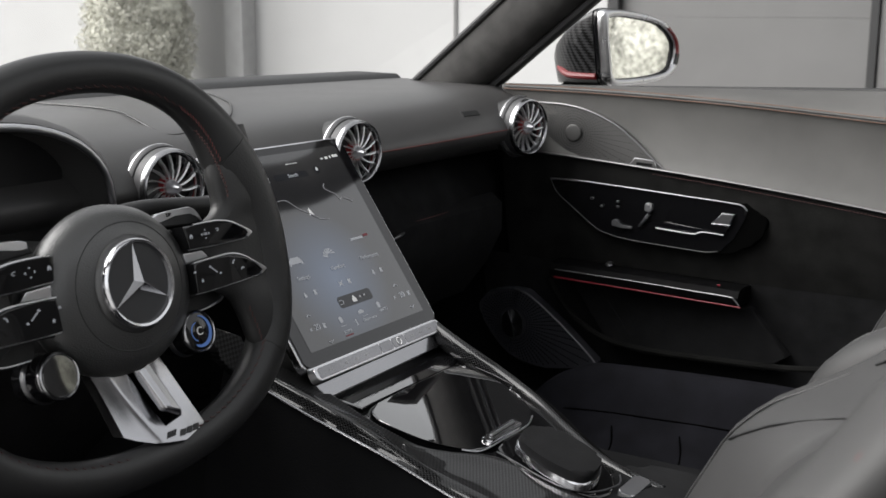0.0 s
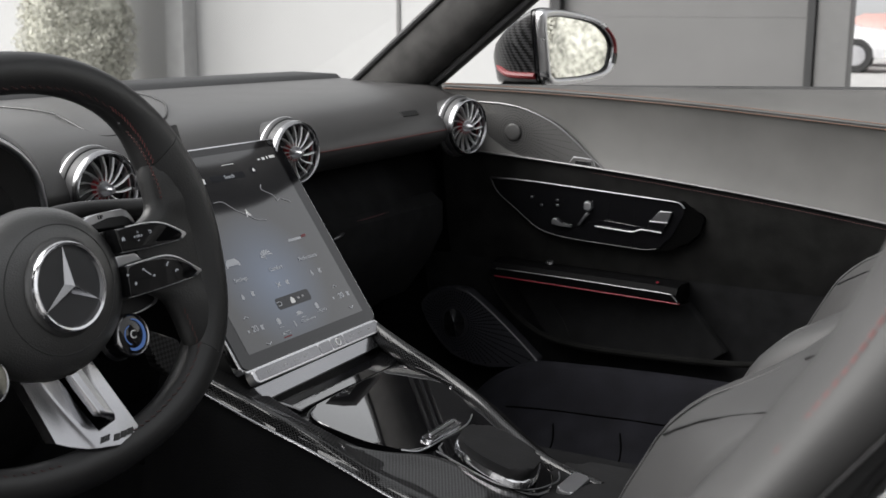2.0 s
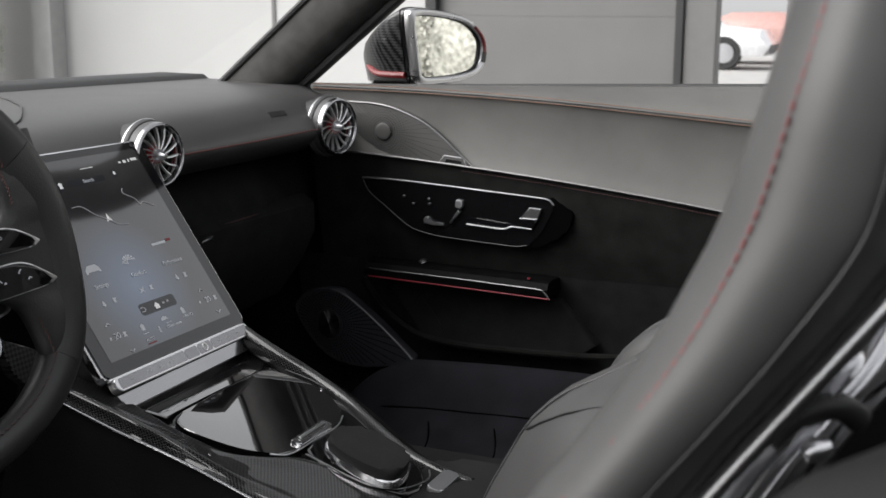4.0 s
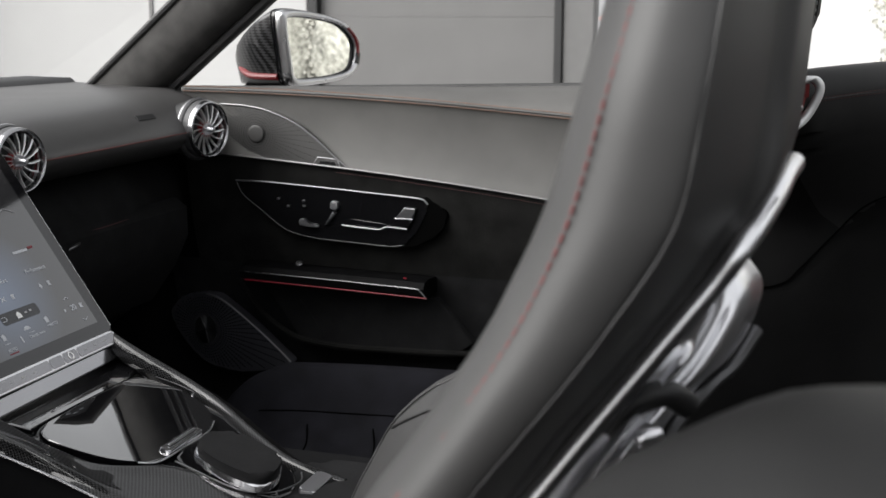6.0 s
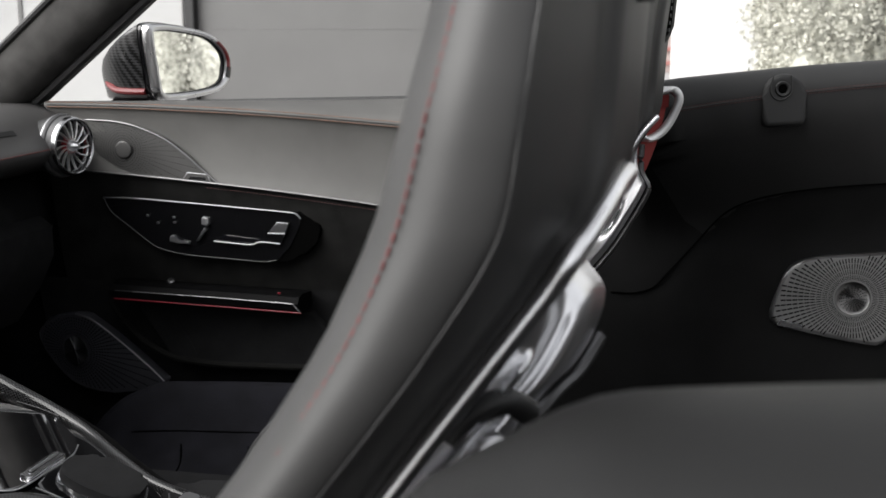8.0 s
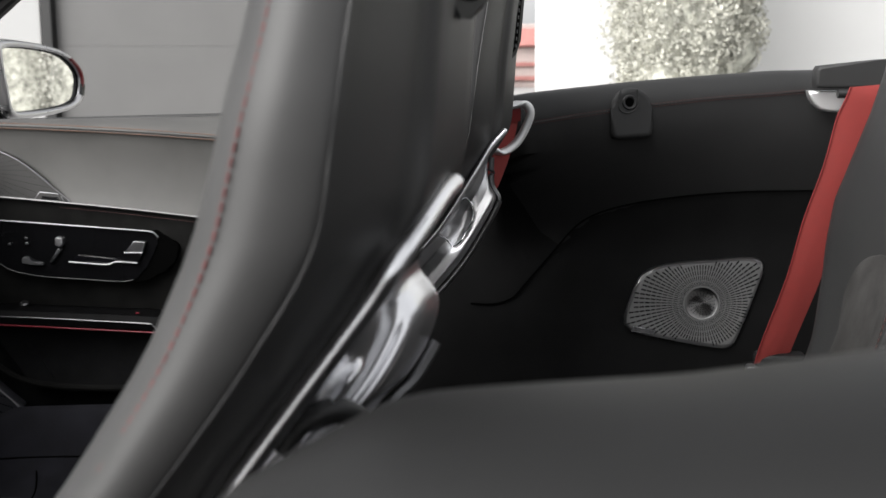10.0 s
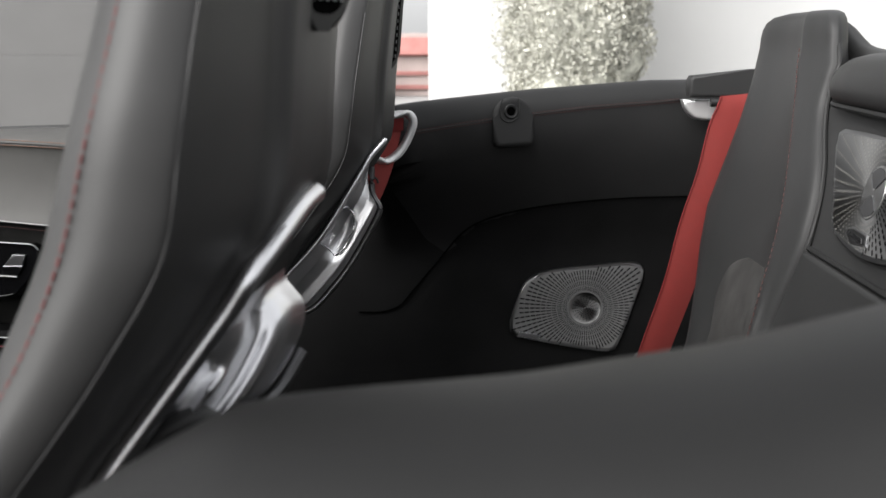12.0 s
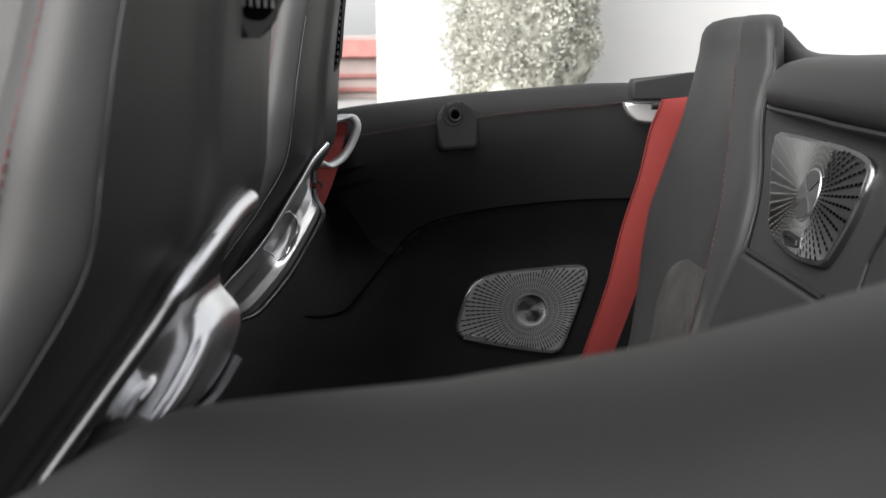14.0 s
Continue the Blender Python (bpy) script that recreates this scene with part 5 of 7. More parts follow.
def back_ring(cy, z):
    """One level section of a backrest, from its middle in front round to its middle behind."""
    xf, xr, ur, w = mix(FRONT, z), mix(REARX, z), mix(REARU, z), mix(WIDE, z)
    low = min(1, max(0, (0.86 - z) / 0.1))
    deep = 0.05 * (1 - min(1, max(0, (z - 1.05) / 0.12))) + 0.012 * low
    sx, su = xr - xf, w - ur
    side = 0.66 * sx
    half = [(0.0, xf + deep), (0.07, xf + deep), (0.115, xf + deep * 0.92), (0.128, xf + deep * 0.98), (0.15, xf + deep * 0.55), (w * 0.80, xf + 0.006), (w * 0.885, xf), (w * 0.94, xf + 0.12 * side), (w * 0.974, xf + 0.28 * side), (w * 0.992, xf + 0.42 * side), (w, xf + 0.56 * side), (w * 0.998, xf + 0.70 * side), (w * 0.989, xf + 0.85 * side), (w * 0.973, xf + side)]
    for k in (0.08, 0.17, 0.27, 0.38, 0.49, 0.6, 0.7, 0.8, 0.9):
        half.append((0.973 * w - (0.973 * w - ur) * k ** 1.3 - 0.0015 * (1 - k), xf + side + (sx - side - 0.004) * k))
    half += [(ur + 0.004, xr - 0.002), (ur - 0.006, xr + 0.002), (ur * 0.5, xr + 0.005), (0.0, xr + 0.006)]
    half = [(q.x, q.y) for q in smooth([(u, x, 0) for u, x in half], 2)]
    n_front = 24
    right = [(u, x - (0.032 * min(1, u / 0.1) * min(1, max(0, (i - n_front) / 16)))) for i, (u, x) in enumerate(half)]
    left = [(-u, x) for u, x in half[-2:0:-1]]
    return [V(x, cy + u, z) for u, x in right + left]


def car_seat(s):
    cy = 0.365 * s
    t = thing("sports_chair", (0.55, cy, 0.26), "black leather sports seat with red stitching and silver rear shell edge", "seat", "front seats")
    zs = [0.45 + 0.85 * i / 60 for i in range(61)]
    rings = [back_ring(cy, z) for z in zs]
    top = rings[-1]
    c = sum(top, V(0, 0, 0)) / len(top)
    for k, h in ((0.9, 0.012), (0.65, 0.022), (0.3, 0.026)):
        rings.append([c + (p - c) * k + V(0, 0, h) for p in top])
    back = part("backrest", loft(rings), LEATHER, t, "", 88)
    # seams across the middle of the backrest
    def front_x(u, z):
        ring = [(p.y - cy, p.x) for p in back_ring(cy, z)[:17]]
        return mix(ring, abs(u))
    for z0 in (0.66, 0.765, 0.855, 0.93, 0.99):
        pts = []
        for k in range(-9, 10):
            u = 0.021 * k
            z = z0 - 0.10 * (abs(u) / 0.19) ** 2.4
            pts.append(V(front_x(u, z) - 0.0004, cy + u, z))
        part("seam", tube(pts, 0.0013, 6, False, 1.0, (1, 0, 0), None, 2), PLASTIC, back, "dark seam")
    for e in (-1, 1):
        part("bolster_stitch", stitches([V(mix(FRONT, z) + 0.0132, cy + e * (mix(WIDE, z) * 0.9790), z) for z in (0.82, 0.84, 0.86, 0.885, 0.908, 0.954, 0.997, 1.04, 1.076, 1.15)], 0.0006, 0.0040, 0.0014, (0, -e, 0)), STITCH, back, "red stitching")
        part("bolster_seam", tube([V(mix(FRONT, z) + 0.0035, cy + e * (mix(WIDE, z) * 0.825), z) for z in (0.6, 0.66, 0.70, 0.73, 0.757, 0.785, 0.803, 0.82)], 0.0010, 6), PLASTIC, back, "dark seam")
        part("side_seam", tube([V(mix(FRONT, z) + 0.665 * (mix(REARX, z) - mix(FRONT, z)), cy + e * (mix(WIDE, z) * 0.973), z) for z in (0.80, 0.84, 0.87, 0.9, 0.93, 0.96, 1.0, 1.04, 1.08, 1.14)], 0.0006, 6), PLASTIC, back, "dark side seam")
        part("inner_stitch", stitches([V(mix(FRONT, z) + 0.002, cy + e * (mix(WIDE, z) * 0.86), z) for z in (0.806, 0.82, 0.84, 0.87)], 0.0006, 0.0028, 0.002, (0, -e, 0)), STITCH, back, "red stitching")
        if e > 0:
            continue
        # silver shell edge and polished bracket below it
        def rail(z):
            return V(mix(REARX, z) + 0.0055, cy + e * (mix(REARU, z) + 0.003), z)
        OUT = V(0.35, e * 0.85, 0.38)
        if s < 0:
            line = [V(0.8820, cy + e * 0.066, 1.0040), V(0.8795, cy + e * 0.092, 1.0020), V(0.8760, cy + e * 0.124, 0.9960)] + [rail(z) for z in (0.982, 0.965, 0.93, 0.885, 0.835, 0.78)]
            aft = [V(x, cy + e * u, z) for x, u, z in ((0.882, 0.030, 0.998), (0.866, 0.022, 0.978), (0.861, 0.020, 0.964), (0.859, 0.018, 0.953), (0.869, 0.020, 0.937), (0.865, 0.033, 0.918), (0.855, 0.046, 0.902), (0.843, 0.057, 0.891), (0.827, 0.080, 0.872), (0.79, 0.10, 0.80))]
            fore = [rail(z) for z in (1.000, 0.985, 0.972, 0.958, 0.940, 0.92, 0.905, 0.89, 0.865, 0.80)]
        else:
            RAILX = [(0.78, 0.713), (0.815, 0.737), (0.8659, 0.7738), (0.8968, 0.8029), (0.9221, 0.8229), (0.9613, 0.8472), (0.996, 0.8682), (1.0111, 0.8818)]

            def low_rail(z):
                return V(mix(RAILX, z), cy + e * (mix(REARU, z) + 0.008), z)
            line = [low_rail(z) for z in (1.0111, 0.996, 0.98, 0.9613, 0.9221, 0.8968, 0.8659, 0.815, 0.78)]
            aft = [V(x, 0.222, z) for x, z in ((0.8796, 1.0080), (0.8650, 0.9863), (0.8652, 0.9587), (0.8720, 0.9446), (0.8712, 0.9350), (0.8566, 0.9075), (0.8350, 0.8730), (0.8042, 0.8370), (0.785, 0.828))]
            fore = [low_rail(z) for z in (1.010, 0.998, 0.985, 0.974, 0.962, 0.938, 0.903, 0.872, 0.850)]
        edge = tube(line, (0.0050, 0.0042) if s < 0 else (0.0034, 0.0030), 12)
        bmesh.ops.create_uvsphere(edge, u_segments=12, v_segments=8, radius=0.0050 if s < 0 else 0.0034, matrix=Matrix.Translation(line[0]))
        part("shell_edge", edge, POLISHED, back, "polished silver shell edge")
        a_, f_ = smooth(aft, 6), smooth(fore, 6)

        def on_bracket(g, v, up=0.0):
            i = min(int(g * (len(a_) - 1) + 0.5), len(a_) - 1)
            if s > 0:
                p = f_[i].lerp(a_[i], v)
                du, dv = (p.x - 0.8332) * 0.316 + (p.z - 0.9166) * 0.949, (p.x - 0.8332) * 0.949 - (p.z - 0.9166) * 0.316
                dish = -0.0075 * math.exp(-((du / 0.026) ** 2 + (dv / 0.0125) ** 2) ** 2)
                ridge = mix([(0.0, 0.0), (0.14, -0.007), (0.34, -0.007), (0.60, -0.001), (0.86, 0.007), (0.93, 0.0068), (1.0, 0.0)], v)
                return p + V(0, -1, 0) * (ridge * min(1, 0.15 + g * 4) + dish + up)
            body = min(1, max(0, (g - 0.22) / 0.3))
            body = body * body * (3 - 2 * body)
            knob = min(1, max(0, (g - 0.50) / 0.05))
            dip = -0.014 * math.exp(-((v - 0.14) / 0.12) ** 2) + 0.018 * knob * math.exp(-((v - 0.36) / 0.09) ** 2) - 0.012 * math.exp(-((v - 0.55) / 0.09) ** 2)
            swell = 0.010 * math.exp(-((v - 0.80) / 0.16) ** 2)
            return f_[i].lerp(a_[i], v) + OUT * ((dip + swell) * body - 0.010 * math.sin(math.pi * v) * (1 - body) + up)
        lo = 0.27 if s < 0 else 0.0
        scp = part("bracket", surf(lambda u, v: on_bracket(lo + (1 - lo) * u, v), 40, 36), POLISHED, back, "polished metal bracket", 80)
        part("bracket_edge", tube([p + V(0.003, -e * 0.004, -0.003) for p in aft[5 if s < 0 else 1:]], 0.004 if s < 0 else 0.003, 8), DULL, scp, "dark metal rear edge")
        if s > 0:
            grid = [on_bracket(0.2 + 0.01 * i, 0.02 * j, 0.0003) for i in range(60) for j in range(51)]
            rim = []
            for i in range(18):
                ca, sa = 0.0262 * math.cos(6.2832 * i / 18), 0.0135 * math.sin(6.2832 * i / 18)
                x_, z_ = 0.8332 + 0.316 * ca + 0.949 * sa, 0.9166 + 0.949 * ca - 0.316 * sa
                rim.append(min(grid, key=lambda p: (p.x - x_) ** 2 + (p.z - z_) ** 2))
            part("dish_rim", tube(rim, 0.0010, 8, True, detail=3), BRIGHT, scp, "bright oval rim")
            continue
        # Upper bracket surface coloured black for the dark it would mirror.
        part("bracket_hollow_shade", surf(lambda u, v: on_bracket(0.28 * u, v), 14, 14), PIPING, scp, "hollow above the bracket, coloured black for its shade", 80)
        part("tilt_lever", tube([V(0.845, cy + e * 0.125, 0.903), V(0.836, cy + e * 0.135, 0.911), V(0.822, cy + e * 0.14, 0.906), V(0.812, cy + e * 0.14, 0.894)], 0.006, 10), PLASTIC, scp, "black tilt lever")
        part("lever_tip", lathe([(0.0, 0.006), (0.004, 0.005), (0.006, 0.0), (0.004, -0.006), (0.0, -0.007)], V(0.830, cy + e * 0.142, 0.893), (-0.8, e * 0.4, -0.3), 16), POLISHED, scp, "silver lever tip")
    part("shell_back", loft([[V(mix(REARX, z) - 0.02, cy - w, z), V(mix(REARX, z) + 0.022 * k, cy - w * 0.7, z), V(mix(REARX, z) + 0.03 * k, cy, z), V(mix(REARX, z) + 0.022 * k, cy + w * 0.7, z), V(mix(REARX, z) - 0.02, cy + w, z)] for z, w, k in ((0.50, 0.17, 1), (0.7, 0.14, 0.8), (0.8, 0.09, 0.4), (0.86, 0.05, 0.0), (0.90, 0.02, -0.4))]), PLASTIC, t, "black rear shell", 60)
    cov = part("headrest_cover", plate(rrect(0.10, 0.32, 0.035, v0=0.0), frame_at((0.8745, cy, 1.030), (0, 1, 0), (0.1, 0, 1), (1, 0, -0.1)), 0.012, 0.005), LEATHER, back, "leather headrest back")
    on_slot = frame_at((0.8865 if s < 0 else 0.8790, cy - 0.085, 1.082), (0.42, 0.907, 0), (0.08, 0, 1), (0.907, -0.42, -0.08))
    slot = part("rear_slot", plate(rrect(0.050, 0.16, 0.020, v0=0.0), lift(on_slot, 0.004), 0.012, 0.004, 0, 3), REARSKIN, cov, "dark rear slot rim")
    part("slot_well", plate(rrect(0.036, 0.145, 0.015, v0=0.008), lift(on_slot, 0.0044), 0.001, 0.0), HOLE, slot, "dark slot opening")
    bm = bmesh.new()
    for i in range(5):
        for j in range(17):
            add(bm, rbox(on_slot(-0.0125 + 0.00625 * i, 0.016 + 0.0075 * j, 0.0050), (0.0012, 0.0032, 0.0038), 0))
    part("slot_mesh", bm, DULL, slot, "fine metal mesh")
    # cushion
    def cushion_top(k, u):
        # height of the seat cushion: k along it from the front edge, u across it
        ends = min(1, k / 0.16)
        front = math.sqrt(max(0.0, 1 - (1 - ends) ** 2))
        a = abs(u)
        side = 0.092 * math.exp(-((a - 0.195) / 0.045) ** 2) * min(1, 0.5 + k * 2.2)
        flute = 0.006 * math.cos(k * 34 + 2.2 * (a / 0.13) ** 2) * (a < 0.14) * min(1, k * 6)
        fall = 0.10 * max(0.0, (a - 0.205) / 0.05) ** 2
        return 0.43 + (0.055 + 0.022 * math.sin(k * 2.2) + side) * front + flute * front - fall - 0.03 * (1 - front)
    cush = part("cushion", surf(lambda u, v: V(0.02 + 0.64 * u, cy + 0.252 * (2 * v - 1) * (0.86 + 0.14 * min(1, u * 5)), cushion_top(u, 0.252 * (2 * v - 1))), 48, 44), CUSHION, t, "", 80)
    part("cushion_front", surf(lambda u, v: V(0.02 + 0.01 * math.sin(math.pi * u), cy + 0.217 * (2 * v - 1), 0.40 - (0.40 - 0.28) * u + (cushion_top(0, 0.252 * (2 * v - 1)) - 0.40) * (1 - u)), 8, 20), CUSHION, cush, "front face of the cushion")
    for e in (-1, 1):
        part("cushion_seam", tube([V(0.02 + 0.64 * k, cy + e * 0.148, cushion_top(k, 0.148) + 0.0005) for k in (0.06, 0.15, 0.25, 0.4, 0.55, 0.7, 0.85)], 0.0012, 6), HOLE, cush, "dark seam")
    for k0 in (0.2, 0.36, 0.52):
        part("cushion_seam", tube([V(0.02 + 0.64 * (k0 - 0.05 * (u / 0.13) ** 2), cy + u, cushion_top(k0 - 0.05 * (u / 0.13) ** 2, u) + 0.0005) for u in (-0.13, -0.09, -0.05, 0, 0.05, 0.09, 0.13)], 0.0012, 6), HOLE, cush, "dark seam")
    part("seat_base", rbox((0.36, cy, 0.355), (0.5, 0.42, 0.17), 0.03), PLASTIC, t, "black seat base")
    return t


car_seat(-1)
other = car_seat(1)
other.location += V(-0.008, 0, -0.03)

# ---- passenger door ----
door = thing("passenger_car_door", (0.3, 0.74, 0.6), "closed door with grey leather upper panel and black suede band", "car door")
DX0, DX1 = -0.085, 0.685


def z_top(x):
    return 0.956 - 0.012 * x - 0.075 * x * x * (1 - 0.6 * max(0, x - 0.45))


def z_strip(x):
    return 0.850 - 0.055 * x - 0.07 * x * x


def z_sill(x):
    return 0.952 + 0.027 * x


def dx(u):
    return DX0 + (DX1 - DX0) * u


def shoulder(u, v):
    x = dx(u)
    a, b = z_top(x), z_sill(x)
    p = smooth([(0.6885, a - 0.006, 0), (0.690, a + 0.001, 0), (0.705, a + 0.004 + 0.3 * (b - a), 0), (0.74, a + 0.75 * (b - a) + 0.004, 0), (0.772, b - 0.001, 0), (0.776, b - 0.003, 0)], 3)
    q = p[min(int(v * 15 + 0.5), 15)]
    return V(x, q.x, q.y)


part("shoulder", surf(shoulder, 24, 15), DOORSKIN, door, "black leather shoulder", 60)
part("window_seal", tube([(x, 0.782, z_sill(x) - 0.001) for x in (-0.06, 0.2, 0.45, 0.684)], 0.0035, 8), PLASTIC, door, "black window seal")
part("outer_ledge", surf(lambda u, v: V(dx(u), 0.784 + 0.05 * v, z_sill(dx(u)) - 0.006 - 0.02 * v), 8, 2), PLASTIC, door)
upper = part("upper_panel", surf(lambda u, v: V(dx(u), 0.690 + 0.010 * math.sin(math.pi * v) ** 0.7, (z_top(dx(u)) - 0.002) * (1 - v) + z_strip(dx(u)) * v), 30, 12), DOORSKIN, door, "smooth grey-black leather panel")
for dz in (0.0, 0.0045):
    part("shoulder_stitch", stitches([(x, 0.6868 + dz * 0.6, z_top(x) - 0.0055 + dz * 1.6) for x in (-0.08, 0.1, 0.3, 0.5, 0.684)], 0.00055, 0.0030, 0.0014, (0, -1, 0)), ORANGE, upper, "rust-red stitching")
part("shoulder_seam", tube([(x, 0.6872, z_top(x) - 0.0020) for x in (-0.08, 0.1, 0.3, 0.5, 0.684)], 0.0009, 6), PLASTIC, upper, "dark seam")
part("silver_strip", tube([(x, 0.6875, z_strip(x)) for x in (-0.03, 0.1, 0.3, 0.5, 0.684)], 0.0019, 8), DULLSTRIP, door, "thin silver strip")
mid = part("middle_panel", surf(lambda u, v: V(dx(u), 0.6945 + 0.030 * v ** 1.5, (z_strip(dx(u)) - 0.003) * (1 - v) + 0.668 * v), 24, 10), DOORSUEDE, door, "black suede band")
part("band_stitch", stitches([(x, 0.6905, z_strip(x) - 0.0085) for x in (0.18, 0.3, 0.5, 0.684)], 0.0004, 0.0042, 0.0012, (0, -1, 0)), FADED, mid, "rust-red stitching")
# front loudspeaker grille
GO = [(-0.04, 0.849), (-0.045, 0.89), (-0.040, 0.931), (0.0, 0.930), (0.027, 0.929), (0.066, 0.9225), (0.113, 0.904), (0.147, 0.881), (0.175, 0.857), (0.202, 0.835)]
gr = part("loudspeaker_grille", plate([tuple(q)[:2] for q in smooth([(*p, 0) for p in GO], 4)] + [(0.06, 0.8455)], lambda u, v, w: V(u, 0.6905 + 0.012 * max(0, 0.06 - u) / 0.1 - w, v), 0.02, 0.003), GRILLE, door, "grey metal loudspeaker grille")
part("grille_edge", tube([(a, 0.689 + 0.012 * max(0, 0.06 - a) / 0.1, b) for a, b in GO[2:]], 0.0017, 8), DULLSTRIP, gr, "silver grille edge")


def inside(p, poly):
    c = False
    for (x1, y1), (x2, y2) in zip(poly, poly[1:] + poly[:1]):
        if (y1 > p[1]) != (y2 > p[1]) and p[0] < (x2 - x1) * (p[1] - y1) / (y2 - y1) + x1:
            c = not c
    return c


def holes(poly, c, place, rings, spokes, step, size, r0, wide=0.6):
    """Radial rows of small slots inside an outline."""
    vs, fs = [], []
    for i in range(rings):
        r = r0 + step * i
        for j in range(spokes):
            a = 6.2832 * (j + 0.5 * (i % 2) * 0) / spokes
            d = (math.cos(a), math.sin(a))
            p = (c[0] + r * d[0], c[1] + r * d[1])
            if not inside(p, poly):
                continue
            l, w = size, min(size * wide, 2.2 * r / spokes)
            k = len(vs)
            for s1, s2 in ((-1, -1), (1, -1), (1, 1), (-1, 1)):
                vs.append(place(p[0] + d[0] * l * s1 * 0.5 - d[1] * w * s2 * 0.5, p[1] + d[1] * l * s1 * 0.5 + d[0] * w * s2 * 0.5, 0.0))
            fs.append((k, k + 1, k + 2, k + 3))
    bm = bmesh.new()
    q = [bm.verts.new(v) for v in vs]
    for f in fs:
        bm.faces.new([q[i] for i in f])
    return bm


hp = [(0.04 + (a - 0.04) * 0.93, 0.886 + (b - 0.886) * 0.9) for a, b in GO] + [(0.06, 0.851)]
hol = part("perforation", holes(hp, (0.043, 0.885), lambda u, v, w: V(u, 0.6898 + 0.012 * max(0, 0.06 - u) / 0.1, v), 40, 60, 0.0042, 0.0014, 0.014), HOLE, gr, "rows of small holes")
hol["kind"] = "stuff"
part("cone_disc", lathe([(0.0, 0.0003), (0.010, 0.0002), (0.013, -0.0002), (0.014, -0.001)], (0.043, 0.691, 0.885), (0, -1, 0), 28), GRILLE, gr, "turned metal disc")
part("name_plate", plate([(0.1405, 0.8405), (0.1505, 0.8530), (0.1835, 0.8505), (0.1885, 0.8385)], lambda u, v, w: V(u, 0.6885 - w, v), 0.003, 0.0008), STRIP, gr, "small silver name plate")
part("name_field", plate([(0.1430, 0.8410), (0.1515, 0.8515), (0.1825, 0.8492), (0.1865, 0.8390)], lambda u, v, w: V(u, 0.6878 - w, v), 0.001, 0.0), GRILLE, gr, "dark plate field")
part("name_bar", plate([(0.153, 0.8420), (0.155, 0.8470), (0.180, 0.8455), (0.181, 0.8410)], lambda u, v, w: V(u, 0.6872 - w, v), 0.001, 0.0), BRIGHT, gr, "pale bar of writing")
# control recess
RO = [(0.006, 0.8085), (0.06, 0.8085), (0.1465, 0.8041), (0.2227, 0.7995), (0.30, 0.7948), (0.322, 0.7925), (0.331, 0.785), (0.324, 0.765), (0.305, 0.730), (0.289, 0.7195), (0.268, 0.7165), (0.22, 0.7185), (0.145, 0.7225), (0.106, 0.729), (0.084, 0.738), (0.047, 0.765), (0.018, 0.787)]
rec = part("control_panel", plate(RO, lambda u, v, w: V(u, 0.6925 - w, v), 0.02, 0.003, 3), GLOSS, door, "gloss black control panel")
part("panel_line", tube([(a, 0.6905, b + 0.0008) for a, b in RO[:7]], 0.0013, 8), STRIP, rec, "silver upper line")
part("panel_line", tube([(a, 0.6915, b) for a, b in RO[9:] + RO[:1]], 0.0007, 8), KEYDARK, rec, "thin lower line")
# No real hollow: a flat black plate paints its shade.
part("recess_shade", plate([(0.318, 0.794), (0.345, 0.783), (0.3610, 0.774), (0.357, 0.754), (0.339, 0.731), (0.31, 0.722), (0.290, 0.7185)], lambda u, v, w: V(u, 0.6942 - w, v), 0.01, 0.003, 3), HOLE, door, "black plate painted as the shade of the grip hollow")
# seat memory switches, pull handle and lock keys
part("seat_switch", plate([(0.1165, 0.7430), (0.1165, 0.7500), (0.1195, 0.7530), (0.1250, 0.7530), (0.1290, 0.7470), (0.1330, 0.7450), (0.1490, 0.7440), (0.1490, 0.7405), (0.1310, 0.7412)], lambda u, v, w: V(u, 0.6865 - w, v), 0.006, 0.0014), STRIP, rec, "silver seat cushion switch")
part("seat_switch", plate([(0.1600, 0.7455), (0.1640, 0.7450), (0.1790, 0.7640), (0.1750, 0.7680)], lambda u, v, w: V(u, 0.6870 - w, v), 0.006, 0.0014), DULL, rec, "dark metal seat back switch")
part("switch_cap", plate([(0.1705, 0.7720), (0.1710, 0.7815), (0.1740, 0.7845), (0.1830, 0.7825), (0.1835, 0.7735), (0.1790, 0.7690)], lambda u, v, w: V(u, 0.6855 - w, v), 0.007, 0.0016), STRIP, rec, "silver head restraint switch")
for a, b in ((0.0803, 0.7832), (0.1244, 0.7816), (0.0975, 0.7722), (0.1251, 0.7736)):
    part("memory_mark", rbox((a, 0.6895, b), (0.005, 0.002, 0.0035), 0.0008), DULL, rec, "small grey mark")
part("pull_handle", tube([(0.190, 0.688, 0.7465), (0.22, 0.6865, 0.7448), (0.2512, 0.686, 0.7435), (0.262, 0.686, 0.7470), (0.272, 0.686, 0.7480), (0.298, 0.687, 0.7462)], 0.0013, 8), STRIP, rec, "bright pull handle edge")
part("pull_bowl", plate([(0.19, 0.745), (0.204, 0.757), (0.262, 0.752), (0.27, 0.7475), (0.25, 0.742)], lambda u, v, w: V(u, 0.6910 - w, v), 0.006, 0.001), SCREENOFF, rec, "dark handle bowl")
part("lock_key", plate([(0.2785, 0.7622), (0.2935, 0.7790), (0.3120, 0.7782), (0.3070, 0.7622)], lambda u, v, w: V(u, 0.6868 - w, v), 0.006, 0.0012), DULL, rec, "dark metal lock key")
part("lock_key", plate([(0.2725, 0.7500), (0.2775, 0.7605), (0.3060, 0.7608), (0.3000, 0.7478)], lambda u, v, w: V(u, 0.6880 - w, v), 0.006, 0.0012), GLOSS, rec, "gloss black unlock key")
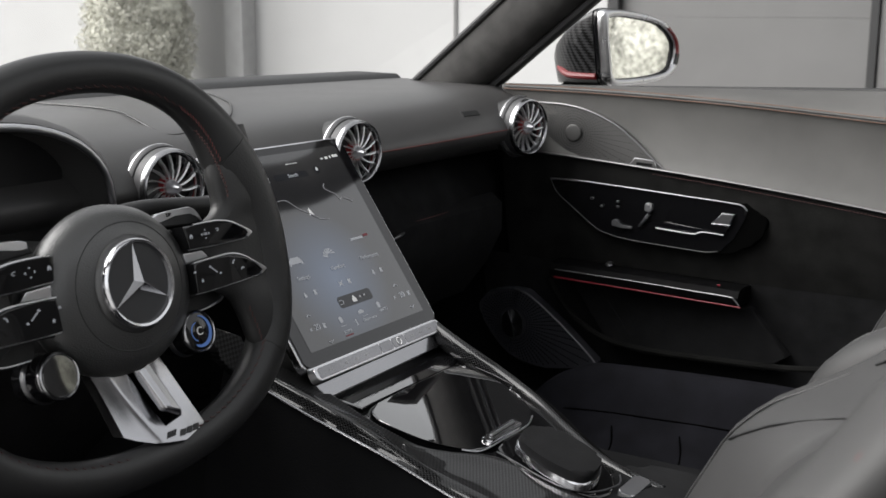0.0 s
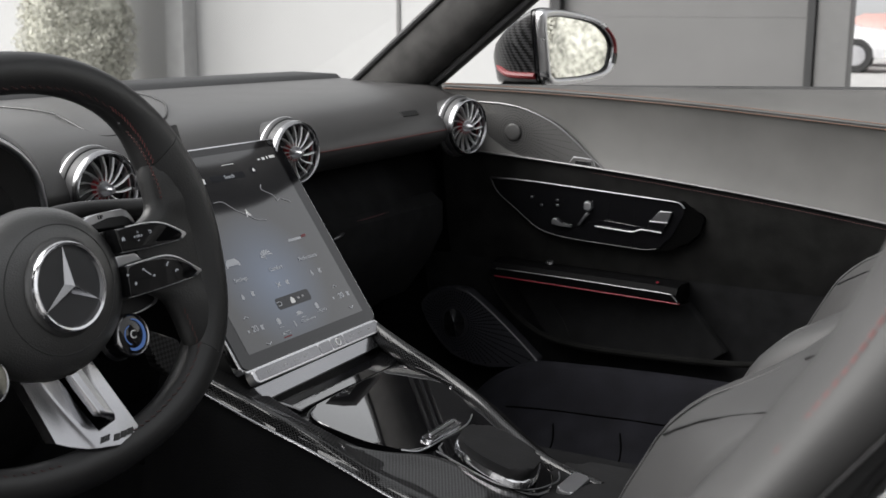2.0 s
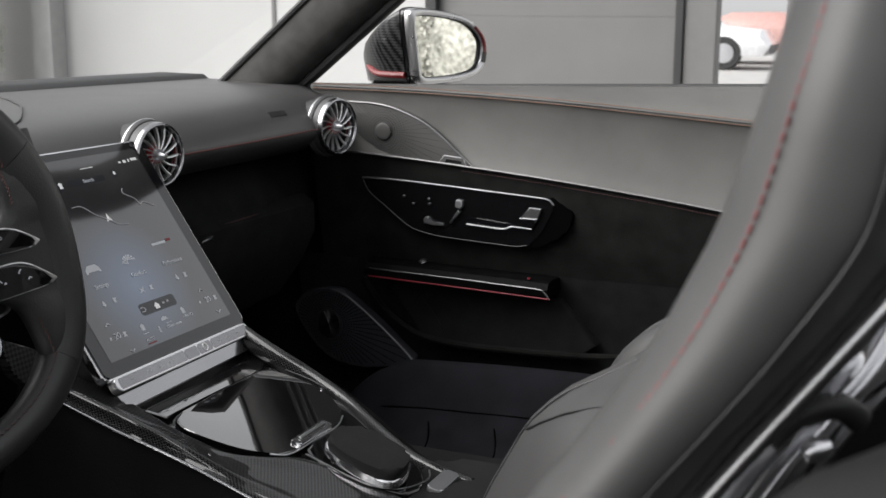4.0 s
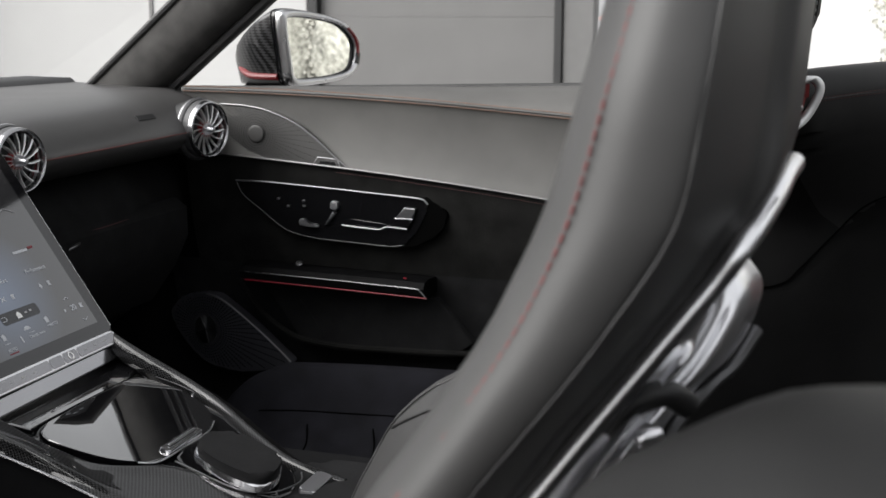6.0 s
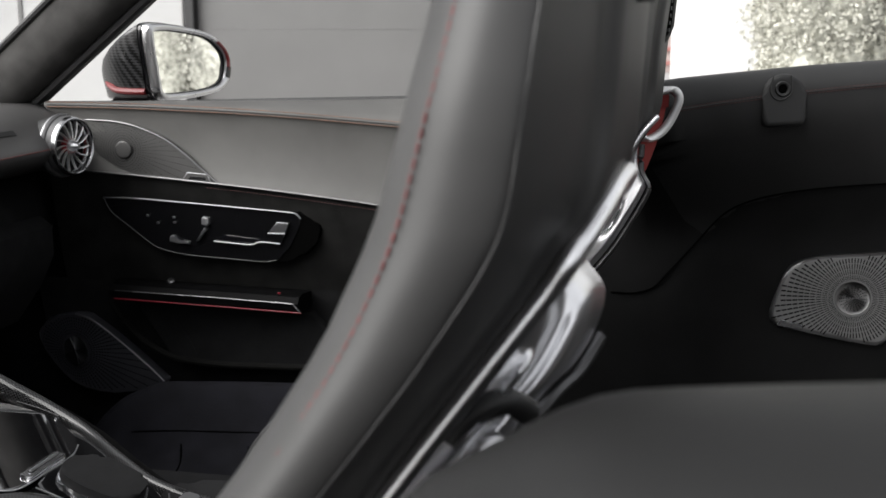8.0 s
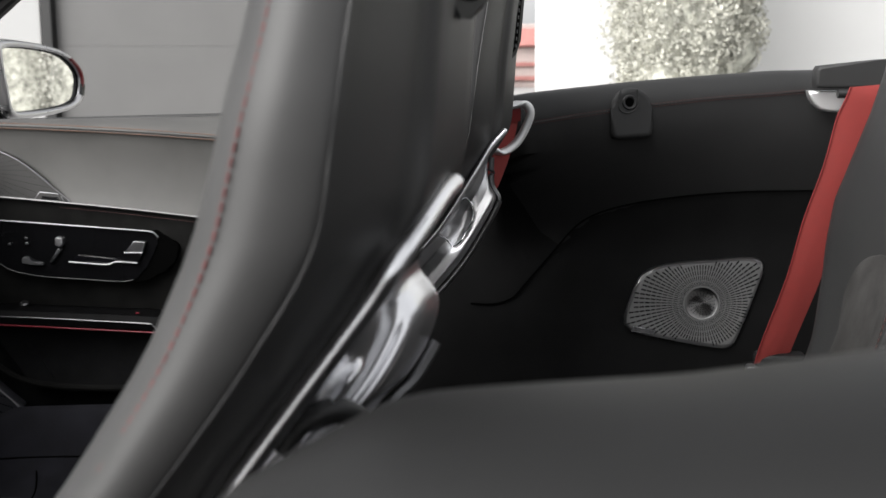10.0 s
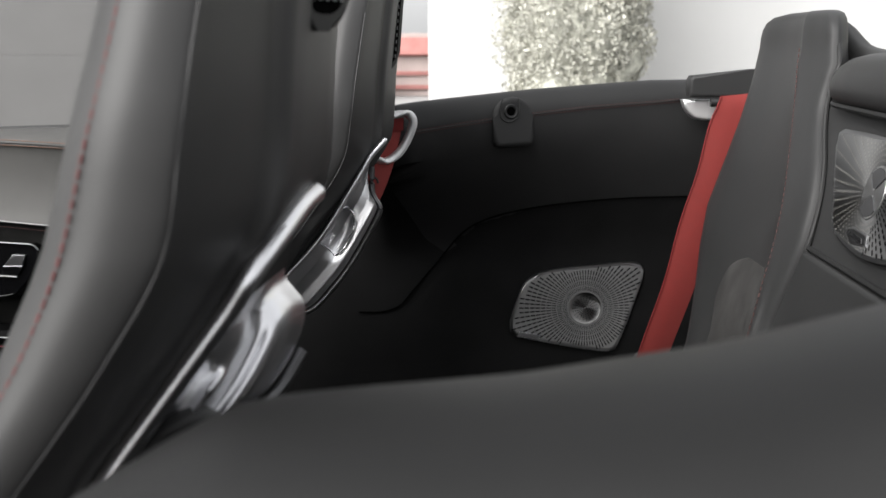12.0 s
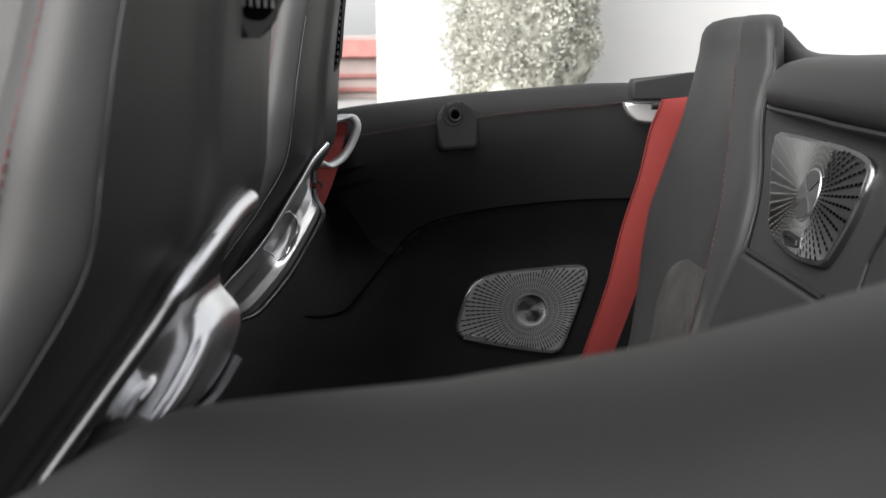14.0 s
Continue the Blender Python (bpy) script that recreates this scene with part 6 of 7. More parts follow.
part("key_edge", tube([(0.2785, 0.6865, 0.7622), (0.3070, 0.6865, 0.7622)], 0.0008, 6), STRIP, rec, "bright key edge")
part("key_edge", tube([(0.2935, 0.6865, 0.7790), (0.3120, 0.6865, 0.7782)], 0.0006, 6), STRIP, rec, "bright key edge")
# arm rest with light line
arm = part("arm_rest", loft([[V(x, y - 0.004 * (x > 0.3), z - 0.022 * (x - 0.03)) for y, z in ((0.735, 0.672), (0.69, 0.677), (0.672, 0.674), (0.665, 0.665), (0.667, 0.655), (0.675, 0.6505), (0.735, 0.648))] for x in (0.02, 0.1, 0.2, 0.3, 0.322, 0.333)]), CARBONDARK, door, "carbon fibre pull shelf", 40)
part("arm_edge", tube([(0.03, 0.6660, 0.6660), (0.18, 0.6645, 0.6630), (0.25, 0.6630, 0.6610), (0.318, 0.660, 0.6595), (0.328, 0.660, 0.656), (0.336, 0.660, 0.6475)], (0.0006, 0.0013), 6), DULL, arm, "metal edge")
part("light_line", tube([(0.028, 0.6665, 0.6530), (0.19, 0.6655, 0.6487), (0.338, 0.6615, 0.6452)], 0.0011, 8), REDLED, arm, "red light line")
part("lock_lamp", rbox((0.300, 0.672, 0.6725), (0.005, 0.003, 0.0025), 0.0006), REDLED, arm, "tiny red lamp")
part("shelf_knob", lathe([(0.0, 0.003), (0.0055, 0.002), (0.007, 0.0), (0.0, -0.004)], (0.112, 0.695, 0.679), (0, -0.4, 1), 16), DULL, arm, "small metal knob")
# lower panel with pocket
part("lower_panel", surf(lambda u, v: V(-0.14 + 1.0 * u, 0.7245 + 0.035 * math.sin(v * 2.6), 0.67 - 0.38 * v), 16, 10), SUEDE, door, "black lower panel")
part("pocket", plate([(0.03, 0.640), (0.336, 0.632), (0.395, 0.562), (0.36, 0.535), (0.16, 0.530), (0.10, 0.540)], lambda u, v, w: V(u, 0.722 - w, v), 0.02, 0.004, 0), SUEDE, door, "dark door pocket")
part("pocket_rim", tube([(-0.006, 0.716, 0.636), (0.022, 0.712, 0.602), (0.050, 0.710, 0.577), (0.10, 0.708, 0.552), (0.17, 0.707, 0.5435), (0.28, 0.707, 0.545), (0.39, 0.708, 0.549), (0.45, 0.71, 0.555)], 0.005, 8), DOORSUEDE, door, "soft pocket rim")
part("pocket_rib", tube([(0.099, 0.72, 0.6127), (0.128, 0.718, 0.577), (0.140, 0.717, 0.554)], 0.0014, 6), SUEDE, door)
# low loudspeaker
LO = [(-0.150, 0.560), (-0.138, 0.585), (-0.1155, 0.602), (-0.057, 0.612), (-0.030, 0.600), (0.020, 0.564), (0.070, 0.522), (0.086, 0.505), (0.050, 0.491), (-0.035, 0.481), (-0.100, 0.506)]
ls = part("low_loudspeaker", plate(LO, lambda u, v, w: V(u, 0.712 - w + 0.25 * max(0, -0.06 - u), v), 0.02, 0.004, 3), PERF, door, "black loudspeaker grille")
# Bright metal line added for the soft highlight along the grille's edge.
part("speaker_edge_highlight", tube([(-0.066, 0.7105, 0.613), (-0.032, 0.709, 0.6015), (0.020, 0.709, 0.5645), (0.070, 0.709, 0.5225), (0.086, 0.709, 0.507)], 0.0020, 8), STRIP, ls, "silver edge line")
# The turned disc's bow-tie sheen, painted as lighter and darker sectors.
for k in range(4):
    a = radians(20 + 90 * k)
    part("disc_sheen_sector", plate([(-0.072, 0.550)] + [(-0.072 + 0.023 * math.cos(a + q), 0.550 + 0.023 * math.sin(a + q)) for q in (0, 0.35, 0.7, 1.05, 1.4, 1.57)], lambda u, v, w: V(u, 0.709 - w + 0.25 * max(0, -0.06 - u) + (0.5, -0.5)[k % 2] * 0.35 * (v - 0.550), v), 0.003, 0.0), (DULL, SATINDARK)[k % 2], ls, "turned metal disc")
lh = part("speaker_perforation", holes([(-0.03 + (a + 0.03) * 0.96, 0.545 + (b - 0.545) * 0.94) for a, b in LO], (-0.072, 0.550), lambda u, v, w: V(u, 0.7112 + 0.25 * max(0, -0.06 - u), v), 34, 64, 0.0048, 0.003, 0.03), HOLE, ls, "rows of small holes")
lh["kind"] = "stuff"

# ---- rear side panels ----
def side_y(x, z):
    top = mix([(0.56, 0.74), (0.76, 0.73), (0.80, 0.66), (0.84, 0.53), (0.87, 0.535), (0.93, 0.575), (1.02, 0.612), (1.14, 0.635), (1.26, 0.655), (1.5, 0.665)], x)
    k = min(1, max(0, (0.97 - z) / 0.2))
    return top + (0.715 - top) * (k * k * (3 - 2 * k))


def panel_top(x):
    return mix([(0.84, 0.99), (0.86, 1.0), (0.89, 1.004), (1.06, 1.02), (1.22, 1.031), (1.5, 1.034)], x)


sp = thing("side_panel", (1.1, 0.7, 0.5), "black leather trim panel with loudspeaker beside the rear seat", "side panel", "rear side panels")


def far_panel(u, v):
    kk = min(1, max(0, (v - 0.53) / 0.08))
    x0 = 0.845 - 0.28 * kk * kk * (3 - 2 * kk)
    x = x0 + (1.465 - x0) * u
    zt = panel_top(x)
    y0 = side_y(x, 1.0)
    if v < 0.3:
        a = v / 0.3
        return V(x, 0.80 - (0.80 - y0 - 0.035) * a, zt - 0.012 * (1 - a) ** 2)
    if v < 0.5:
        a = (v - 0.3) / 0.2 * math.pi / 2
        return V(x, y0 + 0.035 - 0.035 * math.sin(a), zt - 0.035 * (1 - math.cos(a)))
    k = (v - 0.5) / 0.5
    z = (zt - 0.035) * (1 - k) + 0.42 * k
    return V(x, side_y(x, z), z)


part("cover", surf(far_panel, 44, 50), DARKSKIN, sp, "", 60)
SL = [(0.893, 0.965), (0.94, 0.971), (0.995, 0.978), (1.057, 0.985), (1.135, 0.993), (1.213, 0.998), (1.262, 1.002)]
for dz in (0.0, 0.004):
    part("panel_stitch", stitches([(x, side_y(x, z) - 0.0012, z + dz) for x, z in SL], 0.0005, 0.0034, 0.0022, (0, -1, 0)), FADED, sp, "red stitching")
part("panel_seam", tube([(x, side_y(x, z) - 0.0002, z + 0.002) for x, z in SL], 0.0011, 6), PLASTIC, sp, "dark seam")
SEAM = [(0.800, 0.688), (0.835, 0.688), (0.862, 0.698), (0.8776, 0.7154), (0.92, 0.766), (0.954, 0.808), (0.987, 0.830), (1.037, 0.845), (1.103, 0.8555), (1.186, 0.8625), (1.27, 0.8642), (1.46, 0.866)]
# Below the seam the cabin's shade is painted into the suede.
part("lower_cover", surf(lambda u, v: (lambda x: (lambda z: V(x, side_y(x, z) - 0.003 * min(1, v * 12), z))(mix(SEAM, x) * (1 - v) + 0.40 * v))(0.864 + 0.595 * u), 40, 24), LOWSKIN, sp, "black suede lower panel with the seats' shade painted in", 60)
# Dark overlay for the shade next to the passenger seat, also above the seam.
part("lower_cover", surf(lambda u, v: (lambda x, z: V(x, side_y(x, z) - 0.0022, z))(0.575 + 0.355 * u, mix([(0.575, 0.93), (0.84, 0.92), (0.87, 0.86), (0.90, 0.80), (0.93, 0.778)], 0.575 + 0.355 * u) * (1 - v) + 0.40 * v), 40, 16), LOWSKIN, sp, "black suede lower panel with the seats' shade painted in", 60)
part("lower_seam", tube([(x, side_y(x, z) - 0.0035, z) for x, z in SEAM], 0.0012, 6), HOLE, sp, "dark curved seam")
# coat hook
KO = [(-0.020, -0.036), (-0.026, -0.033), (-0.0285, -0.026)] + [(-0.0285 * math.cos(math.pi * i / 14), 0.004 + 0.028 * math.sin(math.pi * i / 14)) for i in range(15)] + [(0.0295, -0.026), (0.027, -0.033), (0.021, -0.036)]
kp = frame_at((1.024, 0.607, 0.979), (0.97, 0.22, 0.06), (-0.05, 0.12, 0.99), (0.2, -0.97, 0.12))
hook = part("hook_plate", plate(KO, lift(kp, 0.004), 0.03, 0.006, 0, 4), DARKSKIN, sp, "black cover plate")
part("hook_groove", tube([kp(a - 0.003, b, 0.0046) for a, b in ((-0.0115, 0.029), (-0.0150, 0.018), (-0.0135, 0.004), (-0.003, -0.002), (0.0095, 0.004), (0.0125, 0.018), (0.0115, 0.029))], 0.0011, 6), PIPING, hook, "fine groove")
part("socket_ring", lathe([(0.0055, 0.004), (0.0068, 0.0062), (0.0088, 0.0066), (0.0100, 0.0055), (0.0105, 0.002)], kp(-0.003, 0.012, 0), (0.2, -0.97, 0.12), 28), PLASTIC, hook, "black socket ring")
part("socket_hole", lathe([(0.0, 0.0046), (0.006, 0.0046), (0.006, 0.003)], kp(-0.003, 0.012, 0), (0.2, -0.97, 0.12), 20), HOLE, hook, "dark hole")
# side loudspeaker
QO = [(1.026, 0.660), (1.036, 0.705), (1.052, 0.738), (1.085, 0.752), (1.15, 0.760), (1.205, 0.764), (1.2205, 0.758), (1.222, 0.742), (1.205, 0.69), (1.186, 0.638), (1.172, 0.629), (1.12, 0.636), (1.06, 0.647)]
qs = part("loudspeaker", plate(QO, lambda u, v, w: V(u, 0.704 - w, v), 0.03, 0.004, 3, 3), SATINDARK, sp, "grey metal loudspeaker grille")
QI = [(1.13 + (a - 1.13) * 0.95, 0.70 + (b - 0.70) * 0.92) for a, b in QO]
part("grille_face", plate(QI, lambda u, v, w: V(u, 0.7025 - w, v), 0.004, 0.001, 3), SPKFACE, qs, "dark grille face")
qh = part("slot_pattern", holes(QI, (1.137, 0.696), lambda u, v, w: V(u, 0.7012, v), 14, 84, 0.0080, 0.0068, 0.030, 0.30), HOLE, qs, "radial rows of slots")
qh["kind"] = "stuff"
part("centre_disc", lathe([(0.0, 0.0), (0.012, 0.0), (0.021, 0.0), (0.0235, 0.0012), (0.0245, 0.0), (0.0245, -0.004)], (1.137, 0.702, 0.696), (0, -1, 0), 36), TURNEDY, qs, "turned centre disc")
qd = part("disc_perforation", holes([(1.137 + 0.02 * math.cos(6.2832 * i / 20), 0.696 + 0.02 * math.sin(6.2832 * i / 20)) for i in range(20)], (1.137, 0.696), lambda u, v, w: V(u, 0.7000, v), 6, 22, 0.003, 0.0016, 0.003), HOLE, qs, "tiny holes")
qd["kind"] = "stuff"
part("name_bar", plate([(1.036, 0.652), (1.040, 0.661), (1.072, 0.655), (1.070, 0.648)], lambda u, v, w: V(u, 0.7005 - w, v), 0.002, 0.0005), KEYMETAL, qs, "small bar of writing")
# belt guide at the front of the panel
bg = thing("belt_guide", (0.87, 0.515, 0.96), "silver belt guide loop on the side panel", "belt guide")
part("loop", tube([(0.842, 0.505, 0.984), (0.866, 0.511, 0.992), (0.884, 0.516, 0.993), (0.8915, 0.518, 0.982), (0.884, 0.517, 0.960), (0.872, 0.513, 0.942), (0.856, 0.507, 0.933), (0.842, 0.503, 0.936)], 0.0042, 10, False, 1.4, (1, 0, 0)), MATTSILVER, bg, "satin silver loop")
# Dark slab behind the loop, in place of the shade in its opening.
part("loop_shade", plate([(0.846, 0.980), (0.880, 0.986), (0.880, 0.965), (0.866, 0.944), (0.85, 0.94)], lambda u, v, w: V(u, 0.524 - w, v), 0.01, 0.001), PLASTIC, bg, "dark plate painted as the shade inside the loop")
fb = thing("seat_belt", (0.85, 0.51, 0.9), "red seat belt hanging from the silver guide", "seat belt", "seat belts")
part("webbing", surf(lambda u, v: smooth([(0.862, 0.520, 0.986), (0.856, 0.512, 0.955), (0.845, 0.500, 0.915), (0.826, 0.486, 0.875), (0.79, 0.49, 0.84), (0.70, 0.54, 0.76), (0.62, 0.6, 0.66)], 5)[min(int(u * 30 + 0.5), 30)] + V(0.016, 0.004, -0.002) * (2 * v - 1), 30, 4), REDBELT, fb)
part("webbing_fold", surf(lambda u, v: V(0.849 + 0.030 * u, 0.513 + 0.004 * u, 0.968 + 0.016 * v + 0.004 * u), 4, 3), REDDARK, fb, "folded dark red webbing")
part("belt_stop", tube([(0.842 + 0.005 * math.cos(a), 0.492, 0.906 + 0.007 * math.sin(a)) for a in (6.2832 * i / 10 for i in range(8))], 0.0016, 6), PLASTIC, fb, "small black stop ring")

# near side panel
np_ = thing("side_panel", (1.1, -0.7, 0.5), "smooth black leather trim panel behind the driver door", "side panel", "rear side panels")


def near_ridge(x):
    return mix([(0.80, 0.89), (0.825, 0.930), (0.84, 0.945), (0.86, 0.957), (0.875, 0.966), (0.887, 0.9715), (0.90, 0.9745), (0.93, 0.9775), (0.97, 0.981), (1.035, 0.9915), (1.09, 1.006), (1.14, 1.02), (1.5, 1.05)], x)


def near_panel(u, v):
    x = 0.80 + 0.69 * u ** 1.15
    zr = near_ridge(x)
    a = radians(-100 + 190 * v)
    y = -0.69 + 0.085 * math.sin(a) + 0.0 * u
    z = zr - 0.05 * (1 - math.cos(a)) - 0.02 * abs(math.sin(a)) ** 3
    if v > 0.98 or v < 0.02:
        z -= 0.25
    return V(x, y, z)


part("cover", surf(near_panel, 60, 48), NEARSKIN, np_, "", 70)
part("inner_face", surf(lambda u, v: V(0.83 + 0.65 * u, -0.606, 0.88 - 0.5 * v), 6, 6), LEATHER, np_)

# ---- rear seat ----
rs = thing("rear_bench", (1.3, 0.27, 0.4), "black leather rear seat with headrest, red stitching and suede middle", "rear seat", "rear seats")


def seat_plane(z):
    return 1.31 + (z - 1.05) * 0.3


YL = [(0.45, 0.32), (0.745, 0.352), (0.803, 0.397), (0.837, 0.432), (0.884, 0.462), (0.925, 0.455), (0.991, 0.446), (1.035, 0.452), (1.087, 0.474)]
YS = [(0.45, 0.085), (0.808, 0.090), (0.855, 0.100), (0.883, 0.105), (0.924, 0.121), (0.97, 0.155), (1.013, 0.191), (1.053, 0.225), (1.085, 0.242)]
YR = [(0.45, 0.06), (0.817, 0.072), (0.869, 0.060), (0.896, 0.057), (0.936, 0.068), (0.966, 0.089), (1.0, 0.126), (1.024, 0.147), (1.062, 0.150), (1.085, 0.180)]
rings = []
for i in range(44):
    z = 0.45 + (1.075 - 0.45) * i / 43
    a, m, b = mix(YL, z), mix(YS, z), mix(YR, z)
    sec = [(a - 0.02, 0.066), (a + 0.001, 0.058), (a + 0.004, 0.043), (a - 0.002, 0.020), (a - 0.014, 0.003), (a - 0.04, -0.004), (m + (a - m) * 0.5, 0.001), (m + 0.035, -0.003), (m + 0.006, -0.0095), (m - 0.006, -0.0095), (b + (m - b) * 0.55, -0.0060), (b + 0.007, -0.003), (b + 0.001, 0.002), (b + 0.003, 0.009), (b + 0.03, 0.024), (b + 0.09, 0.040), (b + (a - b) * 0.6, 0.055)]
    rings.append([V(seat_plane(z) + q.y, q.x, z) for q in smooth([(y_, d_, 0) for y_, d_ in sec], 3)])
last = rings[-1]
ctr = sum(last, V(0, 0, 0)) / len(last)
for k, h in ((0.988, 0.011), (0.955, 0.021), (0.89, 0.029), (0.76, 0.0350), (0.5, 0.0385), (0.2, 0.0395)):
    rings.append([ctr + V((p.x - ctr.x) * (1 - (1 - k) * 0.7) + 0.02 * (1 - k), (p.y - ctr.y) * k, h) for p in last])
rb = part("backrest", loft(rings), REARSKIN, rs, "", 70)
part("backrest_stitch", stitches([(seat_plane(z) - 0.0103 + dx_, y, z) for z, y, dx_ in ((0.70, 0.088, 0), (0.78, 0.089, 0), (0.808, 0.090, 0), (0.855, 0.100, 0), (0.883, 0.105, 0), (0.924, 0.121, 0), (0.97, 0.155, 0), (1.013, 0.191, 0), (1.040, 0.2145, -0.0004), (1.053, 0.225, -0.0012), (1.066, 0.232, -0.0022), (1.075, 0.2365, -0.003))], 0.0006, 0.0040, 0.0024, (-1, 0, 0)), FADED, rb, "red stitching")
part("side_piping", tube([(seat_plane(z) + 0.032, mix(YL, z) + 0.003, z) for z in (0.70, 0.745, 0.803, 0.837, 0.884, 0.925, 0.96, 0.991, 1.02, 1.05)], 0.0022, 8), PIPING, rb, "black piping")
part("seam_piping", tube([(seat_plane(z) + 0.006, mix(YR, z), z) for z in (0.70, 0.77, 0.817, 0.86, 0.896, 0.936, 0.966, 1.0, 1.03, 1.06, 1.085)], 0.0025, 8), PIPING, rb, "black piping")
part("suede_inset", surf(lambda u, v: (lambda z: (lambda y0, y1: V(seat_plane(z) - 0.0035 - 0.003 * min(1, 8 * min(u, 1 - u, 1 - v)) - (0.004 if u < 0.1 else 0.0), y0 + (y1 - y0) * u, z))(mix(YS, z) + 0.010 + 0.0 * v, mix([(0.6, 0.25), (0.772, 0.240), (0.81, 0.268), (0.841, 0.256), (0.859, 0.214), (0.866, 0.165)], z)))(0.60 + 0.262 * v), 16, 30), SUEDEGREY, rb, "grey suede inset", 60)
part("cushion", rbox((1.08, 0.22, 0.50), (0.32, 0.34, 0.12), 0.05, None, 4), REARSKIN, rs)
ob2 = copy_thing(rs, Matrix.Translation(V(1.3, -0.27 - 0.255, 0.4)))

blk = thing("rear_bulkhead", (1.36, 0, 0.6), "black leather rear bulkhead with centre loudspeaker", "bulkhead")
on_blk = frame_at((1.312, 0, 1.05), (0, 1, 0), (0.3, 0, 1), (-1, 0, 0.3))
part("panel", plate([(0.17, -0.50), (0.17, -0.03), (0.10, -0.028), (-0.40, -0.032), (-0.40, -0.5)], lift(on_blk, -0.006), 0.06, 0.004), REARSKIN, blk)
part("lower_panel", plate([(0.10, -0.5), (0.075, -0.168), (0.066, -0.164), (-0.135, -0.167), (-0.150, -0.172), (-0.165, -0.5)], lift(on_blk, -0.001), 0.012, 0.005, 0, 3), REARSKIN, blk, "lower leather panel")
part("panel_groove", tube([on_blk(u, v, -0.0045) for u, v in ((0.075, -0.161), (-0.04, -0.162), (-0.150, -0.1635))], 0.0028, 6), PIPING, blk, "dark groove")
part("panel_groove", tube([on_blk(u, v, -0.0052) for u, v in ((-0.222, -0.036), (-0.2163, -0.0895), (-0.2049, -0.1201), (-0.2032, -0.1477), (-0.20, -0.3))], 0.0022, 6), PIPING, blk, "dark groove")
secs = []
for y, x0, top, low_ in ((0.210, 1.340, 1.040, 1.0300), (0.19, 1.330, 1.0470, 1.0285), (0.165, 1.319, 1.0545, 1.0275), (0.13, 1.3045, 1.0625, 1.0265), (0.10, 1.2950, 1.0670, 1.0260), (0.07, 1.2895, 1.0695, 1.0255), (0.03, 1.2875, 1.0710, 1.0250), (-0.05, 1.2870, 1.0720, 1.0235), (-0.15, 1.2870, 1.0722, 1.0205), (-0.6, 1.2870, 1.0725, 1.0150)):
    q = top - low_
    secs.append([V(x0 + x_, y, z_) for x_, z_ in ((0.013, low_ - 0.004), (0.0045, low_), (0.0005, low_ + 0.12 * q), (0.0, low_ + 0.30 * q), (0.002, low_ + 0.52 * q), (0.0075, low_ + 0.74 * q), (0.017, low_ + 0.90 * q), (0.031, top - 0.0008), (0.053, top), (0.15, top + 0.001), (0.21, 1.0), (0.05, 1.0))])
part("top_cover", loft(secs), REARSKIN, blk, "rounded leather cover", 50)
part("cover_seam", tube([(1.322, 0.165, 1.0245), (1.2995, 0.10, 1.0230), (1.2940, 0.05, 1.0220), (1.2925, -0.05, 1.0200), (1.2925, -0.15, 1.0170), (1.2925, -0.6, 1.012)], 0.0028, 6), PIPING, blk, "dark seam")
part("head_fairing", loft([[V(1.350, y, 1.03), V(1.354, y, z - 0.010), V(1.362, y, z - 0.002), V(1.370, y, z), V(1.377, y, z - 0.005), V(1.388, y, 1.05 + 0.4 * (z - 1.05)), V(1.42, y, 1.05), V(1.45, y, 1.0)] for y, z in ((0.39, 1.1115), (0.36, 1.1110), (0.327, 1.1080), (0.306, 1.1053), (0.286, 1.1010), (0.2525, 1.0888), (0.2206, 1.0785), (0.195, 1.0747), (0.171, 1.0727), (0.14, 1.0718), (0.05, 1.0710))]), REARSKIN, blk, "leather fairing behind the headrest", 60)
part("fairing_piping", tube([(1.340, 0.205, 1.052), (1.345, 0.218, 1.070), (1.350, 0.236, 1.088), (1.354, 0.262, 1.102)], 0.0026, 6), PIPING, blk, "dark piping")
BO = [(0.070, -0.0505), (0.030, -0.049), (-0.0164, -0.049), (-0.08, -0.0500), (-0.134, -0.0523), (-0.1575, -0.0567), (-0.1665, -0.0655), (-0.1655, -0.085), (-0.160, -0.106), (-0.1440, -0.136), (-0.1286, -0.1430), (-0.0714, -0.1464), (-0.0107, -0.1393), (0.0085, -0.1335), (0.030, -0.110), (0.0531, -0.0846), (0.073, -0.060)]
bs = part("loudspeaker", plate(BO, lift(on_blk, -0.001), 0.008, 0.003, 3, 3), SATINDARK, blk, "grey metal loudspeaker grille")
BI = [(-0.055 + (u + 0.055) * 0.945, -0.096 + (v + 0.096) * 0.925) for u, v in BO]
part("grille_face", plate(BI, lift(on_blk, -0.0004), 0.003, 0.0006, 3), GRILLEX, bs, "brushed grille face")
BM = (-0.0615, -0.0946)
# All are holes; on the left half their glints are painted as bright dots.
left_half = [(0.09, -0.03), (BM[0] - 0.02, -0.03), (BM[0] - 0.02, -0.16), (0.09, -0.16)]
bh = part("dot_pattern", holes([q for q in BI], BM, lambda u, v, w: on_blk(u, v, 0.0002) if inside((u, v), left_half) else on_blk(u, v, -0.003), 22, 60, 0.0050, 0.0020, 0.027, 0.9), DOTS, bs, "radial rows of holes painted bright as glints")
bh["kind"] = "stuff"
bq = part("slot_pattern", holes([(u, v) for u, v in BI], BM, lambda u, v, w: on_blk(u, v, 0.0002) if not inside((u, v), left_half) else on_blk(u, v, -0.003), 14, 60, 0.0078, 0.0052, 0.028, 0.42), HOLE, bs, "radial rows of dark slots")
bq["kind"] = "stuff"
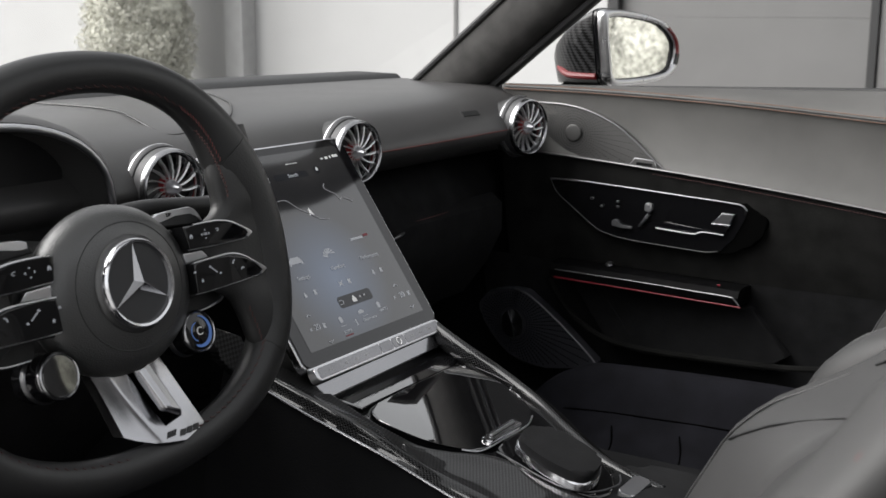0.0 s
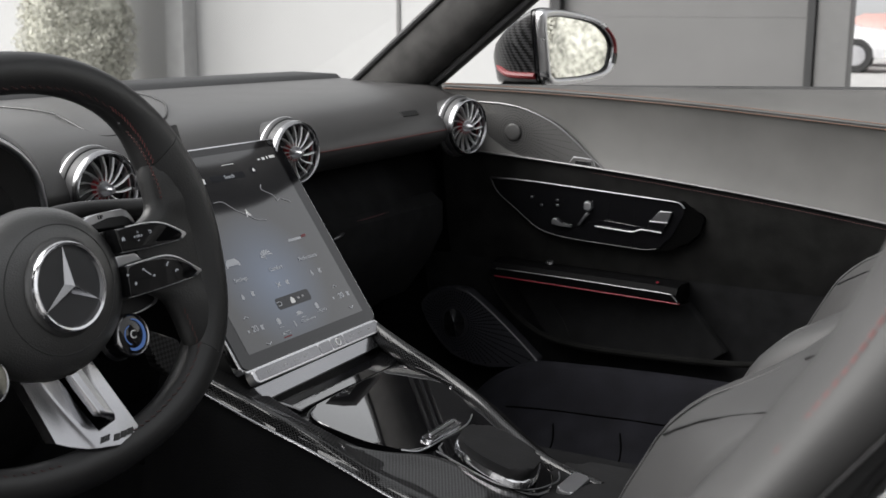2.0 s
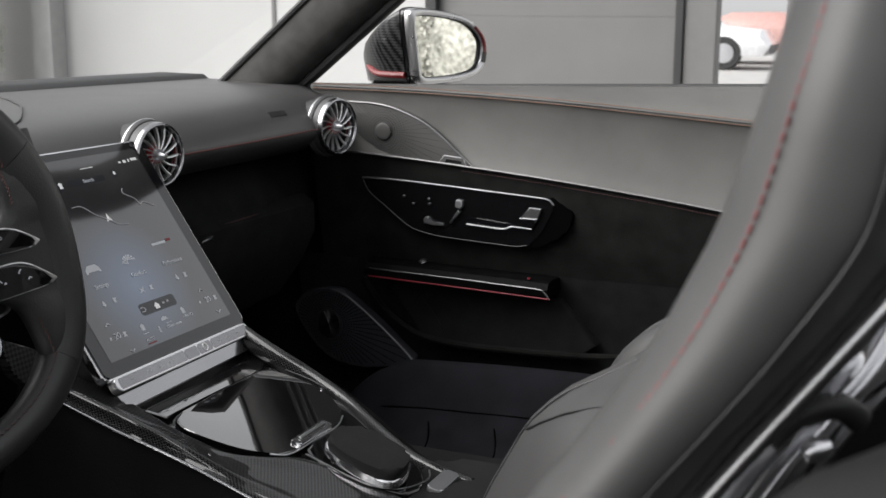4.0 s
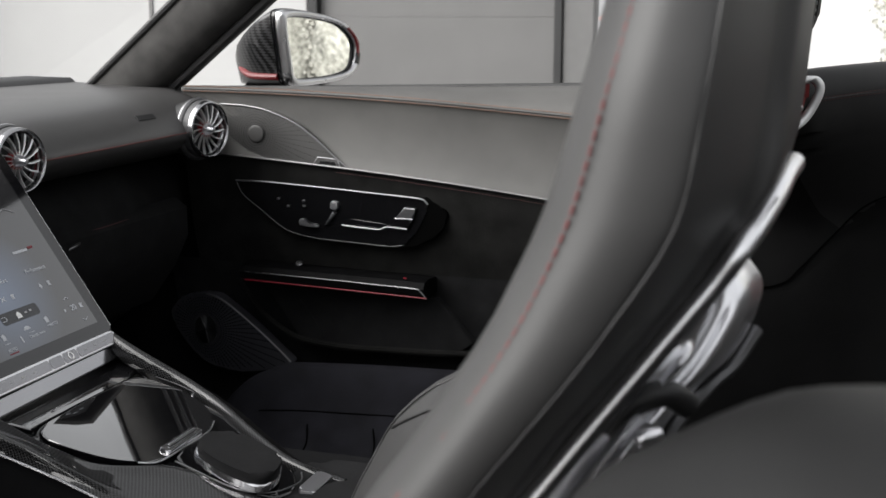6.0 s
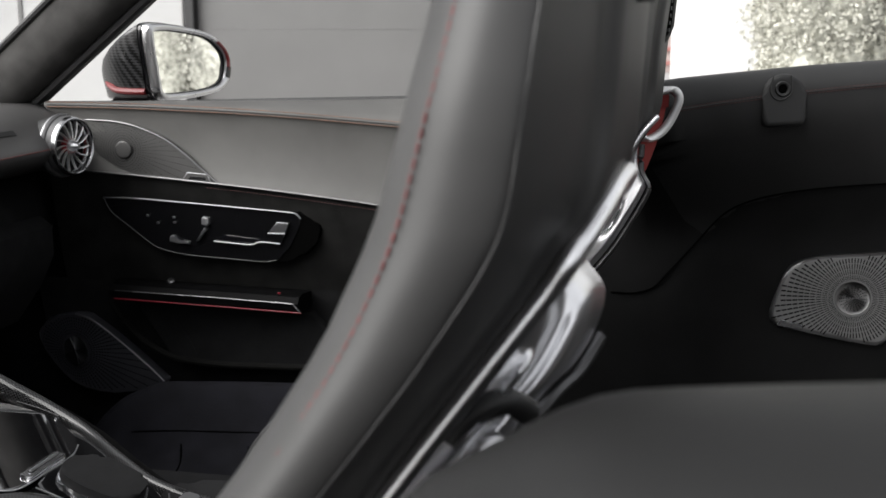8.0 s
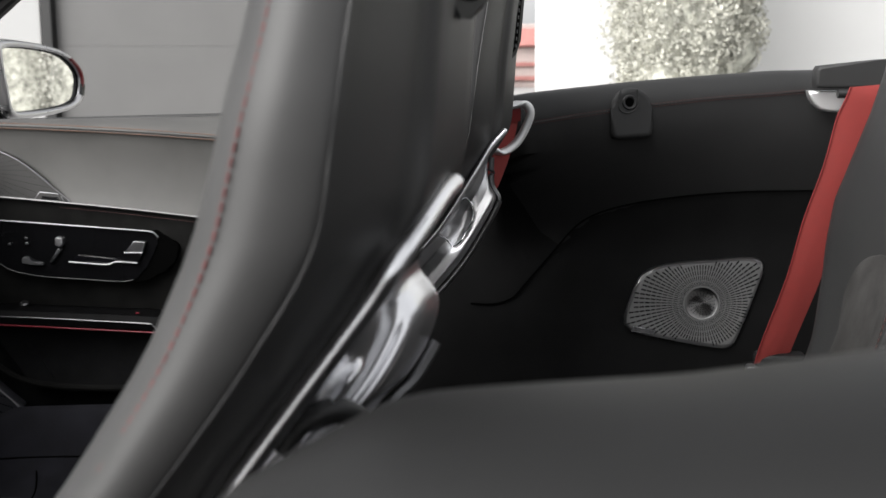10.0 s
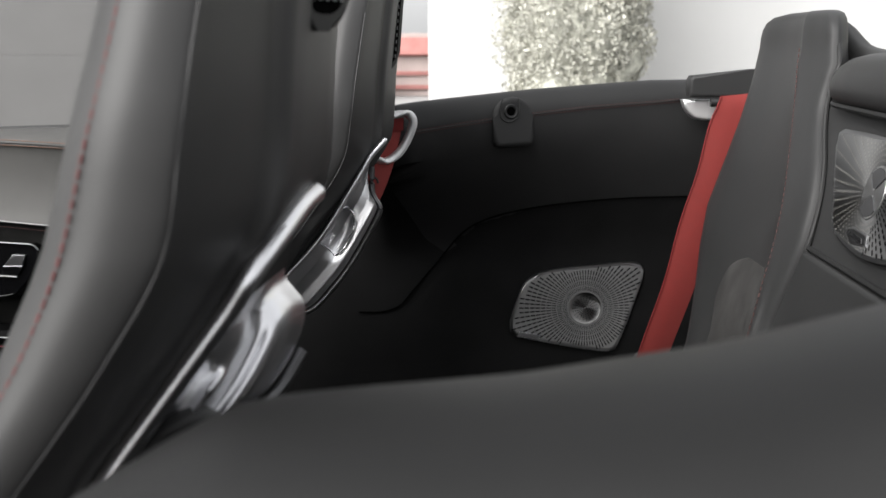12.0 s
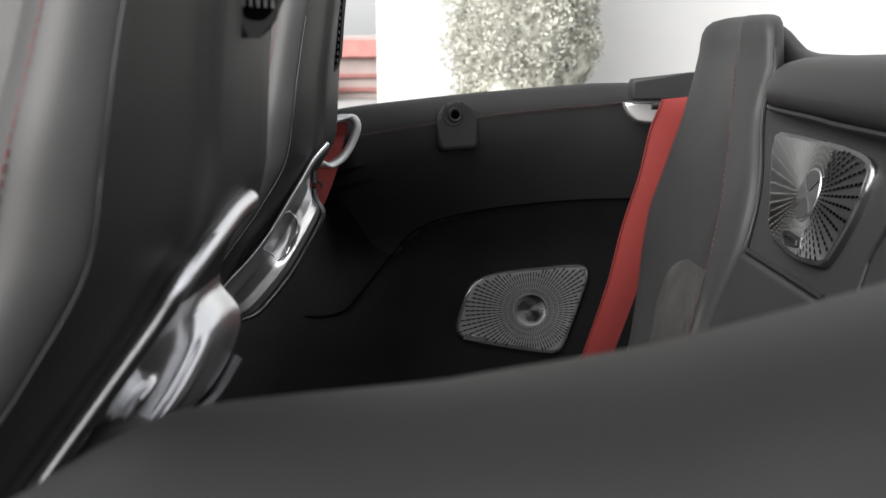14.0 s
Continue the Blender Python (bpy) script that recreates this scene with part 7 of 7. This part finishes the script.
part("centre_disc", lathe([(0.0, 0.0010), (0.0222, 0.0010), (0.0228, 0.0002)], on_blk(*BM, -0.0004), on_blk(0, 0, 1) - on_blk(0, 0, 0), 40), TURNEDX, bs, "turned centre disc")
# Dark lobes paint the unlit part of the disc's bow-tie sheen.
for k in (90, 270):
    lobe = [(BM[0] + r_ * math.cos(radians(k + a_)), BM[1] + r_ * math.sin(radians(k + a_))) for r_, a_ in [(0.004, -40), (0.004, 40)] + [(0.0208, a) for a in (48, 30, 12, -6, -24, -42, -48)]]
    part("disc_sheen_lobe", plate(lobe, lift(on_blk, 0.0012), 0.0008, 0.0), KEYDARK, bs, "dark lobe painted beside the disc's sheen")
npl = part("name_plate", plate([(-0.0315, -0.1335), (-0.0345, -0.1285), (-0.048, -0.1262), (-0.0805, -0.1280), (-0.086, -0.1370), (-0.0500, -0.1400)], lift(on_blk, 0.0008), 0.003, 0.0008), SATINDARK, bs, "small name plate")
part("name_field", plate([(-0.0360, -0.1330), (-0.0375, -0.1295), (-0.0490, -0.1278), (-0.0780, -0.1293), (-0.0820, -0.1360), (-0.0500, -0.1385)], lift(on_blk, 0.0011), 0.001, 0.0), PLASTIC, npl, "dark plate field")
part("name_bar", plate([(-0.042, -0.1335), (-0.045, -0.1300), (-0.073, -0.1320), (-0.076, -0.1358)], lift(on_blk, 0.0015), 0.001, 0.0), BRIGHT, npl, "pale bar of writing")
# rear belt
rbt = thing("seat_belt", (1.27, 0.52, 0.7), "red rear seat belt hanging against the seat edge", "seat belt", "seat belts")
BELT = smooth([(1.2840, 0.506, 1.0150), (1.2784, 0.502, 1.0015), (1.2681, 0.500, 0.9763), (1.2549, 0.498, 0.9181), (1.2343, 0.498, 0.8518), (1.2173, 0.500, 0.7771), (1.1911, 0.506, 0.6920), (1.1830, 0.508, 0.6600)], 4)
part("webbing", surf(lambda u, v: BELT[min(int(u * 28 + 0.5), 28)] + V(0.0460, 0.020 - 0.016 * math.sin(math.pi * u), 0.003) * v + V(0, -0.002, 0) * math.sin(math.pi * v), 28, 6), REDBELT, rbt)
part("webbing_edge", tube([q + V(0.0005, -0.0006, 0) for q in BELT[::4]], 0.0011, 6), REDDARK, rbt, "sewn webbing edge")
part("anchor", rbox((1.218, 0.525, 0.662), (0.065, 0.03, 0.02), 0.006), PLASTIC, rbt, "black anchor")
part("anchor_clip", rbox((1.190, 0.52, 0.650), (0.03, 0.02, 0.012), 0.004), SATIN, rbt, "silver anchor clip")
ou = thing("belt_outlet", (1.28, 0.6, 1.0), "silver rear belt outlet under a black flap", "belt outlet")
part("funnel", plate([(1.2560, 1.0060), (1.2590, 0.9960), (1.2640, 0.9880), (1.2730, 0.9800), (1.2860, 0.9775), (1.3300, 0.9775), (1.3300, 1.0060)], lambda u, v, w: V(u, 0.620 - w, v), 0.015, 0.004, 0, 3), MATTSILVER, ou, "satin silver funnel")
part("flap", plate([(1.2640, 1.0100), (1.2625, 1.0160), (1.2630, 1.0330), (1.2660, 1.0385), (1.345, 1.0470), (1.42, 1.05), (1.42, 1.01)], lambda u, v, w: V(u, 0.600 - w, v), 0.03, 0.004, 0, 3), REARSKIN, ou, "black leather flap")
part("flap_roller", lathe([(0, 0.008), (0.006, 0.008), (0.006, -0.008), (0, -0.008)], (1.298, 0.598, 1.003), (1, 0, 0), 12), PLASTIC, ou, "small black roller")

# ---- door mirror ----
mir = thing("door_mirror", (0.05, 0.93, 0.95), "door mirror with carbon cap, red line and silver bezel", "wing mirror")
MN = V(math.cos(radians(15)), -math.sin(radians(15)), 0)
MU = V(math.sin(radians(15)), math.cos(radians(15)), 0)
on_mir = frame_at((0.056, 0.942, 1.014), MU, (0, 0, 1), MN)
MO = [(-0.108, 0.042), (-0.098, 0.057), (-0.04, 0.056), (0.04, 0.043), (0.084, 0.016), (0.092, -0.012), (0.078, -0.042), (0.03, -0.054), (-0.05, -0.058), (-0.088, -0.053), (-0.098, -0.02)]
mo = [tuple(q)[:2] for q in smooth([(*m, 0) for m in MO], 5, True)]
inner = [(-0.088 + (a + 0.088) * 0.93, b * 0.90) for a, b in mo]
part("glass", plate(inner, lift(on_mir, -0.003), 0.003, 0.0005), MIRROR, mir, "mirror glass")
part("glass_seal", loft([[on_mir(-0.020 + (a + 0.020) * k, b * k, d) for a, b in inner] for k, d in ((0.985, -0.0035), (1.005, -0.0005), (1.03, -0.001))], cap=False), PLASTIC, mir, "dark glass seal", 60)
part("bezel", loft([[on_mir(-0.010 + (a + 0.010) * k, b * k2, d) for a, b in mo] for k, k2, d in ((0.945, 0.915, -0.002), (0.955, 0.935, 0.003), (0.985, 0.99, 0.006), (1.04, 1.06, 0.005), (1.07, 1.10, 0.0), (1.08, 1.12, -0.008), (1.075, 1.115, -0.014))], cap=False), BEZEL, mir, "silver bezel", 60)
part("cap", loft([[on_mir(a * k, -0.066 + (b * 1.15 + 0.066) * k2, -0.02 - d) for a, b in mo] for k, k2, d in ((1.10, 1.0, 0), (1.10, 0.93, 0.02), (1.08, 0.82, 0.045), (1.02, 0.70, 0.07), (0.92, 0.56, 0.095), (0.76, 0.43, 0.115), (0.5, 0.3, 0.13), (0.2, 0.15, 0.136))]), CARBONSIDE, mir, "carbon fibre cap", 60)
part("bezel_band", loft([[on_mir(a * k, b * k2, -0.012 - d) for a, b in mo] for k, k2, d in ((1.08, 1.12, 0), (1.087, 1.127, 0.004), (1.08, 1.12, 0.014), (1.07, 1.10, 0.016))], cap=False), GLOSS, mir, "gloss black band", 60)
part("indicator", loft([[on_mir(-0.010 + (a + 0.010) * k, b * k2, d) for a, b in mo if a > 0.058 and b > -0.022] for k, k2, d in ((0.95, 0.94, 0.0042), (0.985, 0.99, 0.0072), (1.03, 1.04, 0.0062), (1.060, 1.085, 0.0022))], cap=False, closed=False), REDLENS, mir, "red edge lens")
part("indicator_end", loft([[on_mir(-0.010 + (a + 0.010) * k, b * k2, d) for a, b in mo if a > 0.058 and -0.036 < b < -0.012] for k, k2, d in ((0.935, 0.935, 0.0046), (1.00, 1.01, 0.0076), (1.05, 1.07, 0.0064))], cap=False, closed=False), GLOSS, mir, "gloss black lens end")
part("red_line", tube([on_mir(a, -0.048 + 0.02 * max(0, d - 0.06) / 0.06, -0.02 - d) for a, d in ((-0.104, 0.0), (-0.106, 0.03), (-0.102, 0.065), (-0.088, 0.095), (-0.06, 0.118))], 0.0055, 8), REDLENS, mir, "red painted line")
part("foot", loft([[V(x + a, y, z + b) for a, b in ((-0.05, 0.0), (-0.04, 0.022), (0.04, 0.02), (0.05, 0.0), (0.03, -0.012), (-0.04, -0.012))] for x, y, z in ((-0.04, 0.82, 0.918), (-0.04, 0.87, 0.922), (-0.03, 0.93, 0.935))]), GLOSS, mir, "gloss black mirror foot", 50)
